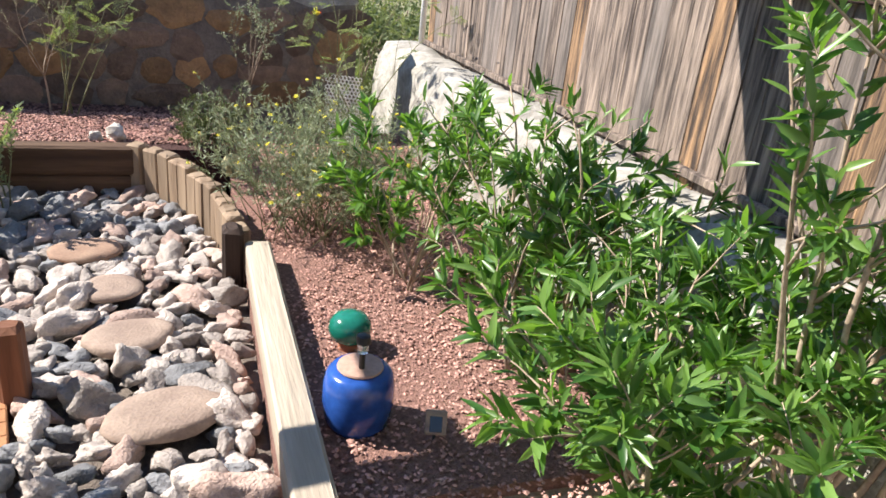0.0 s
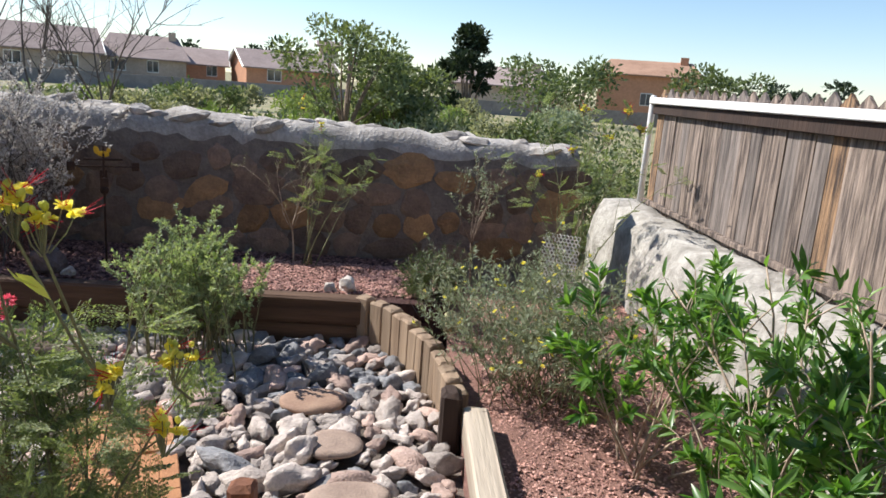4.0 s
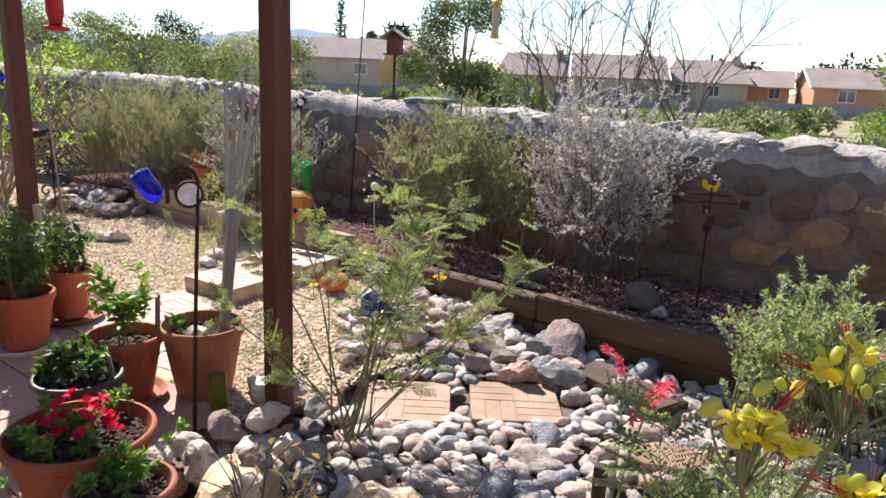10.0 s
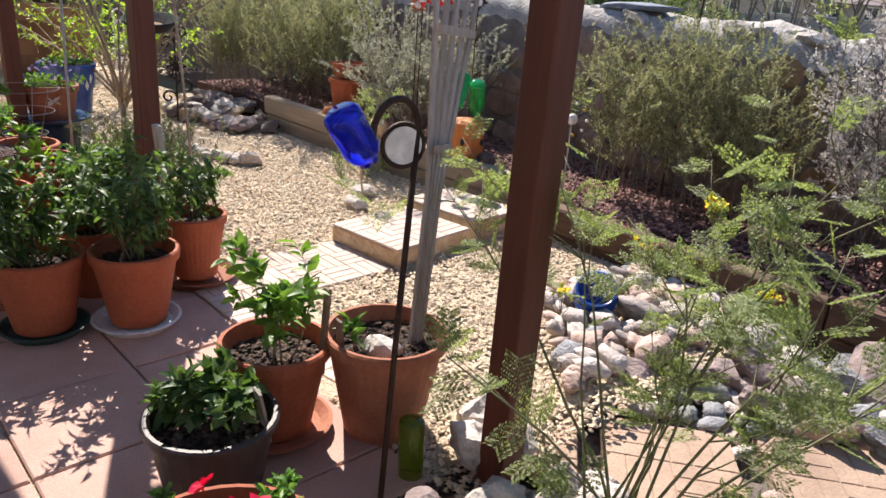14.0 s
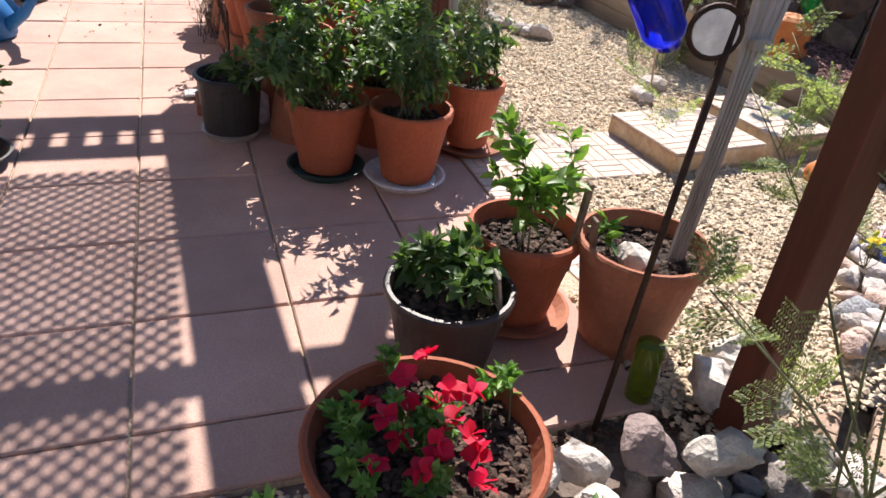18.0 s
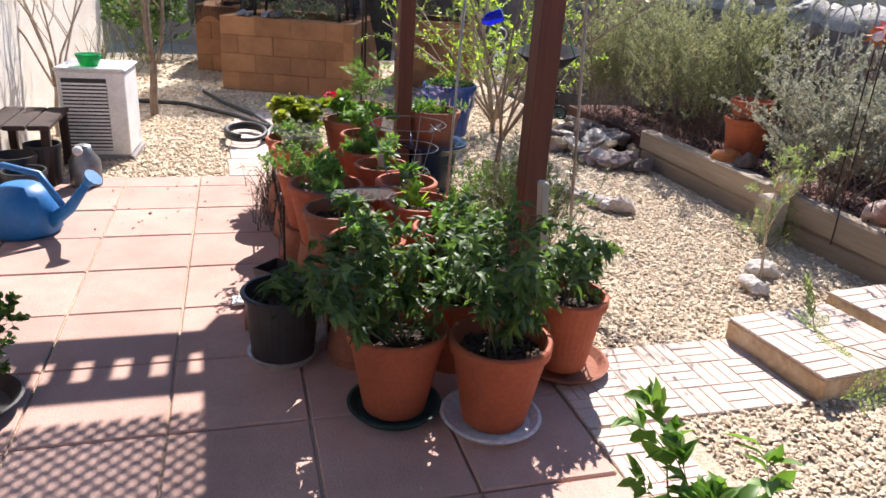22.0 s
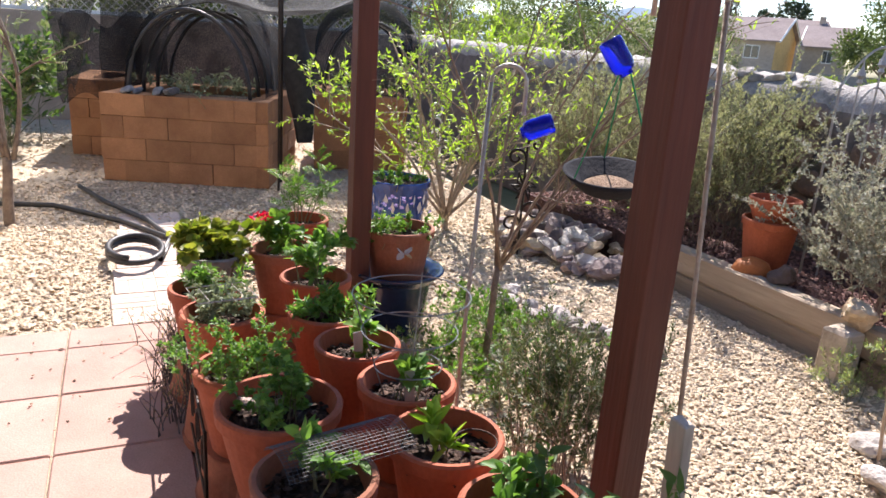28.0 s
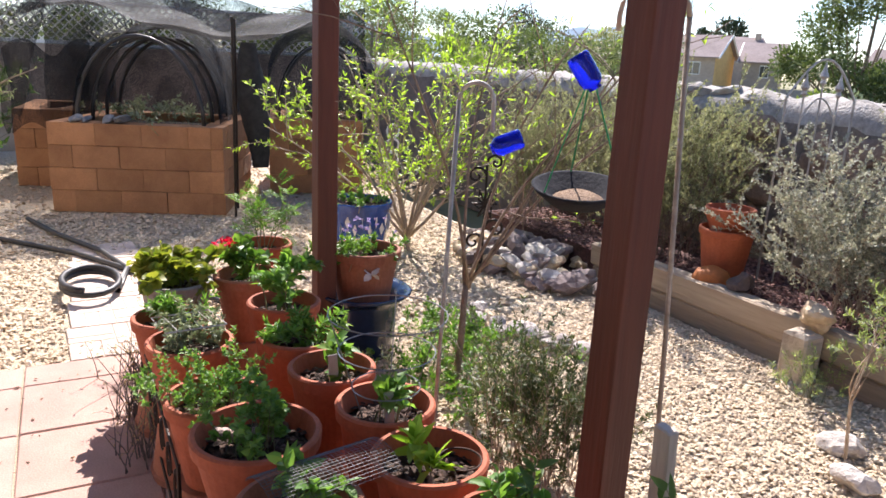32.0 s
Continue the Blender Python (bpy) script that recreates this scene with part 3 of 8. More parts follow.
solo("wall_east", B().box(6.0, -4.19, -0.3, 6.3, 4.4, 2.9), m_housewall, "cream stucco wall closing the patio", "wall", kind="structure")
b = B().box(-15.9, -4.2, -0.3, -15.6, 4.03, 1.45, 0.01)
solo("wall_end", b, M("tan block wall", (0.42, 0.34, 0.27), (0.3, 0.24, 0.19), 0.95, 3, 0.4, 60), "tan block wall closing the yard's end", "wall", kind="structure")
latf = thing("lattice_fence", "white lattice panels on top of the end wall", "fence", (-15.75, 0, 1.455))
b = B()
for i in range(70):
    for sg in (-1, 1):
        yc = -4.1 + 0.117 * i
        b.box(-0.01 + 0.011 * sg, yc - 0.4, 0.29, 0.0 + 0.011 * sg, yc + 0.4, 0.31, rot=0, tilt=(sg * 0.785, 0))
part("lattice", b, m_white, latf, kind="stuff")
for zz in (0.0, 0.56):
    part("rail", B().box(-0.03, -4.2, zz, 0.03, 4.0, zz + 0.05, 0.005), m_white, latf)
for yc in (-4.1, -1.5, 1.2, 3.9):
    part("post", B().box(-0.04, yc - 0.04, 0, 0.04, yc + 0.04, 0.66, 0.005), m_white, latf)
win = thing("window_1", "white framed sliding window in the cream house wall", "window", (-7.05, -1.98, 0), kind="structure")
fr = B()
for a in ((-0.3, 0.98, -0.25, 2.05), (0.25, 0.98, 0.3, 2.05), (-0.25, 0.98, 0.25, 1.03), (-0.25, 2.0, 0.25, 2.05), (-0.02, 1.03, 0.02, 2.0)):
    fr.box(a[0], -0.05, a[1], a[2], 0.02, a[3], 0.006)
part("window_frame", fr, m_white, win)
part("window_sill", B().box(-0.36, 0.031, 0.92, 0.36, 0.1, 0.975, 0.008), m_white, win)
m_pane = M("dark window glass", (0.05, 0.06, 0.07), None, 0.05, 1, 0, 1, spec=0.8)
for s in (-0.135, 0.135):
    part("pane", B().box(s - 0.114, -0.03, 1.031, s + 0.114, -0.022, 1.999), m_pane, win)
b = B().box(-6.47, -1.949, -0.05, -6.38, -1.86, 2.6, 0.01)
solo("downpipe", b, m_terra_old, "brown rain pipe against the house wall", "pipe")

# pergola over the patio
perg = thing("pergola", "red-brown stained timber pergola with a lattice roof", "pergola", (0, 0, 0))
for x, y in ((-2.97, 0.86), (-5.33, 0.765), (-7.26, 0.64)):
    b = B().box(-0.048, -0.048, -0.2, 0.048, 0.048, 2.3, 0.006)
    part("post", b, m_post, perg, at=(x, y, 0))
m_beam = WOOD("red-brown stained beam", (0.155, 0.045, 0.022), (0.085, 0.024, 0.013), "X", 0.6, 7, 0.25)
part("beam", B().box(-7.7, 0.645, 2.30, 1.66, 0.845, 2.46, 0.006, rot=0.042), m_beam, perg)
part("beam", B().box(-7.6, -1.9, 2.30, 1.66, -1.72, 2.46, 0.006), m_beam, perg)
for k in range(7):
    x = -7.36 + k * 1.5
    part("rafter", B().box(x - 0.02, -1.9, 2.462, x + 0.02, 1.18, 2.58, 0.004), m_post, perg)
for k in range(22):
    y = -1.72 + k * 0.132
    part("purlin", B().box(-7.602, y - 0.035, 2.462, -7.382, y + 0.03, 2.50, 0.004), m_beam, perg)
part("fascia", B().box(-7.65, -1.9, 2.40, -7.603, 1.18, 2.56, 0.005), m_post, perg)
lat = B()
lx0, lx1, ly0, ly1, zl = -7.25, -1.6, -1.7, 0.56, 2.60
pitch = 0.062
k = 0
t = lx0 - (ly1 - ly0)
while t < lx1:
    for sgn in (1, -1):
        # strips at 45 degrees, cut at the roof's edges
        pts = []
        for s in (0.0, 1.0):
            pts.append(s)
        if sgn > 0:
            a0, a1 = max(t, lx0), min(t + (ly1 - ly0), lx1)
            p0, p1 = (a0, ly0 + a0 - t), (a1, ly0 + a1 - t)
        else:
            a0, a1 = max(t, lx0), min(t + (ly1 - ly0), lx1)
            p0, p1 = (a0, ly1 - (a0 - t)), (a1, ly1 - (a1 - t))
        if a1 - a0 > 0.05:
            L = math.hypot(p1[0] - p0[0], p1[1] - p0[1])
            lat.box((p0[0] + p1[0]) / 2 - L / 2, (p0[1] + p1[1]) / 2 - 0.0095, zl + (0.008 if sgn > 0 else 0), (p0[0] + p1[0]) / 2 + L / 2, (p0[1] + p1[1]) / 2 + 0.0095, zl + 0.007 + (0.008 if sgn > 0 else 0), rot=sgn * math.pi / 4)
    t += pitch
part("lattice", lat, m_post, perg)

# timber edges
tb = thing("landscape_timber", "weathered timber retaining wall below the mulch bed", "timber", (0, 0, 0), kind="structure")
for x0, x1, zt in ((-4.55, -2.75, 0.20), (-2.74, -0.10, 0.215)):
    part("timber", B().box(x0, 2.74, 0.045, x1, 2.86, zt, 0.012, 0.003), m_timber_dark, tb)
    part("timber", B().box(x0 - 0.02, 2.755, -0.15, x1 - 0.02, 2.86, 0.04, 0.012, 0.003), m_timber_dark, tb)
tf = thing("landscape_timber", "weathered grey timbers edging the raised bed by the gravel", "timber", (0, 0, 0), kind="structure")
for x0, x1, y0 in ((-7.95, -6.15, 2.86), (-6.13, -4.60, 2.84)):
    part("timber", B().box(x0, y0, 0.11, x1, y0 + 0.11, 0.27, 0.012, 0.003), m_timber, tf)
    part("timber", B().box(x0 + 0.02, y0 + 0.01, -0.1, x1, y0 + 0.11, 0.105, 0.012, 0.003), m_timber, tf)
beam = solo("landscape_timber", B().box(0.455, -0.9, 0.0, 0.575, 1.44, 0.14, 0.012, 0.003), m_timber_y, "sun-bleached squared timber between cobbles and red gravel", "timber")
st = thing("timber_edging", "upright brown timber stumps curving round the cobble bed", "edging", (0, 0, 0), kind="structure")
line = [(-0.08, 2.78), (0.02, 2.70), (0.10, 2.60), (0.16, 2.50), (0.21, 2.40), (0.26, 2.30), (0.30, 2.20), (0.34, 2.10), (0.37, 2.0), (0.39, 1.90), (0.405, 1.80), (0.42, 1.70), (0.44, 1.60)]
for i, (x, y) in enumerate(line):
    a = math.atan2(line[min(i + 1, 12)][1] - line[max(i - 1, 0)][1], line[min(i + 1, 12)][0] - line[max(i - 1, 0)][0])
    zt = 0.235 - 0.006 * i + random.uniform(-0.012, 0.012)
    b = B().box(-0.053, -0.045, -0.2, 0.053, 0.045, zt, 0.014, 0.004, rot=0)
    ob = part("stump", b, m_stump, st, at=(x, y, 0))
    ob.rotation_euler = (0, 0, a)
b = B().box(0.355, 1.40, -0.2, 0.45, 1.53, 0.205, 0.02, 0.004)
solo("timber_stump", b, m_stumpdark, "dark stained square timber stump at the beam's end", "stump")

# ---------- plants ----------
def curve_pts(p0, d, length, n=6, bend=0.3, up=0.0, jit=0.08):
    """Points of a stem from p0 along d, wandering."""
    p, d = Vector(p0), Vector(d).normalized()
    pts = [p.copy()]
    w = Vector((random.gauss(0, 1), random.gauss(0, 1), random.gauss(0, 0.4))) * bend
    for i in range(n):
        d = (d + w / n + Vector((0, 0, up / n)) + Vector((random.gauss(0, jit), random.gauss(0, jit), random.gauss(0, jit)))).normalized()
        p = p + d * (length / n)
        pts.append(p.copy())
    return pts


def fan(n, spread, lean=(0, 0)):
    """Directions of n stems fanned out from upright."""
    out = []
    for i in range(n):
        a = 6.283 * (i * 0.618 + random.uniform(-0.06, 0.06))
        s = spread * math.sqrt((i + 0.5) / n) * random.uniform(0.8, 1.15)
        out.append(Vector((math.sin(s) * math.cos(a) + lean[0], math.sin(s) * math.sin(a) + lean[1], math.cos(s))))
    return out


def stems_and_tips(base, dirs, length, r0, nseg=6, bend=0.3, up=0.0, side=4, side_len=0.35, ring=0.02, from_=0.25, depth=1, jit=0.08):
    """Main stems with side shoots. Returns the builder of the wood and the shoots as point lists."""
    b, shoots = B(), []
    for d in dirs:
        l = length * random.uniform(0.75, 1.08)
        st_ = Vector(base) + Vector((random.gauss(0, ring), random.gauss(0, ring), 0))
        pts = curve_pts(st_, d, l, nseg, bend, up, jit)
        b.tube(pts, r0, r0 * 0.3, 5)
        shoots.append(pts[len(pts) // 2:])
        for s in range(side):
            k = random.uniform(from_, 0.97) * (len(pts) - 1)
            i = int(k)
            p = pts[i].lerp(pts[i + 1], k - i)
            dd = (pts[i + 1] - pts[i]).normalized()
            o = Vector((random.gauss(0, 1), random.gauss(0, 1), random.gauss(0.2, 0.5))).normalized()
            q = curve_pts(p, dd * 0.9 + o * 0.8, l * side_len * random.uniform(0.6, 1.2), 4, bend, up * 0.5, jit)
            b.tube(q, r0 * 0.4, r0 * 0.15, 4)
            shoots.append(q)
            if depth > 1:
                for _ in range(2):
                    k2 = random.uniform(0.3, 0.95) * (len(q) - 1)
                    i2 = int(k2)
                    p2 = q[i2].lerp(q[i2 + 1], k2 - i2)
                    o2 = Vector((random.gauss(0, 1), random.gauss(0, 1), random.gauss(0.3, 0.5))).normalized()
                    q2 = curve_pts(p2, (q[i2 + 1] - q[i2]).normalized() + o2 * 0.8, l * side_len * 0.5, 3, bend, up * 0.5, jit)
                    b.tube(q2, r0 * 0.22, r0 * 0.12, 3)
                    shoots.append(q2)
    return b, shoots


def along(shoots, per, spread=0.7, tip=0.5, start=0.1):
    """Leaf bases and directions along shoots; per: leaves a shoot; tip: how far they crowd to the end."""
    P, D = [], []
    for q in shoots:
        m = len(q) - 1
        for _ in range(per):
            k = (start + (1 - start) * random.random() ** tip) * m * 0.999
            i = int(k)
            p = q[i].lerp(q[i + 1], k - i)
            d = (q[i + 1] - q[i]).normalized()
            o = Vector((random.gauss(0, 1), random.gauss(0, 1), random.gauss(0, 1)))
            o = (o - d * o.dot(d)).normalized()
            P.append(tuple(p))
            D.append(tuple(d * random.uniform(0.3, 1.0) + o * spread))
    return np.array(P), np.array(D)


def shrub(name, label, base, height, spread, nst, wood, leaf, leaf_l, leaf_w, per=14, side=5, side_len=0.4, bend=0.35, up=0.15, r0=0.006, big=False, ring=0.05, tip=0.6, depth=1, category="shrub", group="", lean=(0, 0), lspread=0.7, droop=0.0, jit=0.08, from_=0.25):
    t = thing(name, label, category, base, group)
    b, sh = stems_and_tips((0, 0, 0), fan(nst, spread, lean), height, r0, 6, bend, up, side, side_len, ring, from_, depth, jit)
    part("branchwork", b, wood, t, smooth=True, kind="stuff")
    P, D = along(sh, per, lspread, tip)
    me = leaf_mesh("leaves", P, D, leaf_l * rng.uniform(0.6, 1.2, len(P)), leaf_w * rng.uniform(0.7, 1.2, len(P)), leaf, 0.2, big, droop)
    part("leaves", me, leaf, t, kind="stuff")
    return t, sh


def fronds(shoots, per, frond_l, pinnae, leaflets, leaflet, start=0.2):
    """Twice-feathered leaves: returns leaflet bases, directions, and the rods of the fronds."""
    P, D, rod = [], [], B()
    for q in shoots:
        m = len(q) - 1
        for _ in range(per):
            k = random.uniform(start, 0.99) * m
            i = int(k)
            p = q[i].lerp(q[i + 1], k - i)
            d = (q[i + 1] - q[i]).normalized()
            o = Vector((random.gauss(0, 1), random.gauss(0, 1), random.gauss(0.1, 0.5)))
            o = (o - d * o.dot(d)).normalized()
            fd = (d * 0.5 + o).normalized()
            side = fd.cross(Vector((random.gauss(0, 0.3), random.gauss(0, 0.3), 1))).normalized()
            L = frond_l * random.uniform(0.6, 1.15)
            rod.tube([p, p + fd * L], 0.0011, 0.0006, 3)
            for s in range(pinnae):
                f = 0.2 + 0.8 * (s + 0.5) / pinnae
                for sg in (-1, 1):
                    pb = p + fd * (L * f)
                    pd = (fd * 0.55 + side * sg).normalized()
                    pl = L * 0.36 * (1 - 0.45 * abs(f - 0.5))
                    for e in range(leaflets):
                        g = (e + 0.5) / leaflets
                        for s2 in (-1, 1):
                            P.append(tuple(pb + pd * (pl * g)))
                            D.append(tuple(pd * 0.5 + fd * s2 + Vector((0, 0, random.gauss(0, 0.2)))))
    return np.array(P), np.array(D), rod


# ---------- pots ----------
def pot_body(rim, h, wall=0.016, band=0.045, base=0.62):
    r = rim / 2
    rb = r * base
    r_at = lambda z: rb + (r * 0.93 - rb) * z / (h - band)
    return [(rb * 0.2, 0), (rb, 0), (rb + 0.004, 0.006), (r_at(h - band), h - band), (r, h - band + 0.004), (r + 0.003, h - 0.006), (r - 0.003, h), (r - wall + 0.002, h), (r - wall, h - 0.008), (r_at(h * 0.6) - wall, h * 0.6), (0.0, h * 0.58)]


def pot(x, y, z, rim, h, label, mat, soil=0.062, group="potted plants on the patio", name="potted_plant", smooth=True, prof=None, base=0.62, n=32, band=0.045):
    t = thing(name, label, "potted plant", (x, y, z), group)
    part("pot", B().lathe(prof or pot_body(rim, h, base=base, band=band), n), mat, t)
    r = rim / 2 - 0.018
    sb = B()
    m = 18
    zs = h - soil
    sb.v.append((0, 0, zs + 0.008))
    for k, rr in ((1, 0.35), (2, 0.7), (3, 1.0)):
        for i in range(m):
            a = 6.283 * i / m
            sb.v.append((r * rr * math.cos(a), r * rr * math.sin(a), zs + random.uniform(-0.008, 0.008)))
    for i in range(m):
        sb.f.append((0, 1 + i, 1 + (i + 1) % m))
        for k in (0, 1):
            sb.f.append((1 + k * m + i, 1 + (k + 1) * m + i, 1 + (k + 1) * m + (i + 1) % m, 1 + k * m + (i + 1) % m))
    part("soil", sb, m_soil, t)
    me = chips("bark_chips", -r, -r, r, r, zs + 0.006, int(420 * rim * rim * 7), 0.034, m_chip, lambda a, c: a * a + c * c < (r * 0.95) ** 2, 0.4)
    part("bark_mulch", me, m_chip, t, kind="stuff")
    return t, zs


def grow(t, zs, n, height, spread, leaf, ll, lw, per=10, side=3, side_len=0.4, r0=0.004, wood=None, ring=0.03, big=True, tip=0.6, up=0.2, bend=0.4, droop=0.15, lspread=0.8, at=(0, 0), lean=(0, 0), leaf_name="leaves"):
    b, sh = stems_and_tips((at[0], at[1], zs - 0.02), fan(n, spread, lean), height, r0, 5, bend, up, side, side_len, ring, 0.2)
    part("branchwork", b, wood or m_greentwig, t, smooth=True, kind="stuff")
    P, D = along(sh, per, lspread, tip)
    part(leaf_name, leaf_mesh("leaves", P, D, ll * rng.uniform(0.6, 1.2, len(P)), lw * rng.uniform(0.7, 1.2, len(P)), leaf, 0.18, big, droop), leaf, t, kind="stuff")
    return sh


def blossoms(t, name, pts, r, mat, petals=5, label=""):
    P, D = [], []
    for p in pts:
        ax = Vector((random.gauss(0, 0.5), random.gauss(0, 0.5), 1)).normalized()
        a = ax.cross(Vector((1, 0.3, 0))).normalized()
        c = ax.cross(a)
        for k in range(petals):
            g = 6.283 * k / petals
            P.append(tuple(p))
            D.append(tuple(a * math.cos(g) + c * math.sin(g) + ax * 0.35))
    part(name, leaf_mesh(name, np.array(P), np.array(D), r, r * 0.95, mat, 0.1, True, 0.1), mat, t, label, kind="stuff")


def saucer(x, y, z, d, mat, label):
    r = d / 2
    return solo("saucer", B().lathe([(r * 0.8, 0), (r, 0.035), (r - 0.012, 0.037), (r * 0.78, 0.012), (0, 0.012)], 32), mat, label, "saucer", at=(x, y, z))


def stand(x, y, z, d, h, mat=None):
    r = d / 2
    return solo("pot_stand", B().lathe([(r * 0.2, 0), (r, 0), (r + 0.006, 0.03), (r - 0.002, 0.034), (r * 0.8, h - 0.004), (r * 0.78, h), (0, h)], 26), mat or m_terra_old, "upturned terracotta pot used as a plant stand", "pot stand", at=(x, y, z))


TOMATO = dict(leaf=l_tomato, ll=0.046, lw=0.021, per=12, side=8, side_len=0.36, r0=0.0045, spread=0.5, up=0.1, droop=0.8, lspread=1.2)
PATIO = "potted plants on the patio"
# the front group of tomato pots
t, zs = pot(-4.70, 0.07, 0.02, 0.34, 0.31, "terracotta pot with a leafy tomato plant, on a green saucer", m_terra)
grow(t, zs, 13, 0.43, 0.75, lean=(-0.05, -0.3), **{k: v for k, v in TOMATO.items() if k != "spread"})
saucer(-4.70, 0.07, 0.0, 0.33, M("green plastic", (0.03, 0.07, 0.06), None, 0.5), "dark green plastic saucer under a tomato pot")
t, zs = pot(-4.57, 0.39, 0.02, 0.34, 0.31, "terracotta pot with a tomato plant, on a white saucer", m_terra)
grow(t, zs, 10, 0.47, 0.5, **{k: v for k, v in TOMATO.items() if k != "spread"})
saucer(-4.57, 0.38, 0.0, 0.35, m_whiteglaze, "white saucer under a tomato pot")
t, zs = pot(-4.84, 0.76, 0.04, 0.29, 0.30, "terracotta pot with a tomato plant in a wire cage", m_terra)
grow(t, zs, 4, 0.34, 0.6, **{k: v for k, v in TOMATO.items() if k != "spread"})
saucer(-4.88, 0.78, 0.0, 0.38, m_terra_old, "wide terracotta saucer under a tomato pot")
t, zs = pot(-4.98, 0.36, 0.0, 0.32, 0.31, "terracotta pot crowded with tomato foliage", m_terra)
grow(t, zs, 10, 0.42, 0.75, **{k: v for k, v in TOMATO.items() if k != "spread"})
t, zs = pot(-5.12, -0.28, 0.02, 0.30, 0.27, "black nursery pot with a small pepper seedling", m_blackplastic, 0.06, base=0.75, band=0.02)
grow(t, zs, 4, 0.17, 0.8, l_tomato, 0.075, 0.03, 6, 2, droop=0.7)
saucer(-5.12, -0.28, 0.0, 0.27, m_greymetal, "pale plastic saucer under the black nursery pot")
# the second half of the group, in two rows
ROWS = [(-5.10, 0.03, 0.20, 0.29, 0.29, "terracotta pot with a young pepper plant", m_terra, "pepper"),
        (-5.42, -0.03, 0.22, 0.29, 0.28, "brown terracotta pot with a seedling under wire mesh", m_terra_old, "seedling"),
        (-5.78, -0.04, 0.22, 0.34, 0.28, "wide terracotta pot of parsley with pink stones", m_terra, "parsley"),
        (-6.11, -0.09, 0.18, 0.29, 0.28, "terracotta pot overflowing with thyme", m_terra, "thyme"),
        (-6.48, -0.10, 0.22, 0.29, 0.28, "terracotta pot of dark herbs under a wire rack", m_terra, "herb"),
        (-6.86, -0.12, 0.18, 0.28, 0.28, "terracotta pot with low green leaves", m_terra, "tuft"),
        (-7.20, -0.05, 0.22, 0.30, 0.28, "pale grey pot with yellow-green geranium leaves", m_greytile, "geranium"),
        (-7.20, 0.26, 0.20, 0.30, 0.30, "brown pot with a red geranium in flower", m_terra_old, "redgeranium"),
        (-7.80, 0.48, 0.16, 0.30, 0.32, "terracotta pot with a tall feathery fennel", m_terra, "fennel"),
        (-5.16, 0.37, 0.20, 0.29, 0.30, "terracotta pot with a young leafy tomato", m_terra, "seedling"),
        (-5.49, 0.33, 0.20, 0.30, 0.30, "terracotta pot with a pale green seedling and a wire ring", m_terra, "pale"),
        (-5.80, 0.34, 0.20, 0.29, 0.30, "terracotta pot with a pepper plant in a wire cage", m_terra, "pepper"),
        (-6.10, 0.28, 0.20, 0.28, 0.30, "terracotta pot with a pepper plant", m_terra, "pepper"),
        (-6.40, 0.26, 0.20, 0.28, 0.30, "terracotta pot with a tuft of marigold leaves", m_terra, "tuft"),
        (-6.78, 0.31, 0.20, 0.29, 0.30, "terracotta pot with a bushy dark green plant", m_terra, "bushy")]
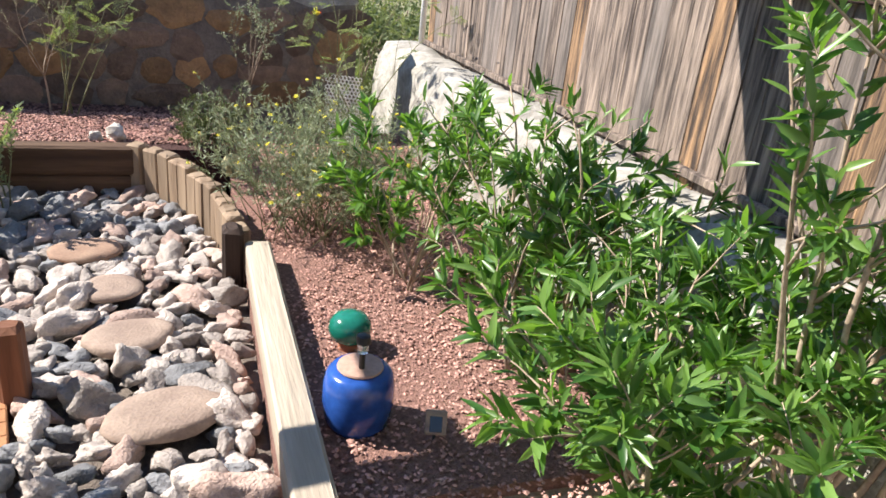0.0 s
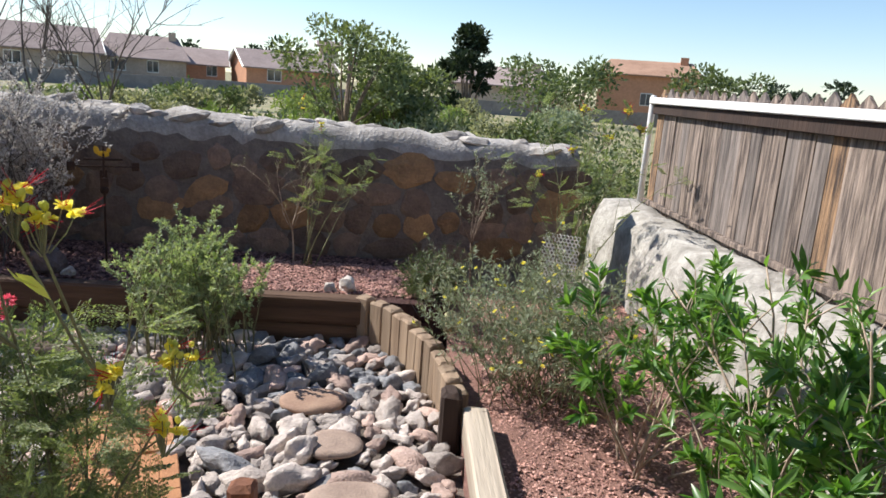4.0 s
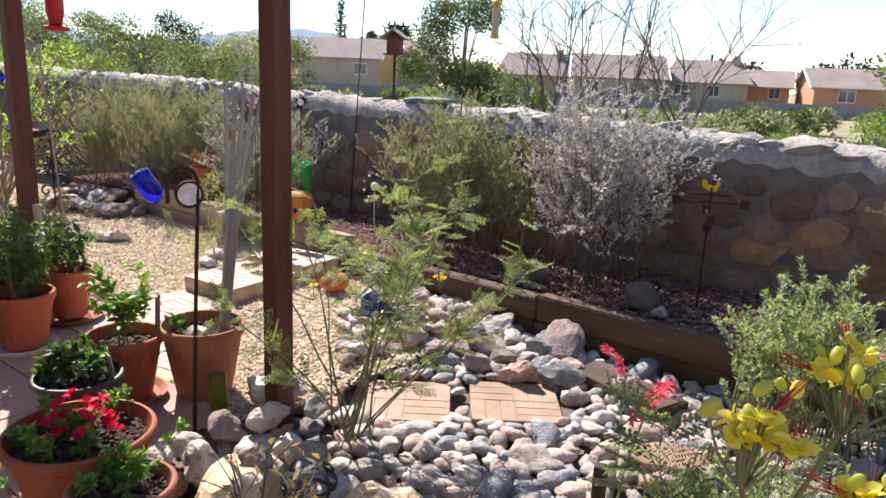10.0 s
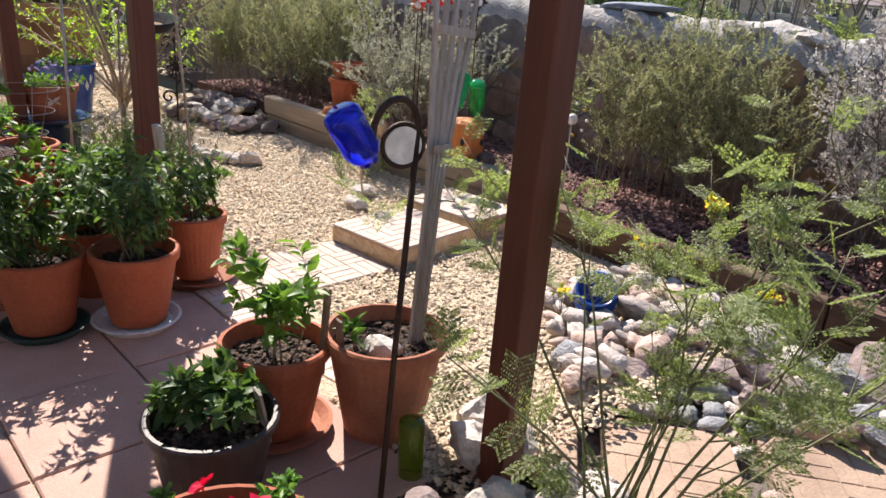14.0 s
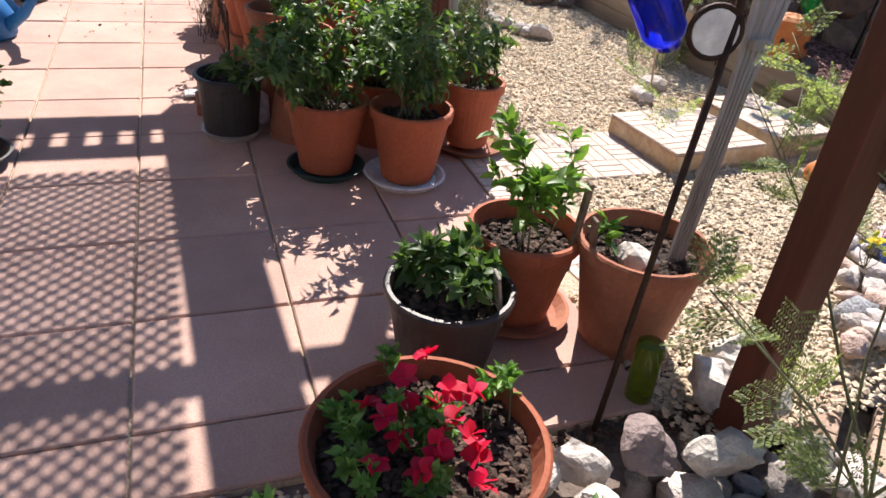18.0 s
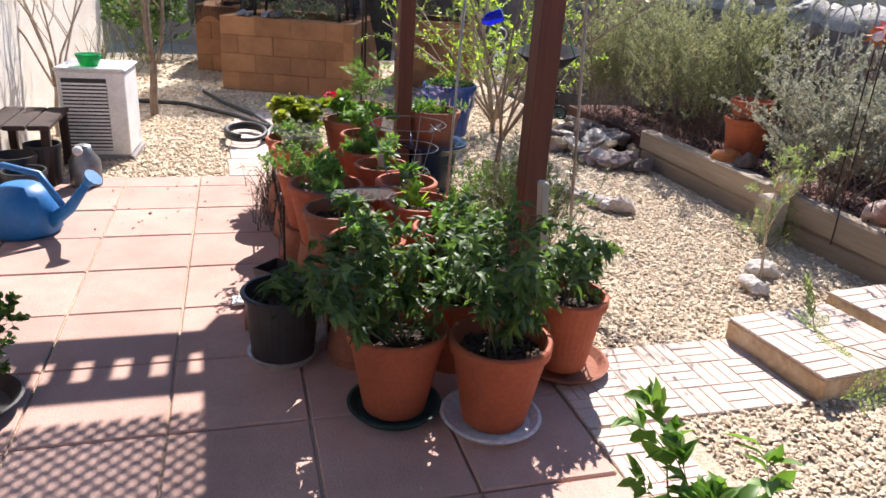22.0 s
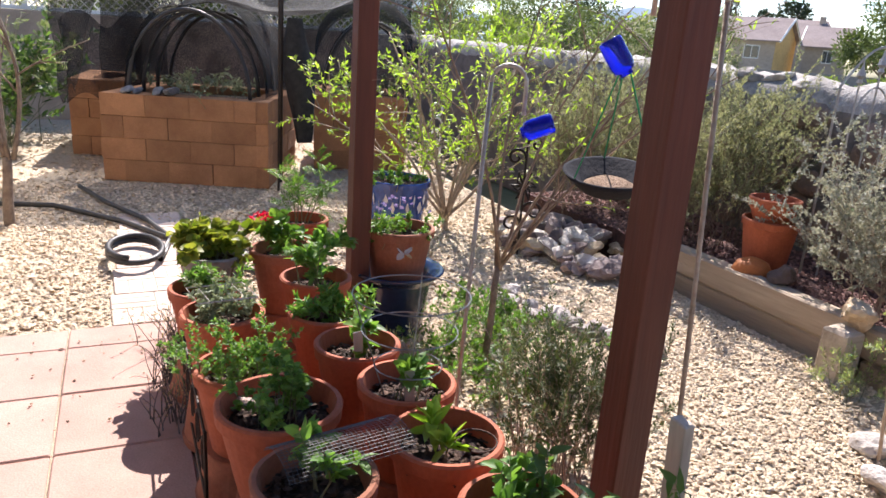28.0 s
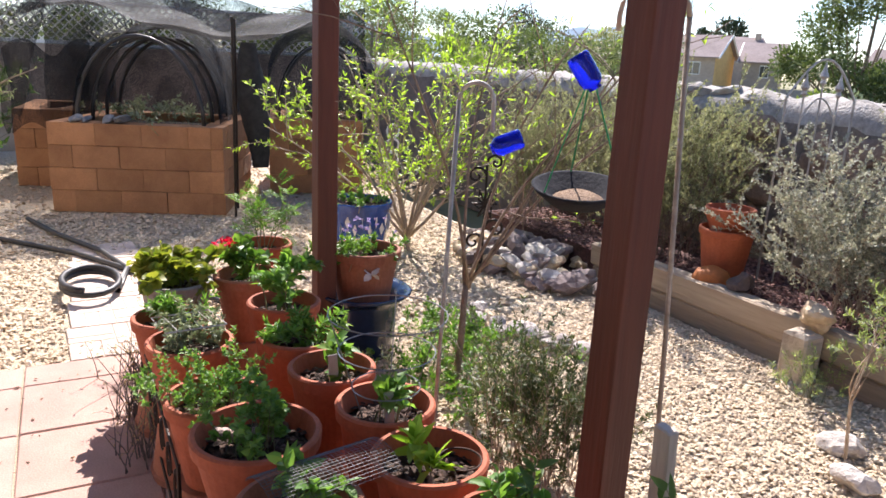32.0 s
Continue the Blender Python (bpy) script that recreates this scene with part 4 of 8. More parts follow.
for x, y, z, rim, h, label, mat, kind_ in ROWS:
    if z > 0.05:
        stand(x, y, 0.0, 0.29, z)
    t, zs = pot(x, y, z, rim, h, label, mat)
    if kind_ == "pepper":
        part("plant_label", B().box(0.06, -0.03, zs - 0.04, 0.064, 0.0, zs + 0.13, 0.001, tilt=(0.1, 0.1)), m_greywood, t, "grey wooden plant tag")
        grow(t, zs, 2, 0.16, 0.3, l_herb, 0.07, 0.03, 6, 2, 0.4, up=0.4, droop=0.25)
        grow(t, zs, 1, 0.17, 0.3, l_bright, 0.08, 0.036, 7, 1, 0.4, leaf_name="young_leaves")
    elif kind_ == "seedling":
        grow(t, zs, 3, 0.14, 0.5, l_herb, 0.05, 0.026, 9, 3, 0.5)
    elif kind_ == "parsley":
        grow(t, zs, 16, 0.17, 0.5, l_herb, 0.024, 0.018, 10, 4, 0.35, 0.002, tip=0.4)
        for k in range(7):
            s = B().stone((0, 0, 0), (0.03, 0.024, 0.018), k, 1)
            part("stone", s, m_cobble_pink, t, smooth=True, at=(-0.02 + 0.09 * math.cos(2.4 + k * 0.3), 0.09 * math.sin(k * 0.5 + 3.4), zs + 0.012))
    elif kind_ == "thyme":
        grow(t, zs, 30, 0.19, 0.75, l_herb, 0.016, 0.009, 18, 4, 0.4, 0.0018, big=False, tip=0.7, ring=0.07)
    elif kind_ == "herb":
        grow(t, zs, 20, 0.16, 0.6, l_greygreen, 0.024, 0.014, 14, 3, 0.4, 0.002, big=False, ring=0.06)
    elif kind_ == "geranium":
        grow(t, zs, 20, 0.20, 0.8, l_gold, 0.05, 0.055, 9, 2, 0.4, ring=0.07)
    elif kind_ == "redgeranium":
        sh = grow(t, zs, 9, 0.22, 0.6, l_bright, 0.05, 0.05, 9, 2, 0.4, ring=0.05)
        blossoms(t, "blossom", [Vector((0.03 + random.gauss(0, 0.02), -0.08 + random.gauss(0, 0.02), zs + 0.22 + random.gauss(0, 0.012))) for _ in range(9)], 0.022, l_red)
    elif kind_ == "fennel":
        b, sh = stems_and_tips((0, 0, zs - 0.02), fan(5, 0.4), 0.36, 0.0035, 5, 0.3, 0.2, 3, 0.35, 0.02)
        part("branchwork", b, m_greentwig, t, smooth=True)
        P, D, rod = fronds(sh, 3, 0.09, 4, 4, 0.01)
        part("leaves", leaf_mesh("leaves", P, D, 0.016, 0.006, l_bright), l_bright, t, kind="stuff")
    elif kind_ == "pale":
        grow(t, zs, 2, 0.12, 0.4, l_fresh, 0.08, 0.032, 9, 1, 0.4)
        part("wire_ring", B().tube([(0.05 + 0.055 * math.cos(a * 0.35), 0.06 + 0.055 * math.sin(a * 0.35), zs + 0.06) for a in range(19)], 0.0025), m_rustmetal, t)
    elif kind_ == "tuft":
        grow(t, zs, 12, 0.15, 0.55, l_herb, 0.04, 0.012, 14, 3, 0.4, 0.002, big=False)
    elif kind_ == "bushy":
        grow(t, zs, 7, 0.24, 0.3, l_herb, 0.045, 0.024, 12, 3, 0.3)
# pots near the garden edge
t, zs = pot(-3.42, 0.16, 0.0, 0.36, 0.27, "dark brown plastic pot with a drooping tomato seedling", m_brownplastic, 0.05, band=0.03, base=0.68)
grow(t, zs, 8, 0.17, 0.75, l_tomato, 0.06, 0.03, 14, 3, 0.45, droop=0.4, up=-0.2)
part("plant_label", B().box(0.07, 0.10, zs - 0.05, 0.11, 0.108, zs + 0.15, 0.001, tilt=(0.25, 0.2)), m_greywood, t, "bare wooden stake")
t, zs = pot(-3.60, 0.46, 0.014, 0.35, 0.31, "terracotta pot with a bright young tomato plant", m_terra)
grow(t, zs, 6, 0.32, 0.55, l_bright, 0.064, 0.03, 10, 3, 0.4, droop=0.25)
part("stake", B().box(0.10, 0.1, zs - 0.05, 0.122, 0.115, zs + 0.26, 0.002, tilt=(0, 0.1)), m_bark, t)
saucer(-3.60, 0.46, 0.002, 0.37, m_terra_old, "terracotta saucer under a tomato pot")
bigpot, zs = pot(-3.42, 0.76, -0.02, 0.40, 0.37, "large terracotta pot holding the trellis and a pale rock", m_terra_old, 0.06)
part("rock", B().stone((0.05, -0.05, zs + 0.03), (0.07, 0.05, 0.045), 5, 2, 0.5), m_rock, bigpot, "pale quartz rock")
grow(bigpot, zs, 2, 0.14, 0.4, l_bright, 0.06, 0.03, 5, 1, at=(-0.02, -0.1))
part("plant_label", B().box(-0.05, -0.16, zs - 0.05, -0.02, -0.15, zs + 0.13, 0.001, tilt=(0.15, 0.1)), m_bark, bigpot, "weathered wooden tag")
t, zs = pot(-2.88, -0.08, 0.0, 0.50, 0.30, "wide terracotta bowl of red petunias", m_terra, 0.05, base=0.66, band=0.04, n=40)
sh = grow(t, zs, 24, 0.13, 0.8, l_herb, 0.03, 0.015, 14, 3, 0.35, 0.003, ring=0.11, droop=0.1)
blossoms(t, "blossom", [Vector((0.21 * math.cos(k * 2.4) * (0.3 + 0.07 * (k % 11)), 0.15 * math.sin(k * 2.4) * (0.3 + 0.07 * (k % 11)), zs + 0.09 + random.gauss(0, 0.02))) for k in range(17)], 0.036, l_red, 5)
saucer(-2.52, -0.12, -0.03, 0.42, m_terra_old, "wide terracotta saucer under the marigold pot")
t, zs = pot(-2.52, -0.12, -0.015, 0.33, 0.27, "terracotta pot with a small feathery marigold plant", m_terra_old, 0.05)
grow(t, zs, 9, 0.13, 0.6, l_herb, 0.03, 0.009, 15, 3, 0.4, 0.002, big=False, at=(-0.03, 0.03))
t, zs = pot(-1.95, 0.06, -0.06, 0.29, 0.25, "black plastic pot with a white rim and a dead grey plant", m_blackplastic, 0.04, base=0.7, band=0.02)
b, sh = stems_and_tips((0, 0, zs - 0.02), fan(9, 0.35), 0.34, 0.008, 5, 0.5, 0.1, 4, 0.4, 0.05)
part("branchwork", b, m_darktwig, t, smooth=True)
P, D = along(sh, 1, 0.8)
part("dry_leaves", leaf_mesh("dry_leaves", P, D, 0.045, 0.018, l_dry), l_dry, t, kind="stuff")
t, zs = pot(-4.93, -1.30, 0.03, 0.20, 0.15, "small terracotta pot with a bushy dark leaved plant", m_terra)
grow(t, zs, 18, 0.26, 0.9, l_tomato, 0.028, 0.022, 16, 4, 0.4, 0.002)
solo("plant_tray", B().lathe([(0.12, 0), (0.17, 0.05), (0.16, 0.052), (0.12, 0.012), (0, 0.012)], 30), m_blackplastic, "black plastic tray under a small pot", "tray", at=(-4.93, -1.30, 0))
# blue pots by the far post
NAVY = [(0.05, 0), (0.14, 0), (0.145, 0.02), (0.175, 0.27), (0.182, 0.29), (0.23, 0.325), (0.245, 0.34), (0.235, 0.35), (0.2, 0.33), (0.17, 0.29), (0.155, 0.2), (0, 0.19)]
solo("planter", B().lathe(NAVY, 40), m_navyglaze, "dark navy glazed planter under another pot", "planter", True, at=(-7.29, 0.86, -0.01))
t, zs = pot(-7.29, 0.86, 0.19, 0.36, 0.36, "brown terracotta pot with white butterfly ornament and purple flowers", m_terra_old)
grow(t, zs, 26, 0.13, 0.6, l_bright, 0.03, 0.012, 12, 2, 0.4, 0.002, ring=0.09)
blossoms(t, "blossom", [Vector((random.gauss(0, 0.07), random.gauss(0, 0.07), zs + 0.18 + random.gauss(0, 0.015))) for _ in range(22)], 0.014, l_lilac, 4)
P = np.array([(0.168, -0.03, 0.27)] * 4)
part("butterfly", leaf_mesh("butterfly", P, np.array([(0.1, -1, 0.7), (0.1, 1, 0.7), (0.1, -0.8, -0.6), (0.1, 0.8, -0.6)]), 0.05, 0.045, m_whiteglaze, 0.05, True), m_whiteglaze, t, "white tin butterfly")
t, zs = pot(-8.72, 1.38, 0.06, 0.47, 0.44, "blue and white glazed planter with small plants", m_blueglaze, 0.03, base=0.72)
grow(t, zs, 12, 0.1, 0.8, l_herb, 0.04, 0.02, 8, 2, ring=0.1)
P, D = [], []
for k in range(26):
    a = 6.283 * k / 26
    P.append((0.21 * math.cos(a), 0.21 * math.sin(a), 0.22 + 0.05 * (k % 2)))
    D.append((math.cos(a) * 0.08, math.sin(a) * 0.08, 1))
part("painted_motif", leaf_mesh("painted_motif", np.array(P), np.array(D), 0.09, 0.035, m_whiteglaze, 0.0), m_whiteglaze, t, "white painted leaf pattern")

# ---------- garden shrubs ----------
OL = dict(wood=m_twig, leaf=l_oleander, leaf_l=0.088, leaf_w=0.021)
shrub("oleander_shrub", "dense green narrow-leaved shrub over red gravel", (1.36, -0.58, 0.0), 0.95, 0.58, 18, lean=(0.08, -0.02), **OL, per=21, side=8, side_len=0.26, bend=0.4, up=0.2, r0=0.009, big=True, ring=0.08, tip=0.3, droop=0.08)
shrub("oleander_shrub", "tall green narrow-leaved shrub by the whitewashed wall", (1.72, -0.72, 0.0), 1.75, 0.36, 10, **OL, per=20, side=9, side_len=0.22, bend=0.3, up=0.25, r0=0.012, big=True, ring=0.08, tip=0.3, droop=0.08)
shrub("oleander_shrub", "green narrow-leaved shrub growing before the wall", (1.44, 0.42, 0.0), 0.88, 0.58, 16, lean=(0.08, 0.05), **OL, per=22, side=6, side_len=0.3, bend=0.4, up=0.2, r0=0.008, big=True, ring=0.08, tip=0.3, droop=0.08)
shrub("oleander_shrub", "low green narrow-leaved shrub over red gravel", (1.22, 1.15, 0.0), 0.78, 0.7, 13, **OL, per=22, side=5, side_len=0.35, bend=0.4, up=0.2, r0=0.007, big=True, ring=0.06, tip=0.3, droop=0.08)
shrub("oleander_shrub", "half-bare shrub of grey branches with tufts of leaves", (1.5, 0.4, 0.0), 1.25, 0.5, 7, **OL, per=4, side=9, side_len=0.22, bend=0.5, up=0.2, r0=0.010, big=True, ring=0.08, tip=0.35, droop=0.1)
t, sh = shrub("flowering_shrub", "wispy grey-green shrub with small yellow flowers", (0.90, 1.9, 0.02), 0.68, 0.9, 120, m_greentwig, l_greygreen, 0.034, 0.0065, 22, 5, 0.35, 0.3, 0.1, 0.003, False, 0.16, 0.8)
blossoms(t, "blossom", [q[-1] for q in sh if random.random() < 0.16], 0.014, l_yellow, 5)
shrub("rosemary_bush", "small dark green rosemary bush at the bed's corner", (0.35, 2.95, 0.1), 0.36, 0.65, 44, m_darktwig, l_rosemary, 0.026, 0.006, 36, 4, 0.4, 0.3, 0.3, 0.003, False, 0.08, 0.9)
t, sh = shrub("euphorbia", "grey-green upright succulent shrub in the cobbles", (-1.06, 2.40, -0.1), 0.74, 0.21, 78, m_greentwig, l_euphorbia, 0.03, 0.011, 50, 3, 0.25, 0.25, 0.3, 0.006, False, 0.14, 0.8)
blossoms(t, "blossom", [q[-1] for q in sh if random.random() < 0.4], 0.012, l_fresh, 5)
shrub("silver_shrub", "large silver-grey shrub with bare twigs below", (-2.72, 3.45, 0.15), 1.2, 0.43, 60, m_darktwig, l_silver, 0.023, 0.0115, 22, 9, 0.26, 0.2, 0.25, 0.005, False, 0.14, 0.55, depth=2)
shrub("olive_shrub", "tall olive-green fine-leaved shrub against the wall", (-3.66, 3.50, 0.15), 1.0, 0.38, 34, m_bark, l_olive, 0.019, 0.0075, 40, 8, 0.3, 0.2, 0.45, 0.004, False, 0.14, 0.8, depth=2)
shrub("olive_shrub", "tall olive-green fine-leaved shrub against the wall", (-4.25, 3.50, 0.15), 0.95, 0.42, 30, m_bark, l_olive, 0.019, 0.0075, 40, 8, 0.3, 0.2, 0.45, 0.004, False, 0.14, 0.8, depth=2)
shrub("olive_shrub", "broad olive-green shrub filling the raised bed", (-7.9, 3.45, 0.1), 1.12, 0.55, 54, m_bark, l_olive, 0.021, 0.008, 40, 8, 0.3, 0.2, 0.45, 0.004, False, 0.25, 0.8, depth=2)
shrub("olive_shrub", "broad olive-green shrub at the end of the raised bed", (-9.1, 3.35, 0.05), 1.17, 0.55, 54, m_bark, l_olive, 0.021, 0.008, 40, 8, 0.3, 0.2, 0.45, 0.004, False, 0.25, 0.8, depth=2)
shrub("grey_shrub", "pale grey-green twiggy shrub in the raised bed", (-6.25, 3.3, 0.15), 0.88, 0.75, 38, m_twig, l_silvergreen, 0.022, 0.012, 32, 8, 0.35, 0.3, 0.2, 0.004, False, 0.10, 0.7, depth=2)
shrub("dead_clump", "dead grey grassy clump among the cobbles", (-1.66, 0.46, -0.12), 0.42, 0.75, 90, m_darktwig, l_dry, 0.02, 0.004, 1, 1, 0.3, 0.3, 0.1, 0.0032, False, 0.04, 0.8)
shrub("rosemary_bush", "rosemary bush growing beside the pergola post", (-5.88, 0.98, -0.03), 0.56, 0.42, 70, m_twig, l_rosemary, 0.025, 0.0055, 48, 3, 0.35, 0.3, 0.3, 0.003, False, 0.10, 0.9)
for x, y, h in ((-7.36, -0.20, 0.2), (-6.98, -0.25, 0.22), (-6.64, -0.26, 0.2)):
    shrub("dead_clump", "dry grey straw clump beside the pots", (x, y, 0.0), h, 0.28, 40, m_darktwig, l_dry, 0.022, 0.005, 2, 1, 0.3, 0.4, 0.1, 0.0028, False, 0.045, 0.8)
for x, y, h in ((-7.45, 1.35, 0.16), (-7.2, 1.5, 0.14), (-7.0, 1.22, 0.2), (-6.85, 1.0, 0.16), (-6.55, 1.08, 0.14)):
    shrub("ground_cover", "low green weeds round the small tree", (x, y, -0.03), h, 0.8, 26, m_twig, l_bright, 0.026, 0.012, 9, 3, 0.4, 0.4, 0.1, 0.002, False, 0.09, 0.8, category="weeds")
# bird of paradise shrubs
m_bud = LEAF("yellow-green buds", (0.52, 0.56, 0.09), (0.80, 0.76, 0.16), 0.4, 0.5, 0.3, (1.1, 1.1, 0.8))
def paradise(label, base, height, spread, nst, per, flowers, seed, lean=(0, 0), ring=0.04, low=0.2):
    random.seed(seed)
    t = thing("bird_of_paradise_shrub", label, "shrub", base)
    b, sh = stems_and_tips((0, 0, 0), fan(nst, spread, lean), height, 0.006, 6, 0.35, 0.15, 3, 0.33, ring, 0.3)
    P, D, rod = fronds(sh, per, 0.12, 5, 7, 0.007, low)
    part("branchwork", b, m_greentwig, t, smooth=True, kind="stuff")
    part("leaf_stalks", rod, m_greentwig, t, kind="stuff")
    part("leaves", leaf_mesh("leaves", P, D, 0.0115, 0.0046, l_feather, 0.1), l_feather, t, kind="stuff")
    for x, y, z, n in flowers:
        c = Vector((x, y, z - 0.012)) - Vector(base)
        pts = [c + Vector((random.gauss(0, 0.015), random.gauss(0, 0.015), random.gauss(0, 0.012))) for _ in range(int(n * 1.3))]
        blossoms(t, "blossom", [p + Vector((random.gauss(0, 0.004), random.gauss(0, 0.004), 0)) for i, p in enumerate(pts) if i % 3 == 0 for _ in (0, 1)], 0.0155, l_yellow, 6, "ruffled yellow flower cluster")
        bud, stem = B(), B()
        low_ = c - Vector((0, 0, 0.055))
        for i, p in enumerate(pts):
            stem.tube([low_ + (p - c) * 0.15, (low_ + p) / 2 + (p - c) * 0.2, p], 0.0014, 0.001, 4)
            if i % 3:
                k_ = random.uniform(0.75, 1.15)
                bud.stone(p + Vector((0, 0, 0.008)), (0.0052 * k_, 0.0052 * k_, 0.0092 * k_), i, 2, 0.1, 0, 0, 0.7)
        part("buds", bud, m_bud, t, "plump yellow-green buds", True, kind="stuff")
        part("flower_stems", stem, m_greentwig, t, kind="stuff")
        stam = B()
        for p in pts[::3]:
            ax = ((p - c) * 30 + Vector((random.gauss(0, 0.8), random.gauss(0, 0.8), random.gauss(-0.1, 0.2)))).normalized()
            for _ in range(7):
                d_ = (ax + Vector((random.gauss(0, 0.2), random.gauss(0, 0.2), random.gauss(0, 0.2)))).normalized()
                L_ = random.uniform(0.025, 0.048)
                stam.tube([p, p + d_ * L_ * 0.55 + Vector((0, 0, 0.006)), p + d_ * L_ + Vector((0, 0, 0.012))], 0.0005, 0.0004, 3)
        part("stamens", stam, l_red, t, "long red stamens", kind="stuff")
        near = min((q[-1] for q in sh), key=lambda e: (e - c).length)
        part("flower_stalk", B().tube([near, (near + low_) / 2 + Vector((0, 0, -0.02)), low_], 0.0035, 0.0025, 5), m_greentwig, t)
    return t
pf = paradise("feathery shrub with yellow flowers and long red stamens", (-0.66, 0.08, -0.1), 1.04, 0.34, 13, 6, [(-0.60, -0.58, 1.33, 10), (-0.56, -0.43, 1.33, 9), (-0.50, -0.60, 1.31, 10), (-0.46, -0.53, 1.36, 11), (-0.41, -0.55, 1.345, 10), (-0.27, -0.39, 1.07, 11), (-0.37, -0.43, 1.04, 10), (-0.27, -0.45, 0.96, 11), (-0.58, -0.57, 0.93, 7)], 3, (0.03, -0.14), 0.06, 0.45)
part("seed_pod", leaf_mesh("seed_pod", np.array([(0.22, -0.68, 1.37), (0.23, -0.675, 1.36)]), np.array([(0.5, 0.2, -0.55), (0.55, 0.2, -0.5)]), 0.062, 0.017, m_bud, 0.1, True, 0.15), m_bud, pf, "flat yellow-green seed pod")
paradise("feathery shrub with few orange flowers beside the post", (-2.62, 0.95, -0.1), 1.22, 0.6, 14, 6, [(-2.75, 1.45, 0.86, 12), (-2.9, 1.35, 0.7, 8), (-2.55, 1.5, 0.62, 8), (-3.0, 1.1, 0.55, 5)], 4, (0.05, 0.15))

# ---------- garden things ----------
random.seed(11)


def rock(name, x, y, z, sx, sy, sz, mat, label, seed, rough=0.45, rot=0.0, flat=0.0, group="", sub=3, tilt=0.3, cuts=9, depth=0.6):
    return solo(name, B().stone((0, 0, 0), (sx, sy, sz), seed, sub, rough * 0.6, rot, flat, tilt, cuts, depth), mat, label, "rock", cuts < 7, group, at=(x, y, z))


m_rock_purple = M("purple grey rock", (0.30, 0.235, 0.22), (0.17, 0.125, 0.12), 0.85, 9, 0.7, 60)
for x, y, s, mat, label, sd in ((-0.27, 1.78, (0.17, 0.14, 0.035), m_redslab, "round red flagstone among the cobbles", 1), (-0.12, 1.34, (0.13, 0.12, 0.035), m_tanslab, "round tan flagstone among the cobbles", 2), (-0.02, 0.90, (0.175, 0.125, 0.04), m_tanslab, "broad tan flagstone among the cobbles", 3), (0.13, 0.36, (0.2, 0.15, 0.045), m_tanslab, "large pinkish flagstone among the cobbles", 4), (-1.43, 1.78, (0.17, 0.14, 0.04), m_redslab, "red flagstone beside the brick tiles", 5)):
    rock("stepping_stone", x, y, -0.035, *s, mat, label, sd, 0.2, 0.3, 0.45, "stepping stones", 3, 0.03, 0)
rock("rock", -0.22, 3.02, 0.23, 0.075, 0.06, 0.06, m_rock, "knobbly pale rock on the timber edge", 9, 0.7)
rock("rock", -0.33, 3.0, 0.21, 0.04, 0.035, 0.04, m_rock, "small knobbly pale rock on the timber edge", 10, 0.7)
rock("rock", 0.46, 2.55, 0.17, 0.07, 0.06, 0.075, M("pale yellow stone", (0.62, 0.58, 0.33), (0.5, 0.46, 0.25), 0.8, 12, 0.6), "pale yellow lumpy stone by the stumps", 12, 0.5)
rock("rock", -2.21, 3.10, 0.25, 0.12, 0.10, 0.11, m_rock_dark, "grey brown boulder on the mulch", 13)
rock("rock", -2.05, 3.05, 0.2, 0.05, 0.04, 0.04, m_rock, "small grey rock beside the boulder", 14)
rock("rock", -2.98, 3.12, 0.23, 0.12, 0.08, 0.07, m_rock_dark, "dark speckled rock on the mulch", 15)
rock("rock", -2.43, 0.25, 0.03, 0.19, 0.27, 0.155, m_rock_tan, "large yellow sandstone boulder by the pots", 16, 0.5, 0.25, cuts=13, depth=0.5)
rock("rock", -2.07, 0.50, 0.0, 0.22, 0.15, 0.13, m_rock_tan, "split yellow sandstone boulder among the cobbles", 216, 0.6, 1.1)
rock("rock", -2.20, 0.20, 0.0, 0.10, 0.1, 0.08, m_rock_tan, "yellow sandstone piece beside the boulder", 217, 0.6, 0.2)
rock("rock", -2.43, 0.33, 0.19, 0.07, 0.062, 0.06, m_rock_purple, "purple brown rock lying on the boulder", 17)
for k, (x, y, s, m) in enumerate(((-2.76, 0.30, 0.095, m_rock), (-2.93, 0.34, 0.08, m_rock), (-2.92, 0.22, 0.065, m_rock), (-2.93, 0.54, 0.095, m_rock_purple), (-3.06, 0.97, 0.10, m_rock), (-2.86, 0.72, 0.10, m_rock), (-2.62, 0.62, 0.07, m_rock), (-3.1, 0.86, 0.11, m_rock), (-3.2, 1.0, 0.09, m_rock), (-2.8, 0.95, 0.08, m_rock), (-2.68, 0.46, 0.07, m_rock), (-2.3, 0.05, 0.09, m_rock), (-2.15, 0.28, 0.08, m_rock), (-2.93, 0.2, 0.06, m_rock), (-2.50, 0.62, 0.09, m_rock), (-2.25, 0.5, 0.1, m_rock))):
    rock("rock", x, y, 0.02 + s * 0.4, s, s * random.uniform(0.65, 0.9), s * random.uniform(0.6, 0.85), m, "angular pale fieldstone around the pots", 20 + k, 0.55, k * 0.9, 0, "fieldstones around the pots", 3, 0.3, 9, 0.55)
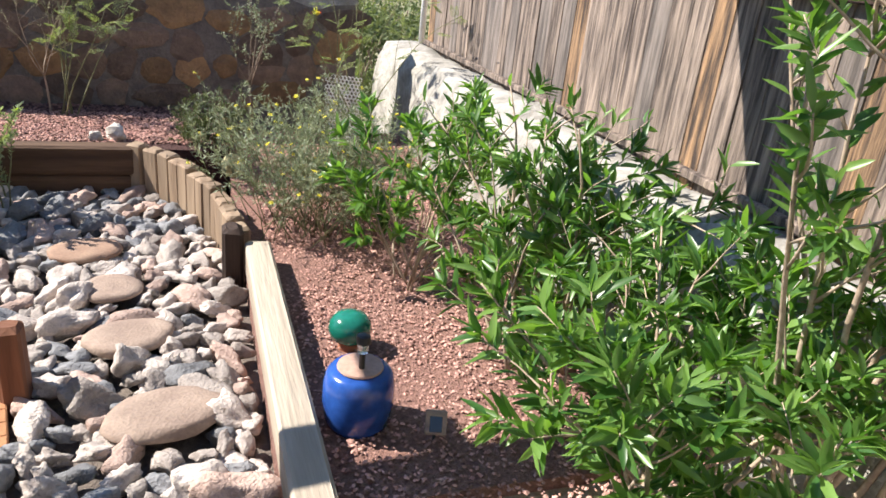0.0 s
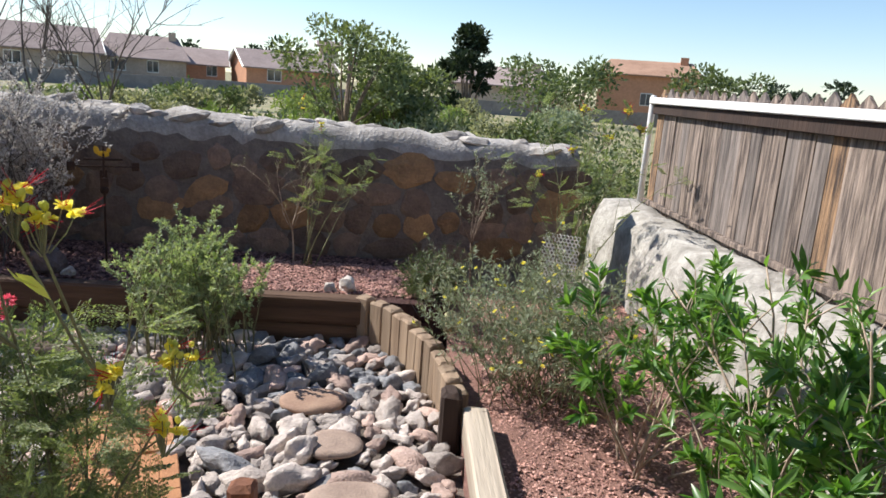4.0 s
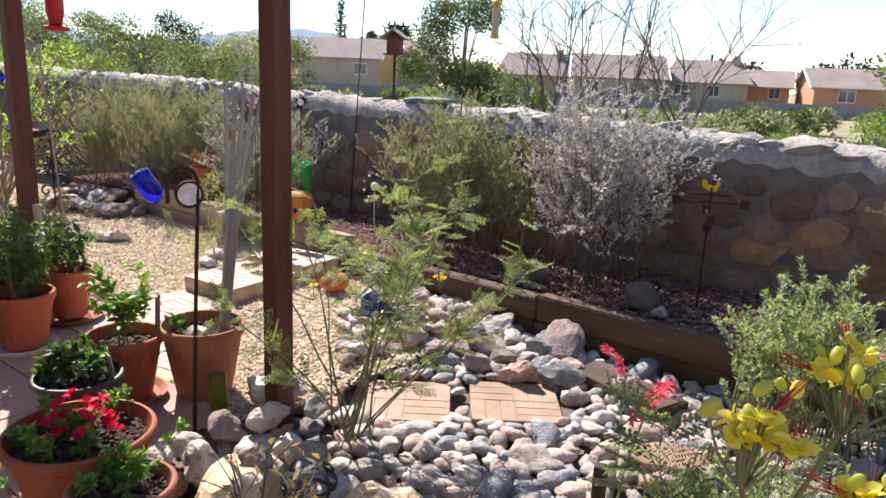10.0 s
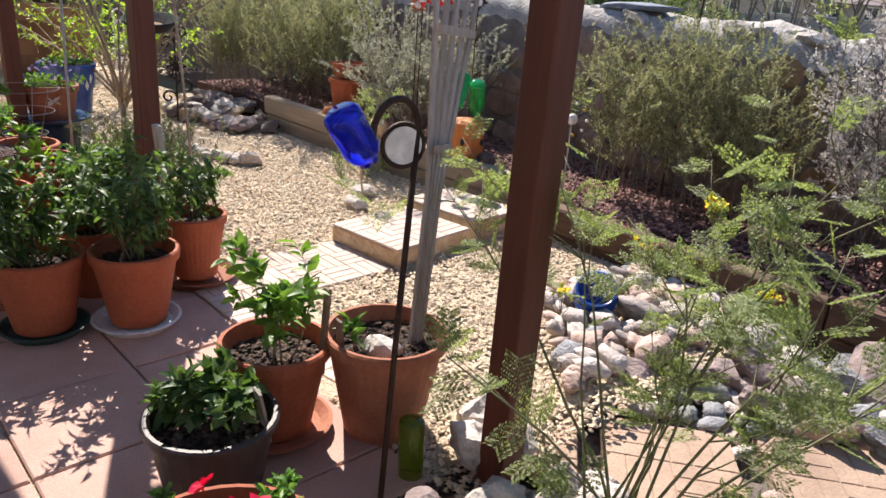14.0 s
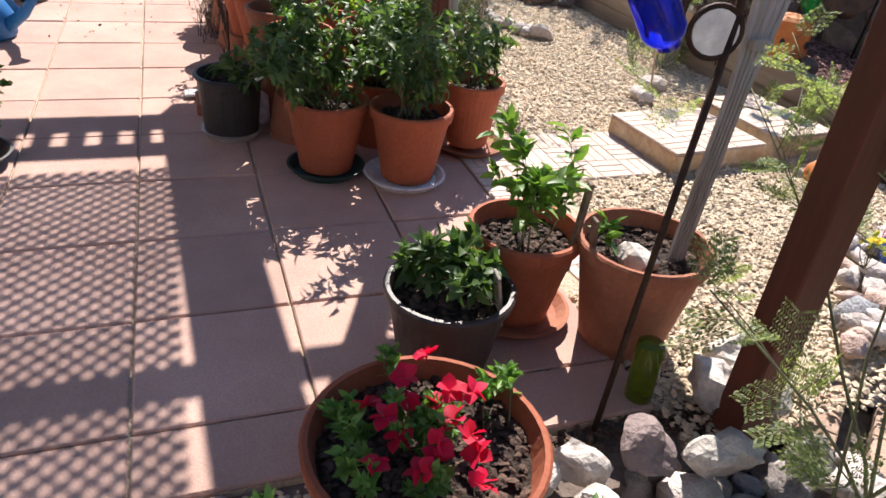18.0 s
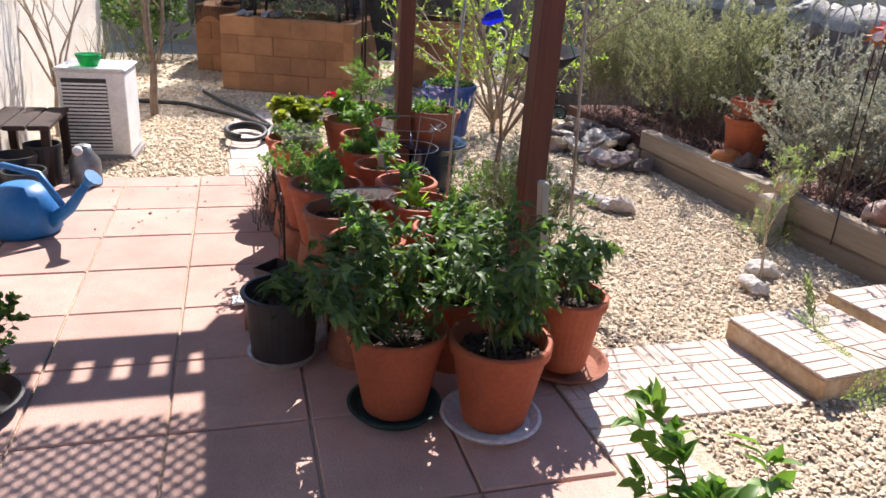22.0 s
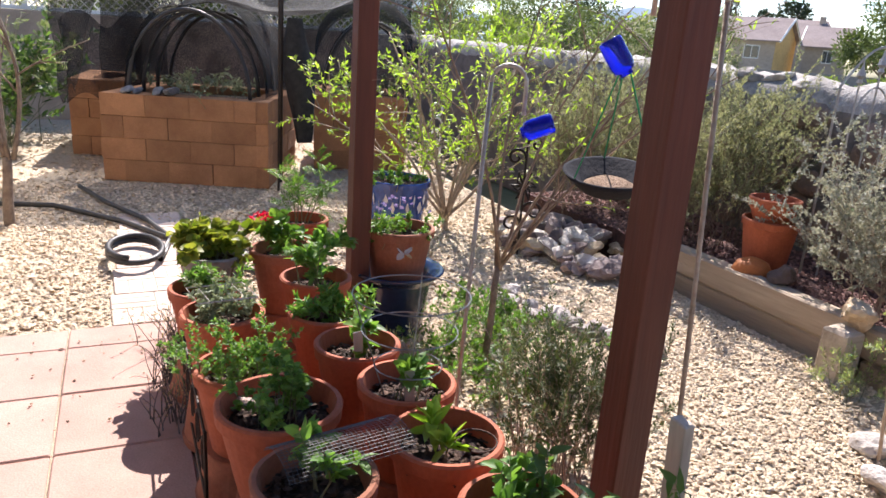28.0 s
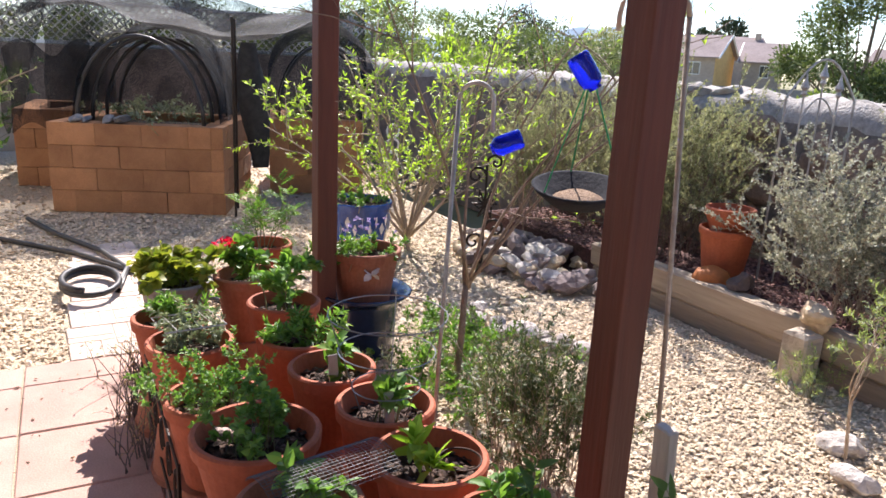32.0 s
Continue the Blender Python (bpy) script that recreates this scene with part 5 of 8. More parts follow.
for k, (x, y, s) in enumerate(((-2.3, 2.36, 0.1), (-2.38, 2.25, 0.09), (-2.34, 2.52, 0.09), (-2.5, 2.45, 0.12), (-2.75, 2.5, 0.1), (-3.0, 2.4, 0.12), (-3.25, 2.45, 0.1), (-2.35, 2.28, 0.08), (-2.65, 2.25, 0.09), (-2.9, 2.15, 0.09), (-3.15, 2.2, 0.08), (-3.3, 1.9, 0.1), (-3.1, 1.8, 0.09), (-2.5, 2.3, 0.08), (-3.5, 2.5, 0.1), (-3.35, 2.2, 0.09), (-2.42, 2.56, 0.17), (-2.25, 2.2, 0.12), (-2.55, 2.62, 0.11), (-2.85, 2.3, 0.12), (-2.95, 2.6, 0.13), (-3.15, 2.55, 0.1), (-2.45, 2.08, 0.11), (-2.7, 2.05, 0.1), (-2.98, 1.98, 0.1), (-3.35, 2.6, 0.1))):
    rock("rock", x, y, -0.06 + s * 0.35, s * 1.15, s * 0.8, s * 0.65, random.choice((m_rock_purple, m_cobble_dark, m_cobble_pink, m_rock_purple, m_rock)), "grey angular stone below the timber wall", 60 + k, 0.5, k * 1.3, 0, "grey stones below the timber", 3, 0.5, 10, 0.5)
solo("board", B().box(-2.22, 2.21, -0.14, -1.60, 2.45, 0.005, 0.012, 0.004, rot=-0.3), m_timber_board, "brown timber lying on the cobbles", "board")
solo("timber_stump", B().box(-0.40, 0.54, -0.2, -0.31, 0.63, 0.22, 0.018, 0.004), m_stumpred, "reddish brown square stump beside the brick tiles", "stump")
solo("timber_stake", B().box(-1.27, 0.62, -0.2, -1.235, 0.655, 0.50, 0.006, 0.002), m_stumpdark, "thin dark wooden stake beside the brick tiles", "stake")
solo("timber_stump", B().box(-1.20, 0.56, -0.2, -1.13, 0.62, 0.30, 0.012, 0.003), m_stumpred, "reddish brown stump beside the dark stake", "stump")
orb = thing("strap_basket", "ball of black flat straps lying on the boulders", "basket", (-2.25, 0.42, 0.13))
for k in range(6):
    ax = Euler((k * 1.1, k * 0.7, k * 1.9)).to_matrix()
    loop = B()
    for i in range(24):
        a = 6.2832 * i / 24
        for rr, zz in ((0.098, -0.008), (0.098, 0.008), (0.101, 0.008), (0.101, -0.008)):
            q = ax @ Vector((rr * math.cos(a), rr * math.sin(a), zz))
            loop.v.append((q.x, q.y, q.z * 0.8))
    for i in range(24):
        n_ = (i + 1) % 24
        for c_ in range(4):
            e_ = (c_ + 1) % 4
            loop.f.append((i * 4 + c_, n_ * 4 + c_, n_ * 4 + e_, i * 4 + e_))
    part("strap", loop, m_blackplastic, orb)
# blue jar with a lid and a solar light
jar = thing("ceramic_jar", "upturned blue glazed jar with a terracotta disc on top", "jar", (0.73, 0.14, 0.02))
part("jar", B().lathe([(0.03, 0), (0.10, 0), (0.108, 0.02), (0.118, 0.09), (0.117, 0.15), (0.108, 0.19), (0.095, 0.205), (0.07, 0.208), (0, 0.208)], 36), m_blueglaze, jar, smooth=True)
part("lid", B().lathe([(0.072, 0.2085), (0.076, 0.212), (0.074, 0.218), (0, 0.219)], 30), m_lid, jar, "pale terracotta disc")
lamp = thing("solar_light", "black solar stake light standing on the blue jar", "garden light", (0.73, 0.12, 0.239))
part("stem", B().lathe([(0.010, 0), (0.010, 0.055), (0, 0.055)], 12), m_blackplastic, lamp)
part("lens", B().lathe([(0.012, 0.056), (0.017, 0.058), (0.019, 0.09), (0, 0.09)], 16), m_clear, lamp)
part("cap", B().lathe([(0.022, 0.091), (0.024, 0.1), (0.022, 0.118), (0.012, 0.122), (0, 0.123)], 18), m_blackplastic, lamp)
gp = thing("ceramic_ornament", "green glazed round ornament on a terracotta foot", "ornament", (0.80, 0.62, -0.01))
part("foot", B().lathe([(0.03, 0), (0.05, 0), (0.04, 0.05), (0, 0.051)], 20), m_terra_old, gp)
part("globe", B().lathe([(0.0, 0.05), (0.04, 0.052), (0.075, 0.075), (0.085, 0.11), (0.08, 0.14), (0.06, 0.165), (0.02, 0.178), (0, 0.178)], 30), m_greenglaze, gp, smooth=True)
sp = thing("solar_light", "small tan solar light panel on a stake", "garden light", (0.95, -0.02, 0.06), rz=-0.3)
part("case", B().box(-0.035, -0.008, 0, 0.035, 0.008, 0.08, 0.004, tilt=(-0.7, 0)), m_tanslab, sp)
part("cell", B().box(-0.02, -0.012, 0.015, 0.02, -0.0085, 0.065, 0.001, tilt=(-0.7, 0)), m_pane, sp)
part("stake", B().tube([(0, 0.01, 0.03), (0, 0.02, -0.06)], 0.005), m_blackplastic, sp)
# trellis in the large pot
m_trellis = WOOD("weathered trellis wood", (0.42, 0.37, 0.33), (0.26, 0.22, 0.19), "Z")
tre = thing("trellis", "grey wooden fan trellis standing in the large pot", "trellis", (-3.37, 0.83, 0.28))
def slat(p0, p1, across, w, th):
    """A flat board from p0 to p1, its width along across."""
    p0, p1 = Vector(p0), Vector(p1)
    a = Vector(across).normalized()
    d = (p1 - p0).normalized()
    nn_ = d.cross(a).normalized() * th / 2
    a = a * w / 2
    o_ = []
    for q in (p0, p1):
        o_ += [q - a - nn_, q + a - nn_, q + a + nn_, q - a + nn_]
    return B().add(o_, [(3, 2, 1, 0), (4, 5, 6, 7), (0, 1, 5, 4), (1, 2, 6, 5), (2, 3, 7, 6), (3, 0, 4, 7)])


FAN = Vector((-0.085, 0.275, -0.03))
TIP = Vector((-0.31, 0.28, 1.19))
for k in range(5):
    f = k / 4
    tip = TIP + FAN * f + Vector((0.004 * k, 0, random.uniform(-0.02, 0.02)))
    low = Vector((0.004 * k, -0.012 + 0.006 * k, -0.05))
    mid = (TIP + FAN * 0.5) * 0.42 + FAN * (0.2 * (f - 0.5)) + Vector((0.004 * k, 0, 0))
    sl = slat(low, mid, FAN, 0.021, 0.01)
    up_ = slat(mid, tip, FAN, 0.024, 0.01)
    sl.add(up_.v, up_.f)
    part("slat", sl, m_trellis, tre)
for h in (0.52, 0.83):
    c_ = (TIP + FAN * 0.5) * h
    wd = 0.34 if h < 0.6 else 0.5
    part("cross_bar", slat(c_ - FAN * (wd * h) + Vector((0.03, 0, 0)), c_ + FAN * (wd * h) + Vector((0.03, 0, 0)), (0, 0, 1), 0.028, 0.012), m_trellis, tre)


def hook(label, base, top, r, mat, bend=(0.16, 0.0), drop=0.12, rr=0.007, name="shepherd_hook"):
    """A rod with a rounded crook at its top."""
    t = thing(name, label, "plant hook", base)
    B0, T = Vector(base), Vector(top)
    v = T - B0
    bx = Vector((bend[0], bend[1], 0))
    pts = [Vector((0, 0, -0.1)), v * 0.5]
    for i in range(11):
        a = math.pi * i / 10
        pts.append(v + bx * (0.5 - 0.5 * math.cos(a)) + Vector((0, 0, bx.length * 0.5 * math.sin(a))))
    pts.append(pts[-1] - Vector((0, 0, drop)))
    part("rod", B().tube(pts[:3], rr, rr, 7), mat, t, smooth=True)
    part("crook", B().tube(pts[2:], rr, rr, 7), mat, t, smooth=True)
    return t


hook("dark iron crook with two curled arms beside the large pot", (-3.08, 0.48, -0.02), (-3.10, 0.56, 1.08), 0.1, m_rustmetal, (0.02, -0.15), 0.06, 0.0085)
BOT = [(0.0, 0), (0.030, 0.0), (0.037, 0.006), (0.038, 0.02), (0.038, 0.14), (0.034, 0.165), (0.018, 0.195), (0.013, 0.21), (0.013, 0.245), (0.0155, 0.25), (0.012, 0.262), (0, 0.262)]


def bottle(label, place, axis, k=1.0, mat=None, prof=None):
    ob = solo("glass_bottle", B().lathe([(r * k, z * k) for r, z in (prof or BOT)], 26), mat or m_blueglass, label, "bottle", True, "upturned glass bottles")
    a = Vector(axis).normalized()
    ob.matrix_world = Matrix.Translation(place) @ a.to_track_quat("Z", "Y").to_matrix().to_4x4()
    return ob


JAR = [(0.0, 0), (0.044, 0.0), (0.052, 0.008), (0.053, 0.03), (0.053, 0.125), (0.046, 0.146), (0.03, 0.156), (0.03, 0.172), (0.0, 0.173)]
bottle("cobalt blue glass jar hung on the iron crook", (-2.93, 0.215, 1.17), (0.0, 0.55, -0.8), 0.72, None, JAR)
d = thing("hanging_disc", "round white shell disc in a dark ring on the crook", "ornament", (-3.11, 0.525, 1.04), rz=-0.35)
part("disc", B().add([(0.004 * s, 0.046 * math.cos(a * 0.3142), 0.046 * math.sin(a * 0.3142)) for s in (-1, 1) for a in range(20)], [tuple(range(20)), tuple(range(39, 19, -1))] + [(i, i + 20, (i + 1) % 20 + 20, (i + 1) % 20) for i in range(20)]), m_whiteglaze, d)
part("ring", B().tube([(0, 0.052 * math.cos(a * 0.2618), 0.052 * math.sin(a * 0.2618)) for a in range(25)], 0.006), m_rustmetal, d)
bottle("green glass bottle standing upside down among the rocks", (-3.16, 0.66, 0.19), (0.03, 0.02, -1), 1.0, m_olive, [(0, 0), (0.034, 0), (0.039, 0.006), (0.039, 0.2), (0.015, 0.24), (0.013, 0.28), (0, 0.28)])
# pieces in the gravel
g = thing("clay_pumpkin", "ribbed orange clay pumpkin on the gravel", "ornament", (-4.22, 2.36, -0.01))
b = B()
n, rows_ = 32, 9
for j in range(rows_):
    t_ = math.pi * j / (rows_ - 1)
    for i in range(n):
        a = 6.283 * i / n
        r = 0.10 * math.sin(t_) * (1 + 0.06 * math.cos(8 * a))
        b.v.append((r * math.cos(a), r * math.sin(a), 0.075 - 0.075 * math.cos(t_)))
for j in range(rows_ - 1):
    for i in range(n):
        b.f.append((j * n + i, j * n + (i + 1) % n, (j + 1) * n + (i + 1) % n, (j + 1) * n + i))
part("pumpkin", b, m_orange, g, smooth=True)
part("stalk", B().tube([(0, 0, 0.148), (0.01, 0, 0.175)], 0.012, 0.008), m_bark, g)
solo("ceramic_pot", B().lathe([(0.03, 0), (0.07, 0), (0.1, 0.06), (0.105, 0.11), (0.09, 0.15), (0.095, 0.17), (0.085, 0.17), (0.08, 0.14), (0, 0.1)], 30), m_blueglaze, "blue glazed pot lying among grey stones", "pot", True, at=(-3.55, 2.12, 0.02)).rotation_euler = (0.5, 0.4, 0)
# raised bed ornaments
ch = thing("clay_lantern", "orange clay lantern block with oval holes", "ornament", (-5.35, 2.98, 0.16), rz=0.3)
b = B()
b.lathe([(0.12, 0), (0.135, 0.02), (0.13, 0.28), (0.12, 0.34), (0.09, 0.36), (0, 0.36)], 8)
part("lantern", b, m_orange, ch)
# black lumps on the uncut wall stand for the shade inside the holes
for a in range(5):
    for zz in (0.09, 0.2):
        ang = a * 1.257
        part("opening", B().stone((0.126 * math.cos(ang), 0.126 * math.sin(ang), zz + 0.02), (0.014, 0.026, 0.03), 1, 1, 0.0), m_blackplastic, ch, smooth=True)
for k, (dx, dy) in enumerate(((-0.02, -0.04), (0.03, 0.04))):
    bottle("green glass bottle end stuck into the clay lantern", (-5.35 + dx, 2.98 + dy, 0.82 - 0.05 * k), (0.15 - 0.5 * k, -0.5 + 0.9 * k, -0.8), 1.45, m_greenglass)
solo("terracotta_pots", B().lathe(pot_body(0.34, 0.40), 30), m_terra, "terracotta pot carrying a second one nested in it", "pot", at=(-7.08, 3.2, 0.15)).name = "terracotta_pot"
solo("terracotta_pot", B().lathe(pot_body(0.30, 0.18, band=0.06), 30), m_terra, "upper of two nested terracotta pots", "pot", at=(-7.08, 3.2, 0.50))
g2 = solo("clay_gourd", B().lathe([(0.0, 0), (0.07, 0.01), (0.11, 0.06), (0.115, 0.1), (0.09, 0.15), (0.03, 0.175), (0, 0.176)], 24, wob=0.04), m_orange, "round orange clay gourd on the mulch", "ornament", True, at=(-6.98, 3.0, 0.17))
solo("timber_stump", B().box(-6.24, 2.70, -0.05, -6.1, 2.835, 0.25, 0.015, 0.004), m_timber_y, "pale square timber stump against the raised bed", "stump")
rock("rock", -6.15, 2.83, 0.33, 0.09, 0.07, 0.075, m_rock_tan, "pinkish rock set on the timber stump", 31, 0.6)
rock("rock", -5.62, 3.0, 0.31, 0.085, 0.08, 0.08, m_cobble_pink, "rounded pink rock on the raised bed", 32, 0.4)
rock("rock", -5.15, 2.98, 0.25, 0.08, 0.075, 0.08, m_rock_dark, "rounded brown rock on the raised bed", 33, 0.4)
rock("rock", -6.75, 2.98, 0.30, 0.08, 0.07, 0.075, m_rock_dark, "dark grey rock at the timber's edge", 34, 0.4)
rock("rock", -5.62, 2.30, 0.02, 0.10, 0.075, 0.055, m_rock, "white rock on the gravel by a sapling", 35, 0.4)
rock("rock", -5.42, 2.10, 0.02, 0.09, 0.065, 0.055, m_rock, "smooth white rock on the gravel by a sapling", 36, 0.3)
for k in range(15):
    f = k / 14
    x, y = -7.55 + 0.9 * f + random.gauss(0, 0.04), 1.6 + 0.42 * f + random.gauss(0, 0.06)
    s = random.uniform(0.05, 0.085)
    rock("rock", x, y, s * 0.4, s * 1.2, s, s * 0.75, m_cobble, "rounded white cobble edging the little tree bed", 100 + k, 0.3, k, 0, "cobbles round the little tree", 2)
for k in range(74):
    a = random.uniform(0, 6.28)
    r = random.uniform(0.05, 1.0) ** 0.6
    s = random.uniform(0.055, 0.12)
    rock("rock", -8.42 + 0.82 * r * math.cos(a), 2.64 + 0.40 * r * math.sin(a), s * 0.35 + 0.16 * max(0, 1 - r), s * 1.25, s * 0.85, s * 0.6, random.choice((m_rock, m_rock_tan, m_rock_purple, m_rock_purple, m_rock_dark)), "angular fieldstone in the rock pile", 140 + k, 0.6, k, 0, "rock pile at the bed's end", 2, 0.4, 9, 0.55)
# hooks, rods and hanging things
hook("pale galvanised crook with a blue bottle", (-5.96, 0.58, 0.0), (-5.94, 0.61, 1.36), 0.1, m_greymetal, (0.05, 0.09), 0.09)
bottle("cobalt blue bottle on the pale crook", (-5.800, 0.748, 1.262), (-0.35, -0.7, -0.33), 0.56, None, JAR)
hook("brown iron crook behind the pergola post", (-5.36, 1.02, 0.0), (-5.39, 0.93, 1.6), 0.1, m_timber_y, (-0.1, -0.13), 0.04)
bottle("cobalt blue bottle hung high on the brown crook", (-5.518, 0.700, 1.497), (0.3, 0.42, -0.75), 0.56, None, JAR)
m_mulchseed = M("brown bird seed", (0.30, 0.2, 0.12), (0.18, 0.11, 0.07), 0.9, 60, 0.8, 150)
tray = thing("hanging_tray", "dark hanging bird tray on green chains", "bird feeder", (-5.86, 1.02, 1.06))
part("bowl", B().lathe([(0.02, -0.02), (0.09, -0.015), (0.14, 0.03), (0.152, 0.045), (0.14, 0.045), (0.09, 0.0), (0, -0.005)], 34), M("dark slate bowl", (0.02, 0.022, 0.028), (0.035, 0.035, 0.04), 0.95, 12, 0.3, 80, spec=0.1), tray, smooth=True)
part("seed", B().lathe([(0.082, 0.0), (0.055, 0.014), (0, 0.018)], 18), m_mulchseed, tray, "scattered brown seed")
tray.rotation_euler = (0.11, 0.14, 0)
top_ = tray.rotation_euler.to_matrix().inverted() @ Vector((0.16, -0.12, 0.40))
for k in range(3):
    a = 0.6 + k * 2.09
    part("chain", B().tube([(0.14 * math.cos(a), 0.14 * math.sin(a), 0.045), top_], 0.003, 0.003, 4), M("green plastic chain", (0.02, 0.3, 0.12), None, 0.5), tray)
solo("wooden_stake", B().box(-5.13, 0.735, -0.05, -5.08, 0.765, 0.70, 0.004, tilt=(0.1, 0.05)), m_greywood, "grey wooden stake beside the pergola post", "stake")
iron = thing("iron_ornament", "black wrought iron scroll ornament on a rod", "ornament", (-8.36, 2.2, 0.0), rz=1.1 - 1.571)
b = B().tube([(0, 0, -0.05), (0, 0, 0.78)], 0.008)
part("rod", b, m_blackmetal, iron)
for k, (zc, r, s) in enumerate(((0.80, 0.06, 1), (0.70, 0.07, -1), (0.32, 0.08, 1), (0.22, 0.07, -1))):
    part("scroll", B().tube([(0.0, s * (r - r * (1 - i / 26) * math.cos(i * 0.33)), zc + r * (1 - i / 26) * math.sin(i * 0.33)) for i in range(24)], 0.011, 0.008), m_blackmetal, iron)
for k in range(6):
    a = k * 1.047
    part("wing", B().tube([(0, 0, 0.5), (0.0, 0.09 * math.cos(a), 0.5 + 0.11 * math.sin(a)), (0, 0.05 * math.cos(a + 0.6), 0.5 + 0.06 * math.sin(a + 0.6)), (0, 0, 0.5)], 0.009), m_blackmetal, iron)
vane = thing("weather_vane", "rusty iron weather vane with crossed arms on a rod", "weather vane", (-1.93, 3.36, 0.15), rz=0.4)
part("rod", B().tube([(0, 0, -0.05), (0, 0, 0.86)], 0.008), m_rustmetal, vane)
part("arm", B().tube([(-0.2, 0, 0.72), (0.2, 0, 0.72)], 0.007), m_rustmetal, vane)
part("arm", B().tube([(0, -0.2, 0.64), (0, 0.2, 0.64)], 0.007), m_rustmetal, vane)
for x, y, z in ((0.2, 0, 0.72), (-0.2, 0, 0.72), (0, 0.2, 0.64), (0, -0.2, 0.64)):
    part("letter_plate", B().box(x - 0.025, y - 0.004, z - 0.03, x + 0.025, y + 0.004, z + 0.03, 0.003), m_rustmetal, vane)
part("arrow", B().box(-0.12, -0.004, 0.76, 0.12, 0.004, 0.775, 0.002), m_rustmetal, vane)
part("hub", B().stone((0, 0, 0.56), (0.03, 0.03, 0.035), 1, 2, 0), m_rustmetal, vane, smooth=True)
part("rooster_shape", B().stone((0, 0, 0.805), (0.04, 0.005, 0.022), 1, 2, 0).stone((-0.042, 0, 0.83), (0.018, 0.004, 0.03), 2, 2, 0).stone((0.034, 0, 0.83), (0.014, 0.005, 0.016), 3, 2, 0), m_yellow, vane, "yellow painted tin figure")
for x, y, lean, zt, lab in ((-5.62, 3.85, 0.16, 2.35, "thin dark iron rod leaning in the raised bed"), (-4.18, 3.66, 0.09, 2.4, "thin dark iron rod holding a bird feeder")):
    hook(lab, (x, y, 0.12), (x + lean, y + 0.02, zt), 0.1, m_blackmetal, (0.22, 0.0), 0.05, 0.006)
tf2 = thing("tube_feeder", "yellow capped tube bird feeder hanging from a rod", "bird feeder", (-3.86, 3.70, 1.86))
part("tube", B().lathe([(0.028, 0.03), (0.03, 0.04), (0.03, 0.24), (0, 0.24)], 16), m_tangravel, tf2, "seed filled tube")
part("cap", B().lathe([(0.036, 0.245), (0.032, 0.28), (0.01, 0.3), (0, 0.3)], 16), m_yellow, tf2)
part("tray", B().lathe([(0.01, 0), (0.036, 0.005), (0.036, 0.028), (0, 0.029)], 16), m_yellow, tf2)
part("wire", B().tube([(0, 0, 0.3), (0.0, 0, 0.52)], 0.002, n=4), m_wire, tf2)
bh = thing("bird_house", "brown wooden bird house with a pitched roof on a pole", "bird house", (-5.75, 4.6, 0.03), rz=0.5 + 1.571)
part("pole", B().tube([(0, 0, -0.3), (0, 0, 1.74)], 0.014), m_blackmetal, bh)
m_brownwood = WOOD("brown painted wood", (0.16, 0.075, 0.04), (0.09, 0.04, 0.022), "Z")
m_greenroof = WOOD("grey-green painted wood", (0.2, 0.25, 0.2), (0.13, 0.16, 0.13), "X")
part("box", B().box(-0.08, -0.07, 1.741, 0.08, 0.07, 1.90, 0.004), m_brownwood, bh)
part("floor", B().box(-0.11, -0.1, 1.725, 0.11, 0.1, 1.7405, 0.003), m_brownwood, bh)
for s in (-1, 1):
    part("roof_board", B().box(-0.14, -0.012 + s * 0.065 - 0.075, 1.925, 0.14, 0.012 + s * 0.065 + 0.075, 1.94, 0.003, tilt=(-s * 0.6, 0)), m_greenroof, bh, "grey-green painted roof board")
part("gable", B().add([(-0.078, -0.07, 1.9005), (-0.078, 0.07, 1.9005), (-0.078, 0, 1.955), (0.078, -0.07, 1.9005), (0.078, 0.07, 1.9005), (0.078, 0, 1.955)], [(0, 2, 1), (3, 4, 5), (0, 1, 4, 3), (1, 2, 5, 4), (2, 0, 3, 5)]), m_brownwood, bh)
rf = thing("hummingbird_feeder", "red hummingbird feeder hung from a crook", "bird feeder", (-5.6, 1.14, 1.74))
part("base", B().lathe([(0.02, 0), (0.08, 0.005), (0.083, 0.03), (0.05, 0.036), (0, 0.0362)], 24), m_redplastic, rf)
part("bottle", B().lathe([(0.04, 0.0365), (0.042, 0.06), (0.056, 0.12), (0.058, 0.2), (0.04, 0.23), (0, 0.23)], 24), m_redplastic, rf, smooth=True)
part("wire", B().tube([(0, 0, 0.23), (0, 0, 0.72)], 0.002, n=4), m_wire, rf)
for k, (x, y, z, r, mat) in enumerate(((-5.70, 2.81, 1.29, 0.075, m_redplastic), (-5.60, 2.92, 1.30, 0.075, m_redplastic), (-5.85, 2.9, 1.24, 0.07, m_orange), (-5.43, 3.07, 1.29, 0.07, m_blackmetal))):
    s = thing("metal_sunflower", "painted tin sunflower wind ornament on a thin rod", "ornament", (x, y, z), "tin sunflowers", rz=0.8)
    P = np.zeros((12, 3))
    D = np.array([(math.cos(a * 0.5236), 0, math.sin(a * 0.5236)) for a in range(12)])
    part("petals", leaf_mesh("petals", P, D, r, r * 0.5, mat, 0.05), mat, s)
    part("centre", B().stone((0, -0.006, 0), (r * 0.42, 0.01, r * 0.42), 1, 2, 0), m_whiteglaze, s, smooth=True)
    part("rod", B().tube([(0, 0.012, 0), (0.0, 0.02, -z + 0.1)], 0.004), m_rustmetal, s)
sg = thing("solar_stake", "glass flower light with pale beads on a stake", "garden light", (-4.55, 3.1, 0.16))
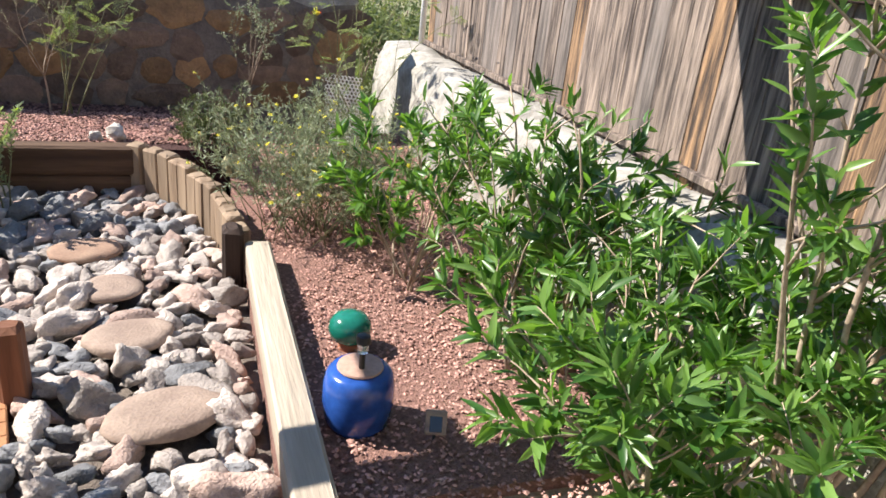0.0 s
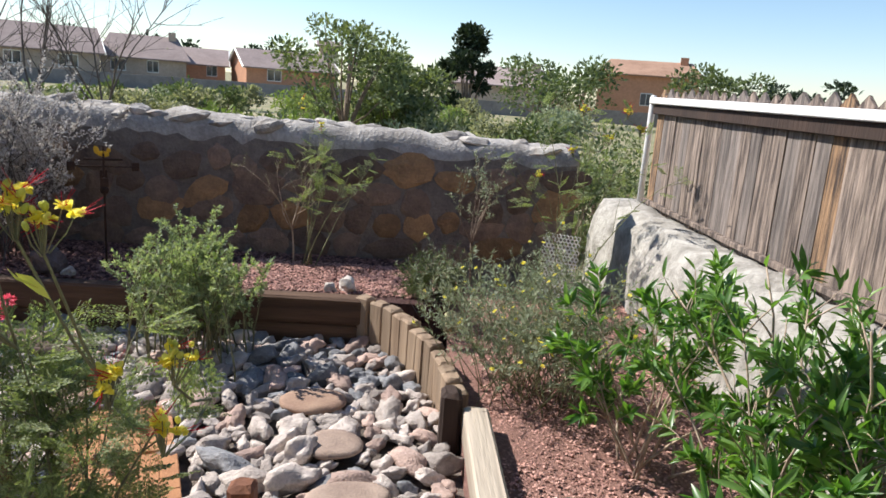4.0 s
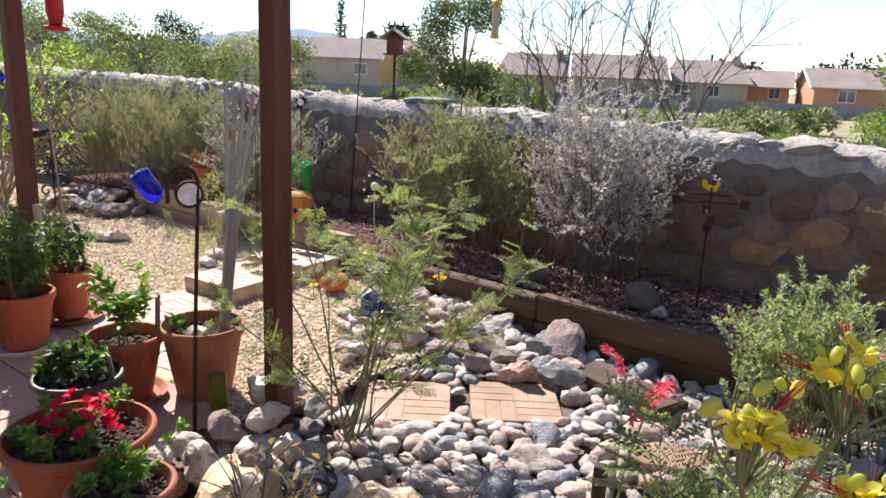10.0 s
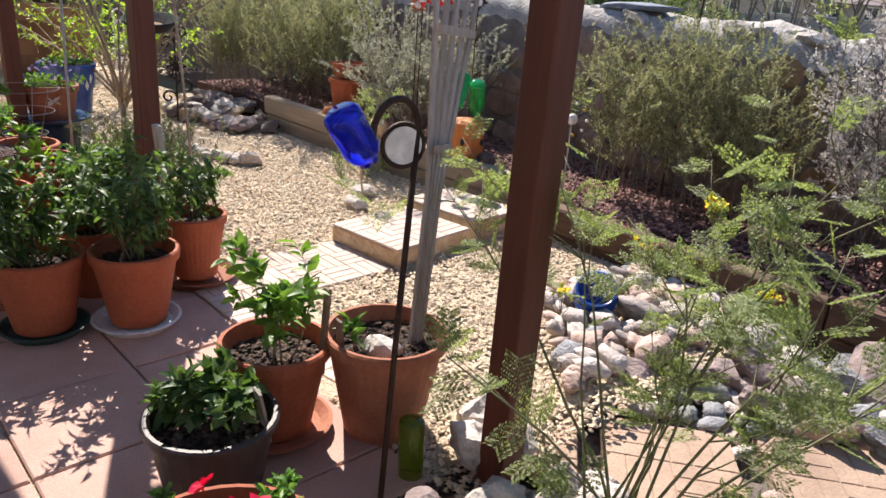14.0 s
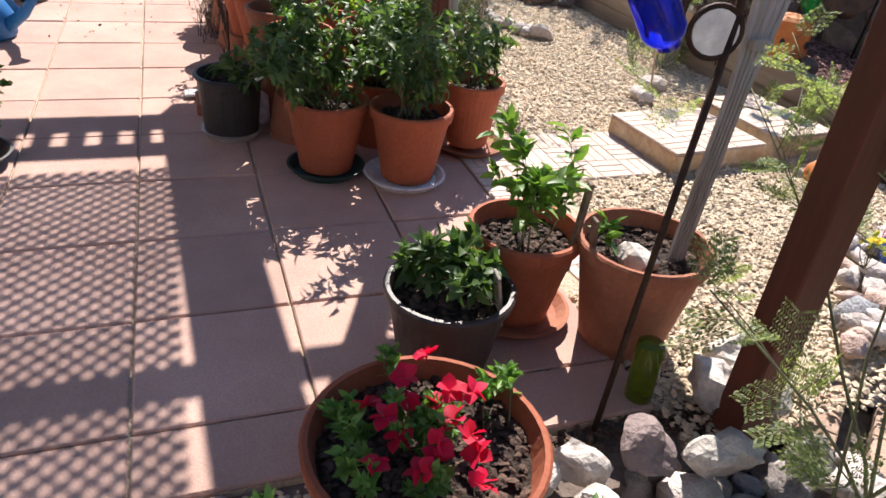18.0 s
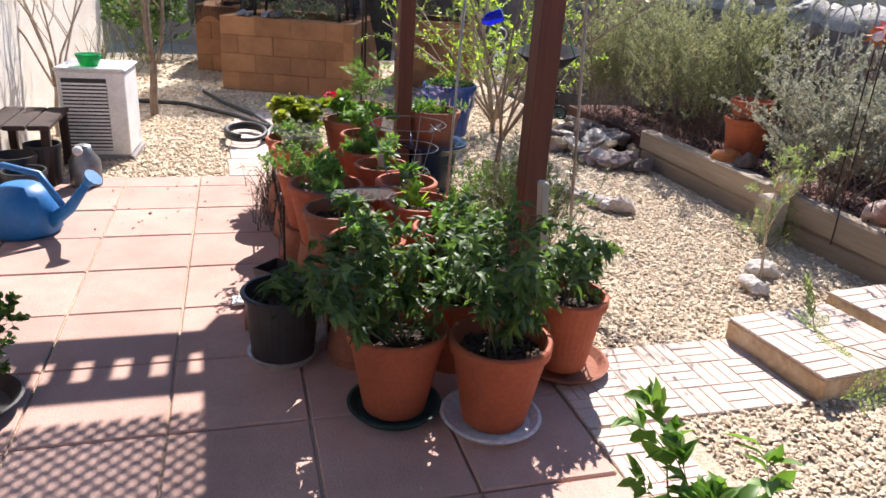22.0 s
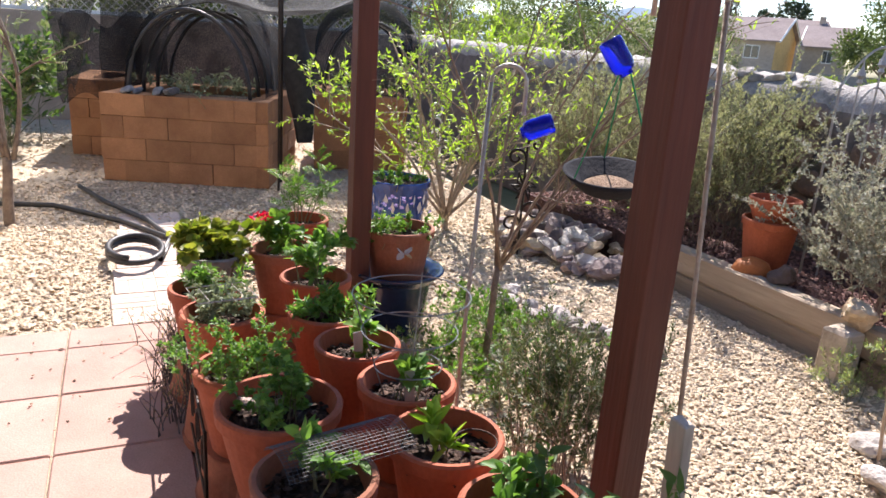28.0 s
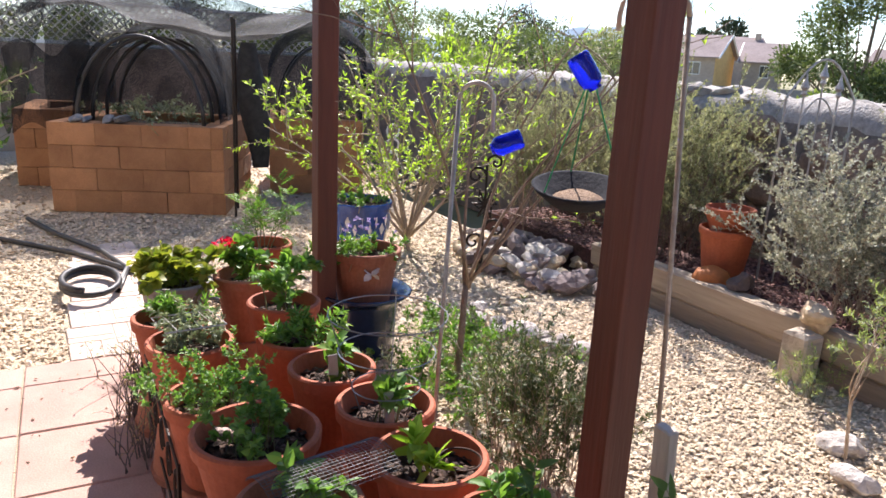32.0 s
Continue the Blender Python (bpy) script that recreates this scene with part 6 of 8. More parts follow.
part("globe", B().stone((0, 0, 0.5), (0.036, 0.036, 0.036), 1, 2, 0), m_whiteglaze, sg, smooth=True)
for k in range(9):
    a = k * 0.698
    part("bead", B().stone((0.075 * math.cos(a), 0.05 * math.cos(a), 0.5 + 0.1 * math.sin(a)), (0.011, 0.011, 0.011), 1, 1, 0), m_yellow if k % 3 == 1 else m_whiteglaze, sg, smooth=True)
    part("spoke", B().tube([(0, 0, 0.5), (0.075 * math.cos(a), 0.05 * math.cos(a), 0.5 + 0.1 * math.sin(a))], 0.002, 0.002, 3), m_blackmetal, sg)
part("stake", B().tube([(0, 0, -0.02), (0, 0, 0.46)], 0.006), m_greymetal, sg)
fin = thing("garden_trellis", "pale iron fence panel with arched top and spear finials", "trellis", (-6.96, 3.70, 0.1), rz=1.08)
W, H = 0.42, 1.25
for s in (-1, 1):
    part("upright", B().tube([(s * W / 2, 0, -0.1), (s * W / 2, 0, H)], 0.008), m_greymetal, fin)
part("arch", B().tube([(-W / 2 + W * i / 14, 0, H + 0.24 * math.sin(math.pi * i / 14)) for i in range(15)], 0.008), m_greymetal, fin)
part("inner_arch", B().tube([(-W / 4 + W / 2 * i / 12, 0, H - 0.12 + 0.13 * math.sin(math.pi * i / 12)) for i in range(13)], 0.006), m_greymetal, fin)
for k in (-1, 0, 1):
    part("bar", B().tube([(k * W / 4, 0, -0.1), (k * W / 4, 0, H + (0.05 if k else 0.12))], 0.006), m_greymetal, fin)
    z = H + (0.05 if k else 0.12)
    part("finial", B().lathe([(0.002, z - 0.04), (0.02, z - 0.02), (0.012, z + 0.0), (0.028, z + 0.02), (0.012, z + 0.06), (0, z + 0.12)], 8, (k * W / 4, 0, 0)), m_greymetal, fin)
hx = thing("perforated_panel", "pale perforated plastic panel leaning by the wall", "panel", (1.32, 3.62, 0.02), rz=-0.5)
b = B()
for i in range(9):
    for j in range(20):
        x, z = -0.12 + 0.03 * (i + 0.5 * (j % 2)), 0.027 * j
        for q in range(6):
            a0, a1 = q * 1.0472 + 0.52, (q + 1) * 1.0472 + 0.52
            b.add([(x + 0.018 * math.cos(a0), 0, z + 0.018 * math.sin(a0)), (x + 0.018 * math.cos(a1), 0, z + 0.018 * math.sin(a1)), (x + 0.012 * math.cos(a1), 0, z + 0.012 * math.sin(a1)), (x + 0.012 * math.cos(a0), 0, z + 0.012 * math.sin(a0)), (x + 0.018 * math.cos(a0), 0.01, z + 0.018 * math.sin(a0)), (x + 0.018 * math.cos(a1), 0.01, z + 0.018 * math.sin(a1)), (x + 0.012 * math.cos(a1), 0.01, z + 0.012 * math.sin(a1)), (x + 0.012 * math.cos(a0), 0.01, z + 0.012 * math.sin(a0))], [(0, 1, 2, 3), (7, 6, 5, 4), (3, 2, 6, 7), (1, 0, 4, 5)])
part("mesh_sheet", b, m_whiteglaze, hx)
# wire things in the pot group
cage = thing("tomato_cage", "grey wire tomato cage over a pepper pot", "plant cage", (-5.80, 0.34, 0.50))
for z, r in ((0.05, 0.10), (0.16, 0.14), (0.27, 0.17)):
    part("hoop", B().tube([(r * math.cos(a * 0.2618), r * math.sin(a * 0.2618), z) for a in range(25)], 0.0022, n=4), m_wire, cage)
for k in range(3):
    a = k * 2.09 + 0.5
    part("upright", B().tube([(0.07 * math.cos(a), 0.07 * math.sin(a), -0.04), (0.172 * math.cos(a), 0.172 * math.sin(a), 0.28)], 0.0022, n=4), m_wire, cage)
bas = thing("wire_basket", "black wire basket stand bent against a tomato pot", "plant cage", (-5.02, 0.80, 0.1))
for k in range(7):
    a = -0.6 + k * 0.35
    part("rib", B().tube([(0.13 * math.cos(a), 0.13 * math.sin(a), 0.0), (0.16 * math.cos(a), 0.16 * math.sin(a), 0.16), (0.10 * math.cos(a), 0.10 * math.sin(a), 0.36)], 0.003, n=4), m_blackmetal, bas)
for z, r in ((0.05, 0.14), (0.16, 0.16), (0.27, 0.13)):
    part("band", B().tube([(r * math.cos(-0.6 + a * 0.15), r * math.sin(-0.6 + a * 0.15), z) for a in range(15)], 0.003, n=4), m_blackmetal, bas)
part("knob", B().stone((0.16, 0.06, 0.1), (0.022, 0.022, 0.022), 1, 2, 0), m_blackplastic, bas, smooth=True)
roll = thing("wire_mesh_roll", "curved piece of galvanised hardware cloth over a pot", "wire mesh", (-5.45, 0.04, 0.55), rz=1.75)
b = B()
cells = 26
for i in range(cells + 1):
    u = -0.16 + 0.32 * i / cells
    b.tube([(u, 0.09 * math.cos(0.5 + 2.1 * j / 8), 0.07 * math.sin(0.5 + 2.1 * j / 8) - 0.05) for j in range(9)], 0.0007, n=3)
for j in range(20):
    a = 0.5 + 2.1 * j / 19
    b.tube([(-0.16, 0.09 * math.cos(a), 0.07 * math.sin(a) - 0.05), (0.16, 0.09 * math.cos(a), 0.07 * math.sin(a) - 0.05)], 0.0007, n=3)
part("mesh", b, M("dull grey wire", (0.14, 0.14, 0.14), None, 0.6, 20, 0.0, 100, metal=0.5), roll, kind="stuff")
rk = thing("wire_rack", "small white wire rack laid over a herb pot", "wire rack", (-6.50, -0.10, 0.55), rz=0.1)
for k in range(6):
    part("bar", B().tube([(-0.11, -0.1 + 0.04 * k, 0), (0.11, -0.1 + 0.04 * k, 0.02)], 0.002, n=4), m_greymetal, rk)
for s in (-0.11, 0.11):
    part("edge", B().tube([(s, -0.1, 0.01 + s * 0.09), (s, 0.1, 0.01 + s * 0.09)], 0.003, n=4), m_greymetal, rk)
mr = thing("plant_rack", "low black wrought iron plant rack beside the pots", "plant rack", (-6.45, -0.22, 0.0))
for x in (-0.5, 0.5):
    part("leg", B().tube([(x, 0, 0), (x, 0, 0.34)], 0.006), m_blackmetal, mr)
for z in (0.1, 0.33):
    part("rail", B().tube([(-0.5, 0, z), (0.5, 0, z)], 0.005), m_blackmetal, mr)
for k in range(6):
    x = -0.42 + 0.17 * k
    part("scroll", B().tube([(x + 0.06 * (1 - i / 22) * math.cos(i * 0.4), 0, 0.21 + 0.09 * (1 - i / 22) * math.sin(i * 0.4)) for i in range(20)], 0.004, n=4), m_blackmetal, mr)
solo("plant_tray", B().lathe([(0.02, 0), (0.095, 0), (0.115, 0.09), (0.107, 0.09), (0.088, 0.05), (0, 0.05)], 4), m_blackplastic, "small square black seedling tray", "tray", at=(-5.80, -0.26, 0.0))
solo("brick", B().box(-5.55, -0.42, 0.0, -5.35, -0.325, 0.055, 0.006), m_terra_old, "loose terracotta brick on the pavers", "brick").rotation_euler = (0, 0, 0)
solo("plant_card", B().box(-5.66, -0.47, 0.0, -5.57, -0.35, 0.012, 0.002, tilt=(0.06, -0.05)), m_whiteglaze, "white plastic card lying on the pavers by the brick", "card", at=(0, 0, 0.012))
solo("white_jug", B().lathe([(0.02, 0), (0.075, 0), (0.08, 0.02), (0.075, 0.12), (0.03, 0.16), (0.03, 0.18), (0, 0.18)], 20), m_whiteglaze, "white plastic jug between the pots", "jug", True, at=(-5.28, -0.17, 0.0))
# house side
ac = thing("air_conditioner", "white outdoor air conditioning unit on a pad", "air conditioner", (-8.36, -1.37, 0.0), rz=-0.06)
ac.scale = (0.75, 1.0, 0.94)
part("pad", B().box(-0.32, -0.24, -0.03, 0.31, 0.24, 0.03, 0.01), m_greytile, ac)
part("body", B().box(-0.30, -0.22, 0.032, 0.30, 0.22, 0.66, 0.012), m_white, ac)
part("top", B().box(-0.315, -0.235, 0.662, 0.315, 0.235, 0.685, 0.01), m_white, ac)
# black plate puts the shade behind the slats onto the solid front
part("grille_recess", B().box(0.301, -0.19, 0.07, 0.306, 0.10, 0.61), m_blackplastic, ac)
for k in range(19):
    part("slat", B().box(0.307, -0.19, 0.078 + 0.027 * k, 0.32, 0.10, 0.092 + 0.027 * k, 0.002), m_white, ac)
solo("glass_bowl", B().lathe([(0.03, 0), (0.06, 0), (0.09, 0.08), (0.085, 0.08), (0.055, 0.012), (0, 0.012)], 24), m_greenglass, "green glass bowl on the air conditioner", "bowl", True, at=(-8.26, -1.4, 0.645))
can = thing("watering_can", "blue plastic watering can on the pavers", "watering can", (-6.66, -1.52, 0.0), rz=1.15)
can.scale = (1.08, 1.08, 1.05)
part("body", B().lathe([(0.03, 0), (0.15, 0), (0.165, 0.02), (0.16, 0.13), (0.13, 0.21), (0.08, 0.245), (0.06, 0.25), (0, 0.251)], 34), m_blueplastic, can, smooth=True)
part("spout", B().tube([(0.13, 0, 0.06), (0.25, 0, 0.15), (0.36, 0, 0.29)], 0.04, 0.018, 10), m_blueplastic, can, smooth=True)
part("rose", B().tube([(0.355, 0, 0.285), (0.395, 0, 0.325)], 0.022, 0.045, 12), m_blueplastic, can)
part("handle", B().tube([(-0.15, 0, 0.07), (-0.25, 0, 0.16), (-0.23, 0, 0.28), (-0.07, 0, 0.335), (0.11, 0, 0.31), (0.22, 0, 0.15)], 0.017, 0.017, 8), m_blueplastic, can, smooth=True)
for k, (x, y, r, h) in enumerate(((-7.35, -1.72, 0.13, 0.24), (-7.15, -1.62, 0.12, 0.2), (-7.55, -1.6, 0.11, 0.26))):
    solo("nursery_pot", B().lathe([(0.02, 0), (r * 0.78, 0), (r * 0.95, h - 0.03), (r, h - 0.03), (r, h), (r - 0.01, h), (r * 0.7, 0.03), (0, 0.03)], 24), m_blackplastic, "empty black nursery pot by the house wall", "pot", group="nursery pots by the wall", at=(x, y, 0))
bench = thing("bench", "low dark weathered bench against the house wall", "bench", (-7.75, -1.72, 0.0))
for k in range(3):
    part("board", B().box(-0.3, -0.2 + 0.135 * k, 0.36, 0.3, -0.075 + 0.135 * k, 0.39, 0.004), m_stumpdark, bench)
for x in (-0.26, 0.26):
    for y in (-0.16, 0.16):
        part("leg", B().box(x - 0.025, y - 0.025, 0.0, x + 0.025, y + 0.025, 0.359, 0.004), m_stumpdark, bench)
jug = thing("watering_jug", "grey metal watering jug with a white knob", "watering can", (-7.5, -1.36, 0.0))
part("body", B().lathe([(0.02, 0), (0.09, 0), (0.095, 0.02), (0.095, 0.16), (0.05, 0.23), (0.045, 0.26), (0, 0.26)], 24), m_wire, jug, smooth=True)
part("knob", B().stone((0.07, -0.02, 0.24), (0.032, 0.032, 0.032), 1, 2, 0), m_whiteglaze, jug, smooth=True)
hs = B()
pts = [(-7.6 - 0.0, 0.75, 0.02), (-8.2, 0.35, 0.02), (-8.9, 0.0, 0.02), (-9.6, -0.4, 0.02), (-10.2, -0.9, 0.02), (-10.4, -1.6, 0.02)]
hs.tube(pts, 0.02, 0.02, 8)
solo("garden_hose", hs, m_blackplastic, "dark garden hose lying across the gravel", "hose", True)
hs = B()
pts = [(-10.9, -0.75, 0.02), (-10.3, -0.55, 0.02), (-9.6, -0.25, 0.03), (-9.1, -0.12, 0.03)] + [(-8.75 + 0.28 * math.cos(a * 0.35), -0.35 + 0.16 * math.sin(a * 0.35), 0.028 + 0.0018 * a) for a in range(3, 36)]
hs.tube(pts, 0.019, 0.019, 8)
solo("garden_hose", hs, m_blackplastic, "coil of dark garden hose on the brick path", "hose", True)

# ---------- raised planters with netting ----------
random.seed(21)
BLOCK = B().box(-0.1992, -0.1, 0.0, 0.1992, 0.1, 0.1988, 0.005, 0.002).mesh("block", m_block)
HALF = B().box(-0.0992, -0.1, 0.0, 0.0992, 0.1, 0.1988, 0.005, 0.002).mesh("block", m_block)


def planter(label, corners, courses=4):
    t = thing("raised_planter", label, "planter", (corners[0][0], corners[0][1], 0))
    n = len(corners)
    for k in range(n):
        a, b_ = Vector((*corners[k], 0)), Vector((*corners[(k + 1) % n], 0))
        d = (b_ - a).normalized()
        nrm = Vector((-d.y, d.x, 0)) * 0.1
        L = (b_ - a).length
        for c in range(courses):
            s = 0.0 if (c + k) % 2 else 0.2
            pos = s
            if s:
                pieces = [(0.1, HALF)]
            else:
                pieces = []
            while pos + 0.4 <= L - 0.0:
                pieces.append((pos + 0.2, BLOCK))
                pos += 0.4
            if L - pos > 0.12:
                pieces.append((pos + 0.1, HALF))
            for q, me in pieces:
                ob = new("block", me)
                ob.parent = t
                ob.location = a + d * q + nrm + Vector((random.uniform(-0.004, 0.004), random.uniform(-0.004, 0.004), 0.2 * c)) - Vector((corners[0][0], corners[0][1], 0))
                ob.rotation_euler = (0, 0, math.atan2(d.y, d.x) + random.uniform(-0.01, 0.01))
    b = B()
    m = Vector((sum(c[0] for c in corners) / n, sum(c[1] for c in corners) / n, 0))
    b.add([Vector((*c, 0)).lerp(m, 0.16) + Vector((-corners[0][0], -corners[0][1], 0.2 * courses - 0.08)) for c in corners], [tuple(range(n))])
    part("soil", b, m_soil, t)
    return t


CA = [(-11.26, -0.56), (-10.70, 0.84), (-12.1, 1.40), (-12.66, 0.0)]
CB = [(-11.72, 1.52), (-11.48, 2.49), (-12.76, 2.81), (-13.0, 1.84)]
CC = [(-12.68, -0.88), (-12.5, -0.35), (-13.8, 0.1), (-14.1, -0.7)]
for c, lab in ((CA, "raised planter of tan concrete blocks with hoops"), (CB, "raised planter of tan concrete blocks behind the post"), (CC, "raised planter of tan blocks at the yard's end")):
    planter(lab, c)
for k, (f, s) in enumerate(((0.16, 0.07), (0.22, 0.05), (0.34, 0.06), (0.42, 0.075))):
    p = Vector((*CA[0], 0)).lerp(Vector((*CA[1], 0)), f)
    rock("rock", p.x - 0.08, p.y + 0.02, 0.80 + s * 0.5, s, s * 1.5, s * 0.6, m_cobble_dark, "smooth grey cobble on the planter's edge", 200 + k, 0.25, 1.2, 0, "cobbles on the planter", 2)
d1 = (Vector((*CA[1], 0)) - Vector((*CA[0], 0))).normalized()
d2 = (Vector((*CA[3], 0)) - Vector((*CA[0], 0))).normalized()
o = Vector((*CA[0], 0.78))
hoops = thing("hoop_frame", "black plastic hoops over the raised planter", "hoops", (0, 0, 0))
for k in range(4):
    base = o + d1 * 0.22 + d2 * (0.12 + 0.38 * k)
    pts = [base + d1 * (0.55 - 0.55 * math.cos(math.pi * i / 16)) + Vector((0, 0, 0.78 * math.sin(math.pi * i / 16))) for i in range(17)]
    part("hoop", B().tube(pts, 0.018, 0.018, 8), m_blackplastic, hoops, smooth=True)
o2 = Vector((*CB[0], 0.78))
e1 = (Vector((*CB[1], 0)) - Vector((*CB[0], 0))).normalized()
e2 = (Vector((*CB[3], 0)) - Vector((*CB[0], 0))).normalized()
for k in range(3):
    base = o2 + e1 * 0.1 + e2 * (0.15 + 0.4 * k)
    pts = [base + e1 * (0.5 - 0.5 * math.cos(math.pi * i / 16)) + Vector((0, 0, 0.8 * math.sin(math.pi * i / 16))) for i in range(17)]
    part("hoop", B().tube(pts, 0.016, 0.016, 8), m_white if k == 1 else m_blackplastic, hoops, smooth=True)
m_net = bpy.data.materials.new("black shade net")
m_net.use_nodes = True
nn, nl = m_net.node_tree.nodes, m_net.node_tree.links
tr = nn.new("ShaderNodeBsdfTransparent")
mx = nn.new("ShaderNodeMixShader")
nz = nn.new("ShaderNodeTexNoise")
nz.inputs["Scale"].default_value = 2.2
gp_ = nn.new("ShaderNodeNewGeometry")
nl.new(gp_.outputs["Position"], nz.inputs["Vector"])
mr_ = nn.new("ShaderNodeMapRange")
mr_.inputs["From Min"].default_value, mr_.inputs["From Max"].default_value = 0.3, 0.7
mr_.inputs["To Min"].default_value, mr_.inputs["To Max"].default_value = 0.1, 0.4
wz = nn.new("ShaderNodeTexNoise")
wz.inputs["Scale"].default_value = 130
nl.new(gp_.outputs["Position"], wz.inputs["Vector"])
wr = nn.new("ShaderNodeMapRange")
wr.inputs["From Min"].default_value, wr.inputs["From Max"].default_value = 0.42, 0.66
wr.inputs["To Min"].default_value, wr.inputs["To Max"].default_value = 0.5, 2.2
nl.new(wz.outputs["Fac"], wr.inputs["Value"])
wm = nn.new("ShaderNodeMath")
wm.operation = "MULTIPLY"
wm.use_clamp = True
nl.new(mr_.outputs[0], wm.inputs[0])
nl.new(wr.outputs[0], wm.inputs[1])
nl.new(nz.outputs["Fac"], mr_.inputs["Value"])
nl.new(wm.outputs[0], mx.inputs[0])
nn["Principled BSDF"].inputs["Base Color"].default_value = (0.015, 0.015, 0.016, 1)
nn["Principled BSDF"].inputs["Roughness"].default_value = 0.9
nl.new(nn["Principled BSDF"].outputs[0], mx.inputs[1])
nl.new(tr.outputs[0], mx.inputs[2])
nl.new(mx.outputs[0], nn["Material Output"].inputs[0])


def net(label, f, nu=36, nv=16):
    b = B()
    for j in range(nv + 1):
        for i in range(nu + 1):
            p = f(i / nu, j / nv)
            q = Vector(p) * 2.3
            b.v.append((p[0] + 0.05 * noise.noise(q), p[1] + 0.05 * noise.noise(q + Vector((7, 0, 0))), p[2] + 0.07 * noise.noise(q + Vector((0, 9, 0)))))
    for j in range(nv):
        for i in range(nu):
            k = j * (nu + 1) + i
            b.f.append((k, k + 1, k + nu + 2, k + nu + 1))
    return solo("shade_net", b, m_net, label, "net", True)


net("black shade net draped over the planter hoops", lambda u, v: (o + d1 * (0.77 - 0.66 * math.cos(math.pi * u)) + d2 * (0.30 + 1.25 * v) + Vector((0, 0, 0.86 * math.sin(math.pi * u) ** 0.8 + 0.12 * v))))
net("black shade net stretched high behind the hoops", lambda u, v: (o + d1 * (-0.55 + 3.3 * u) + d2 * 1.45 + Vector((0, 0, -0.1 + (1.35 + 0.12 * math.sin(6 * u)) * v))), 48, 20)
net("black shade net canopy sagging over the hoops", lambda u, v: (o + d1 * (-0.5 + 2.9 * u) + d2 * (0.25 + 1.2 * v) + Vector((0, 0, 0.92 + 0.3 * v + 0.13 * math.sin(7 * u) - 0.12 * math.sin(math.pi * v)))), 48, 16)
net("black shade net hanging at the planter's side", lambda u, v: (o + d1 * (-0.28 + 0.25 * u) + d2 * (0.0 + 1.2 * u) + Vector((0, 0, 0.65 - 0.75 * v + 0.08 * math.sin(9 * u)))), 24, 10)
net("black shade net hanging in front of the hoops' end", lambda u, v: (o + d1 * (-0.42 + 0.5 * u * (1 - 0.6 * v)) + d2 * (0.12 - 0.1 * u) + Vector((0, 0, 0.98 - 1.0 * v - 0.1 * math.sin(6 * u)))), 20, 18)
net("black shade net pulled over the second planter", lambda u, v: (o2 + e1 * (0.6 - 0.62 * math.cos(math.pi * u)) + e2 * (0.35 + 0.9 * v) + Vector((0, 0, 0.3 + 0.62 * math.sin(math.pi * u) ** 0.8 + 0.1 * math.sin(5 * v)))))
b = B()
for i in range(9):
    for a in range(10):
        f = i / 8
        g = 6.283 * a / 10
        r = 0.06 + 0.07 * math.sin(math.pi * f) + 0.03 * math.sin(3 * g + 4 * f)
        b.v.append((-10.85 - 0.1 * f + r * math.cos(g) * 0.5, 1.12 + 0.1 * f + r * math.sin(g), 1.55 - 1.15 * f))
for i in range(8):
    for a in range(10):
        b.f.append((i * 10 + a, i * 10 + (a + 1) % 10, i * 10 + 10 + (a + 1) % 10, i * 10 + 10 + a))
m_netdense = M("gathered black net", (0.03, 0.03, 0.03), (0.012, 0.012, 0.012), 0.8, 15, 0.5)
solo("shade_net", b, m_netdense, "gathered end of black shade net hanging down", "net", True)
for x, y in ((-11.0, 1.02), (-10.62, 0.92)):
    solo("stake", B().tube([(x, y, 0), (x + 0.03, y, 1.75)], 0.012), m_blackmetal, "dark stake holding the netting", "stake", group="netting stakes")
for c, lab in ((CA, "seedlings in the netted planter"), (CB, "seedlings in the second planter")):
    m = Vector((sum(q[0] for q in c) / 4, sum(q[1] for q in c) / 4, 0.72))
    shrub("planter_seedlings", lab, tuple(m), 0.25, 0.9, 40, m_greentwig, l_greygreen, 0.05, 0.02, 8, 2, 0.4, 0.3, 0.2, 0.003, False, 0.35)
wp = thing("white_lattice_edge", "white scalloped edging leaning on the planter", "edging", (-11.2, 2.72, 0))
for k in range(5):
    part("loop", B().tube([(0.0, 0.07 * math.cos(a * 0.3142), 0.12 + 0.15 * k + 0.07 * math.sin(a * 0.3142)) for a in range(21)], 0.012), m_white, wp)

# ---------- small trees of the yard ----------
def tree(label, base, trunk_h, height, r0, nb, spread, leaf, ll, lw, per, wood, name="tree", side=6, big=True, lean=(0, 0), depth=2, side_len=0.35, up=0.1, kids=None, tip=0.6):
    t = thing(name, label, "tree", base)
    tr_pts = curve_pts((0, 0, -0.05), (lean[0], lean[1], 1), trunk_h + 0.05, 6, 0.12, 0.0, 0.04)
    part("trunk", B().tube(tr_pts, r0, r0 * 0.75, 9), wood, t, smooth=True)
    b, sh = stems_and_tips(tuple(tr_pts[-1] - Vector((0, 0, 0.02))), fan(nb, spread, lean), height - trunk_h, r0 * 0.5, 7, 0.4, up, side, side_len, r0 * 0.5, 0.2, depth)
    part("branchwork", b, wood, t, smooth=True, kind="stuff")
    if leaf:
        P, D = along(sh, per, 0.8, tip)
        part("crown", leaf_mesh("crown", P, D, ll * rng.uniform(0.6, 1.2, len(P)), lw * rng.uniform(0.7, 1.2, len(P)), leaf, 0.15, big, 0.1), leaf, t, kind="stuff")
    return t, sh


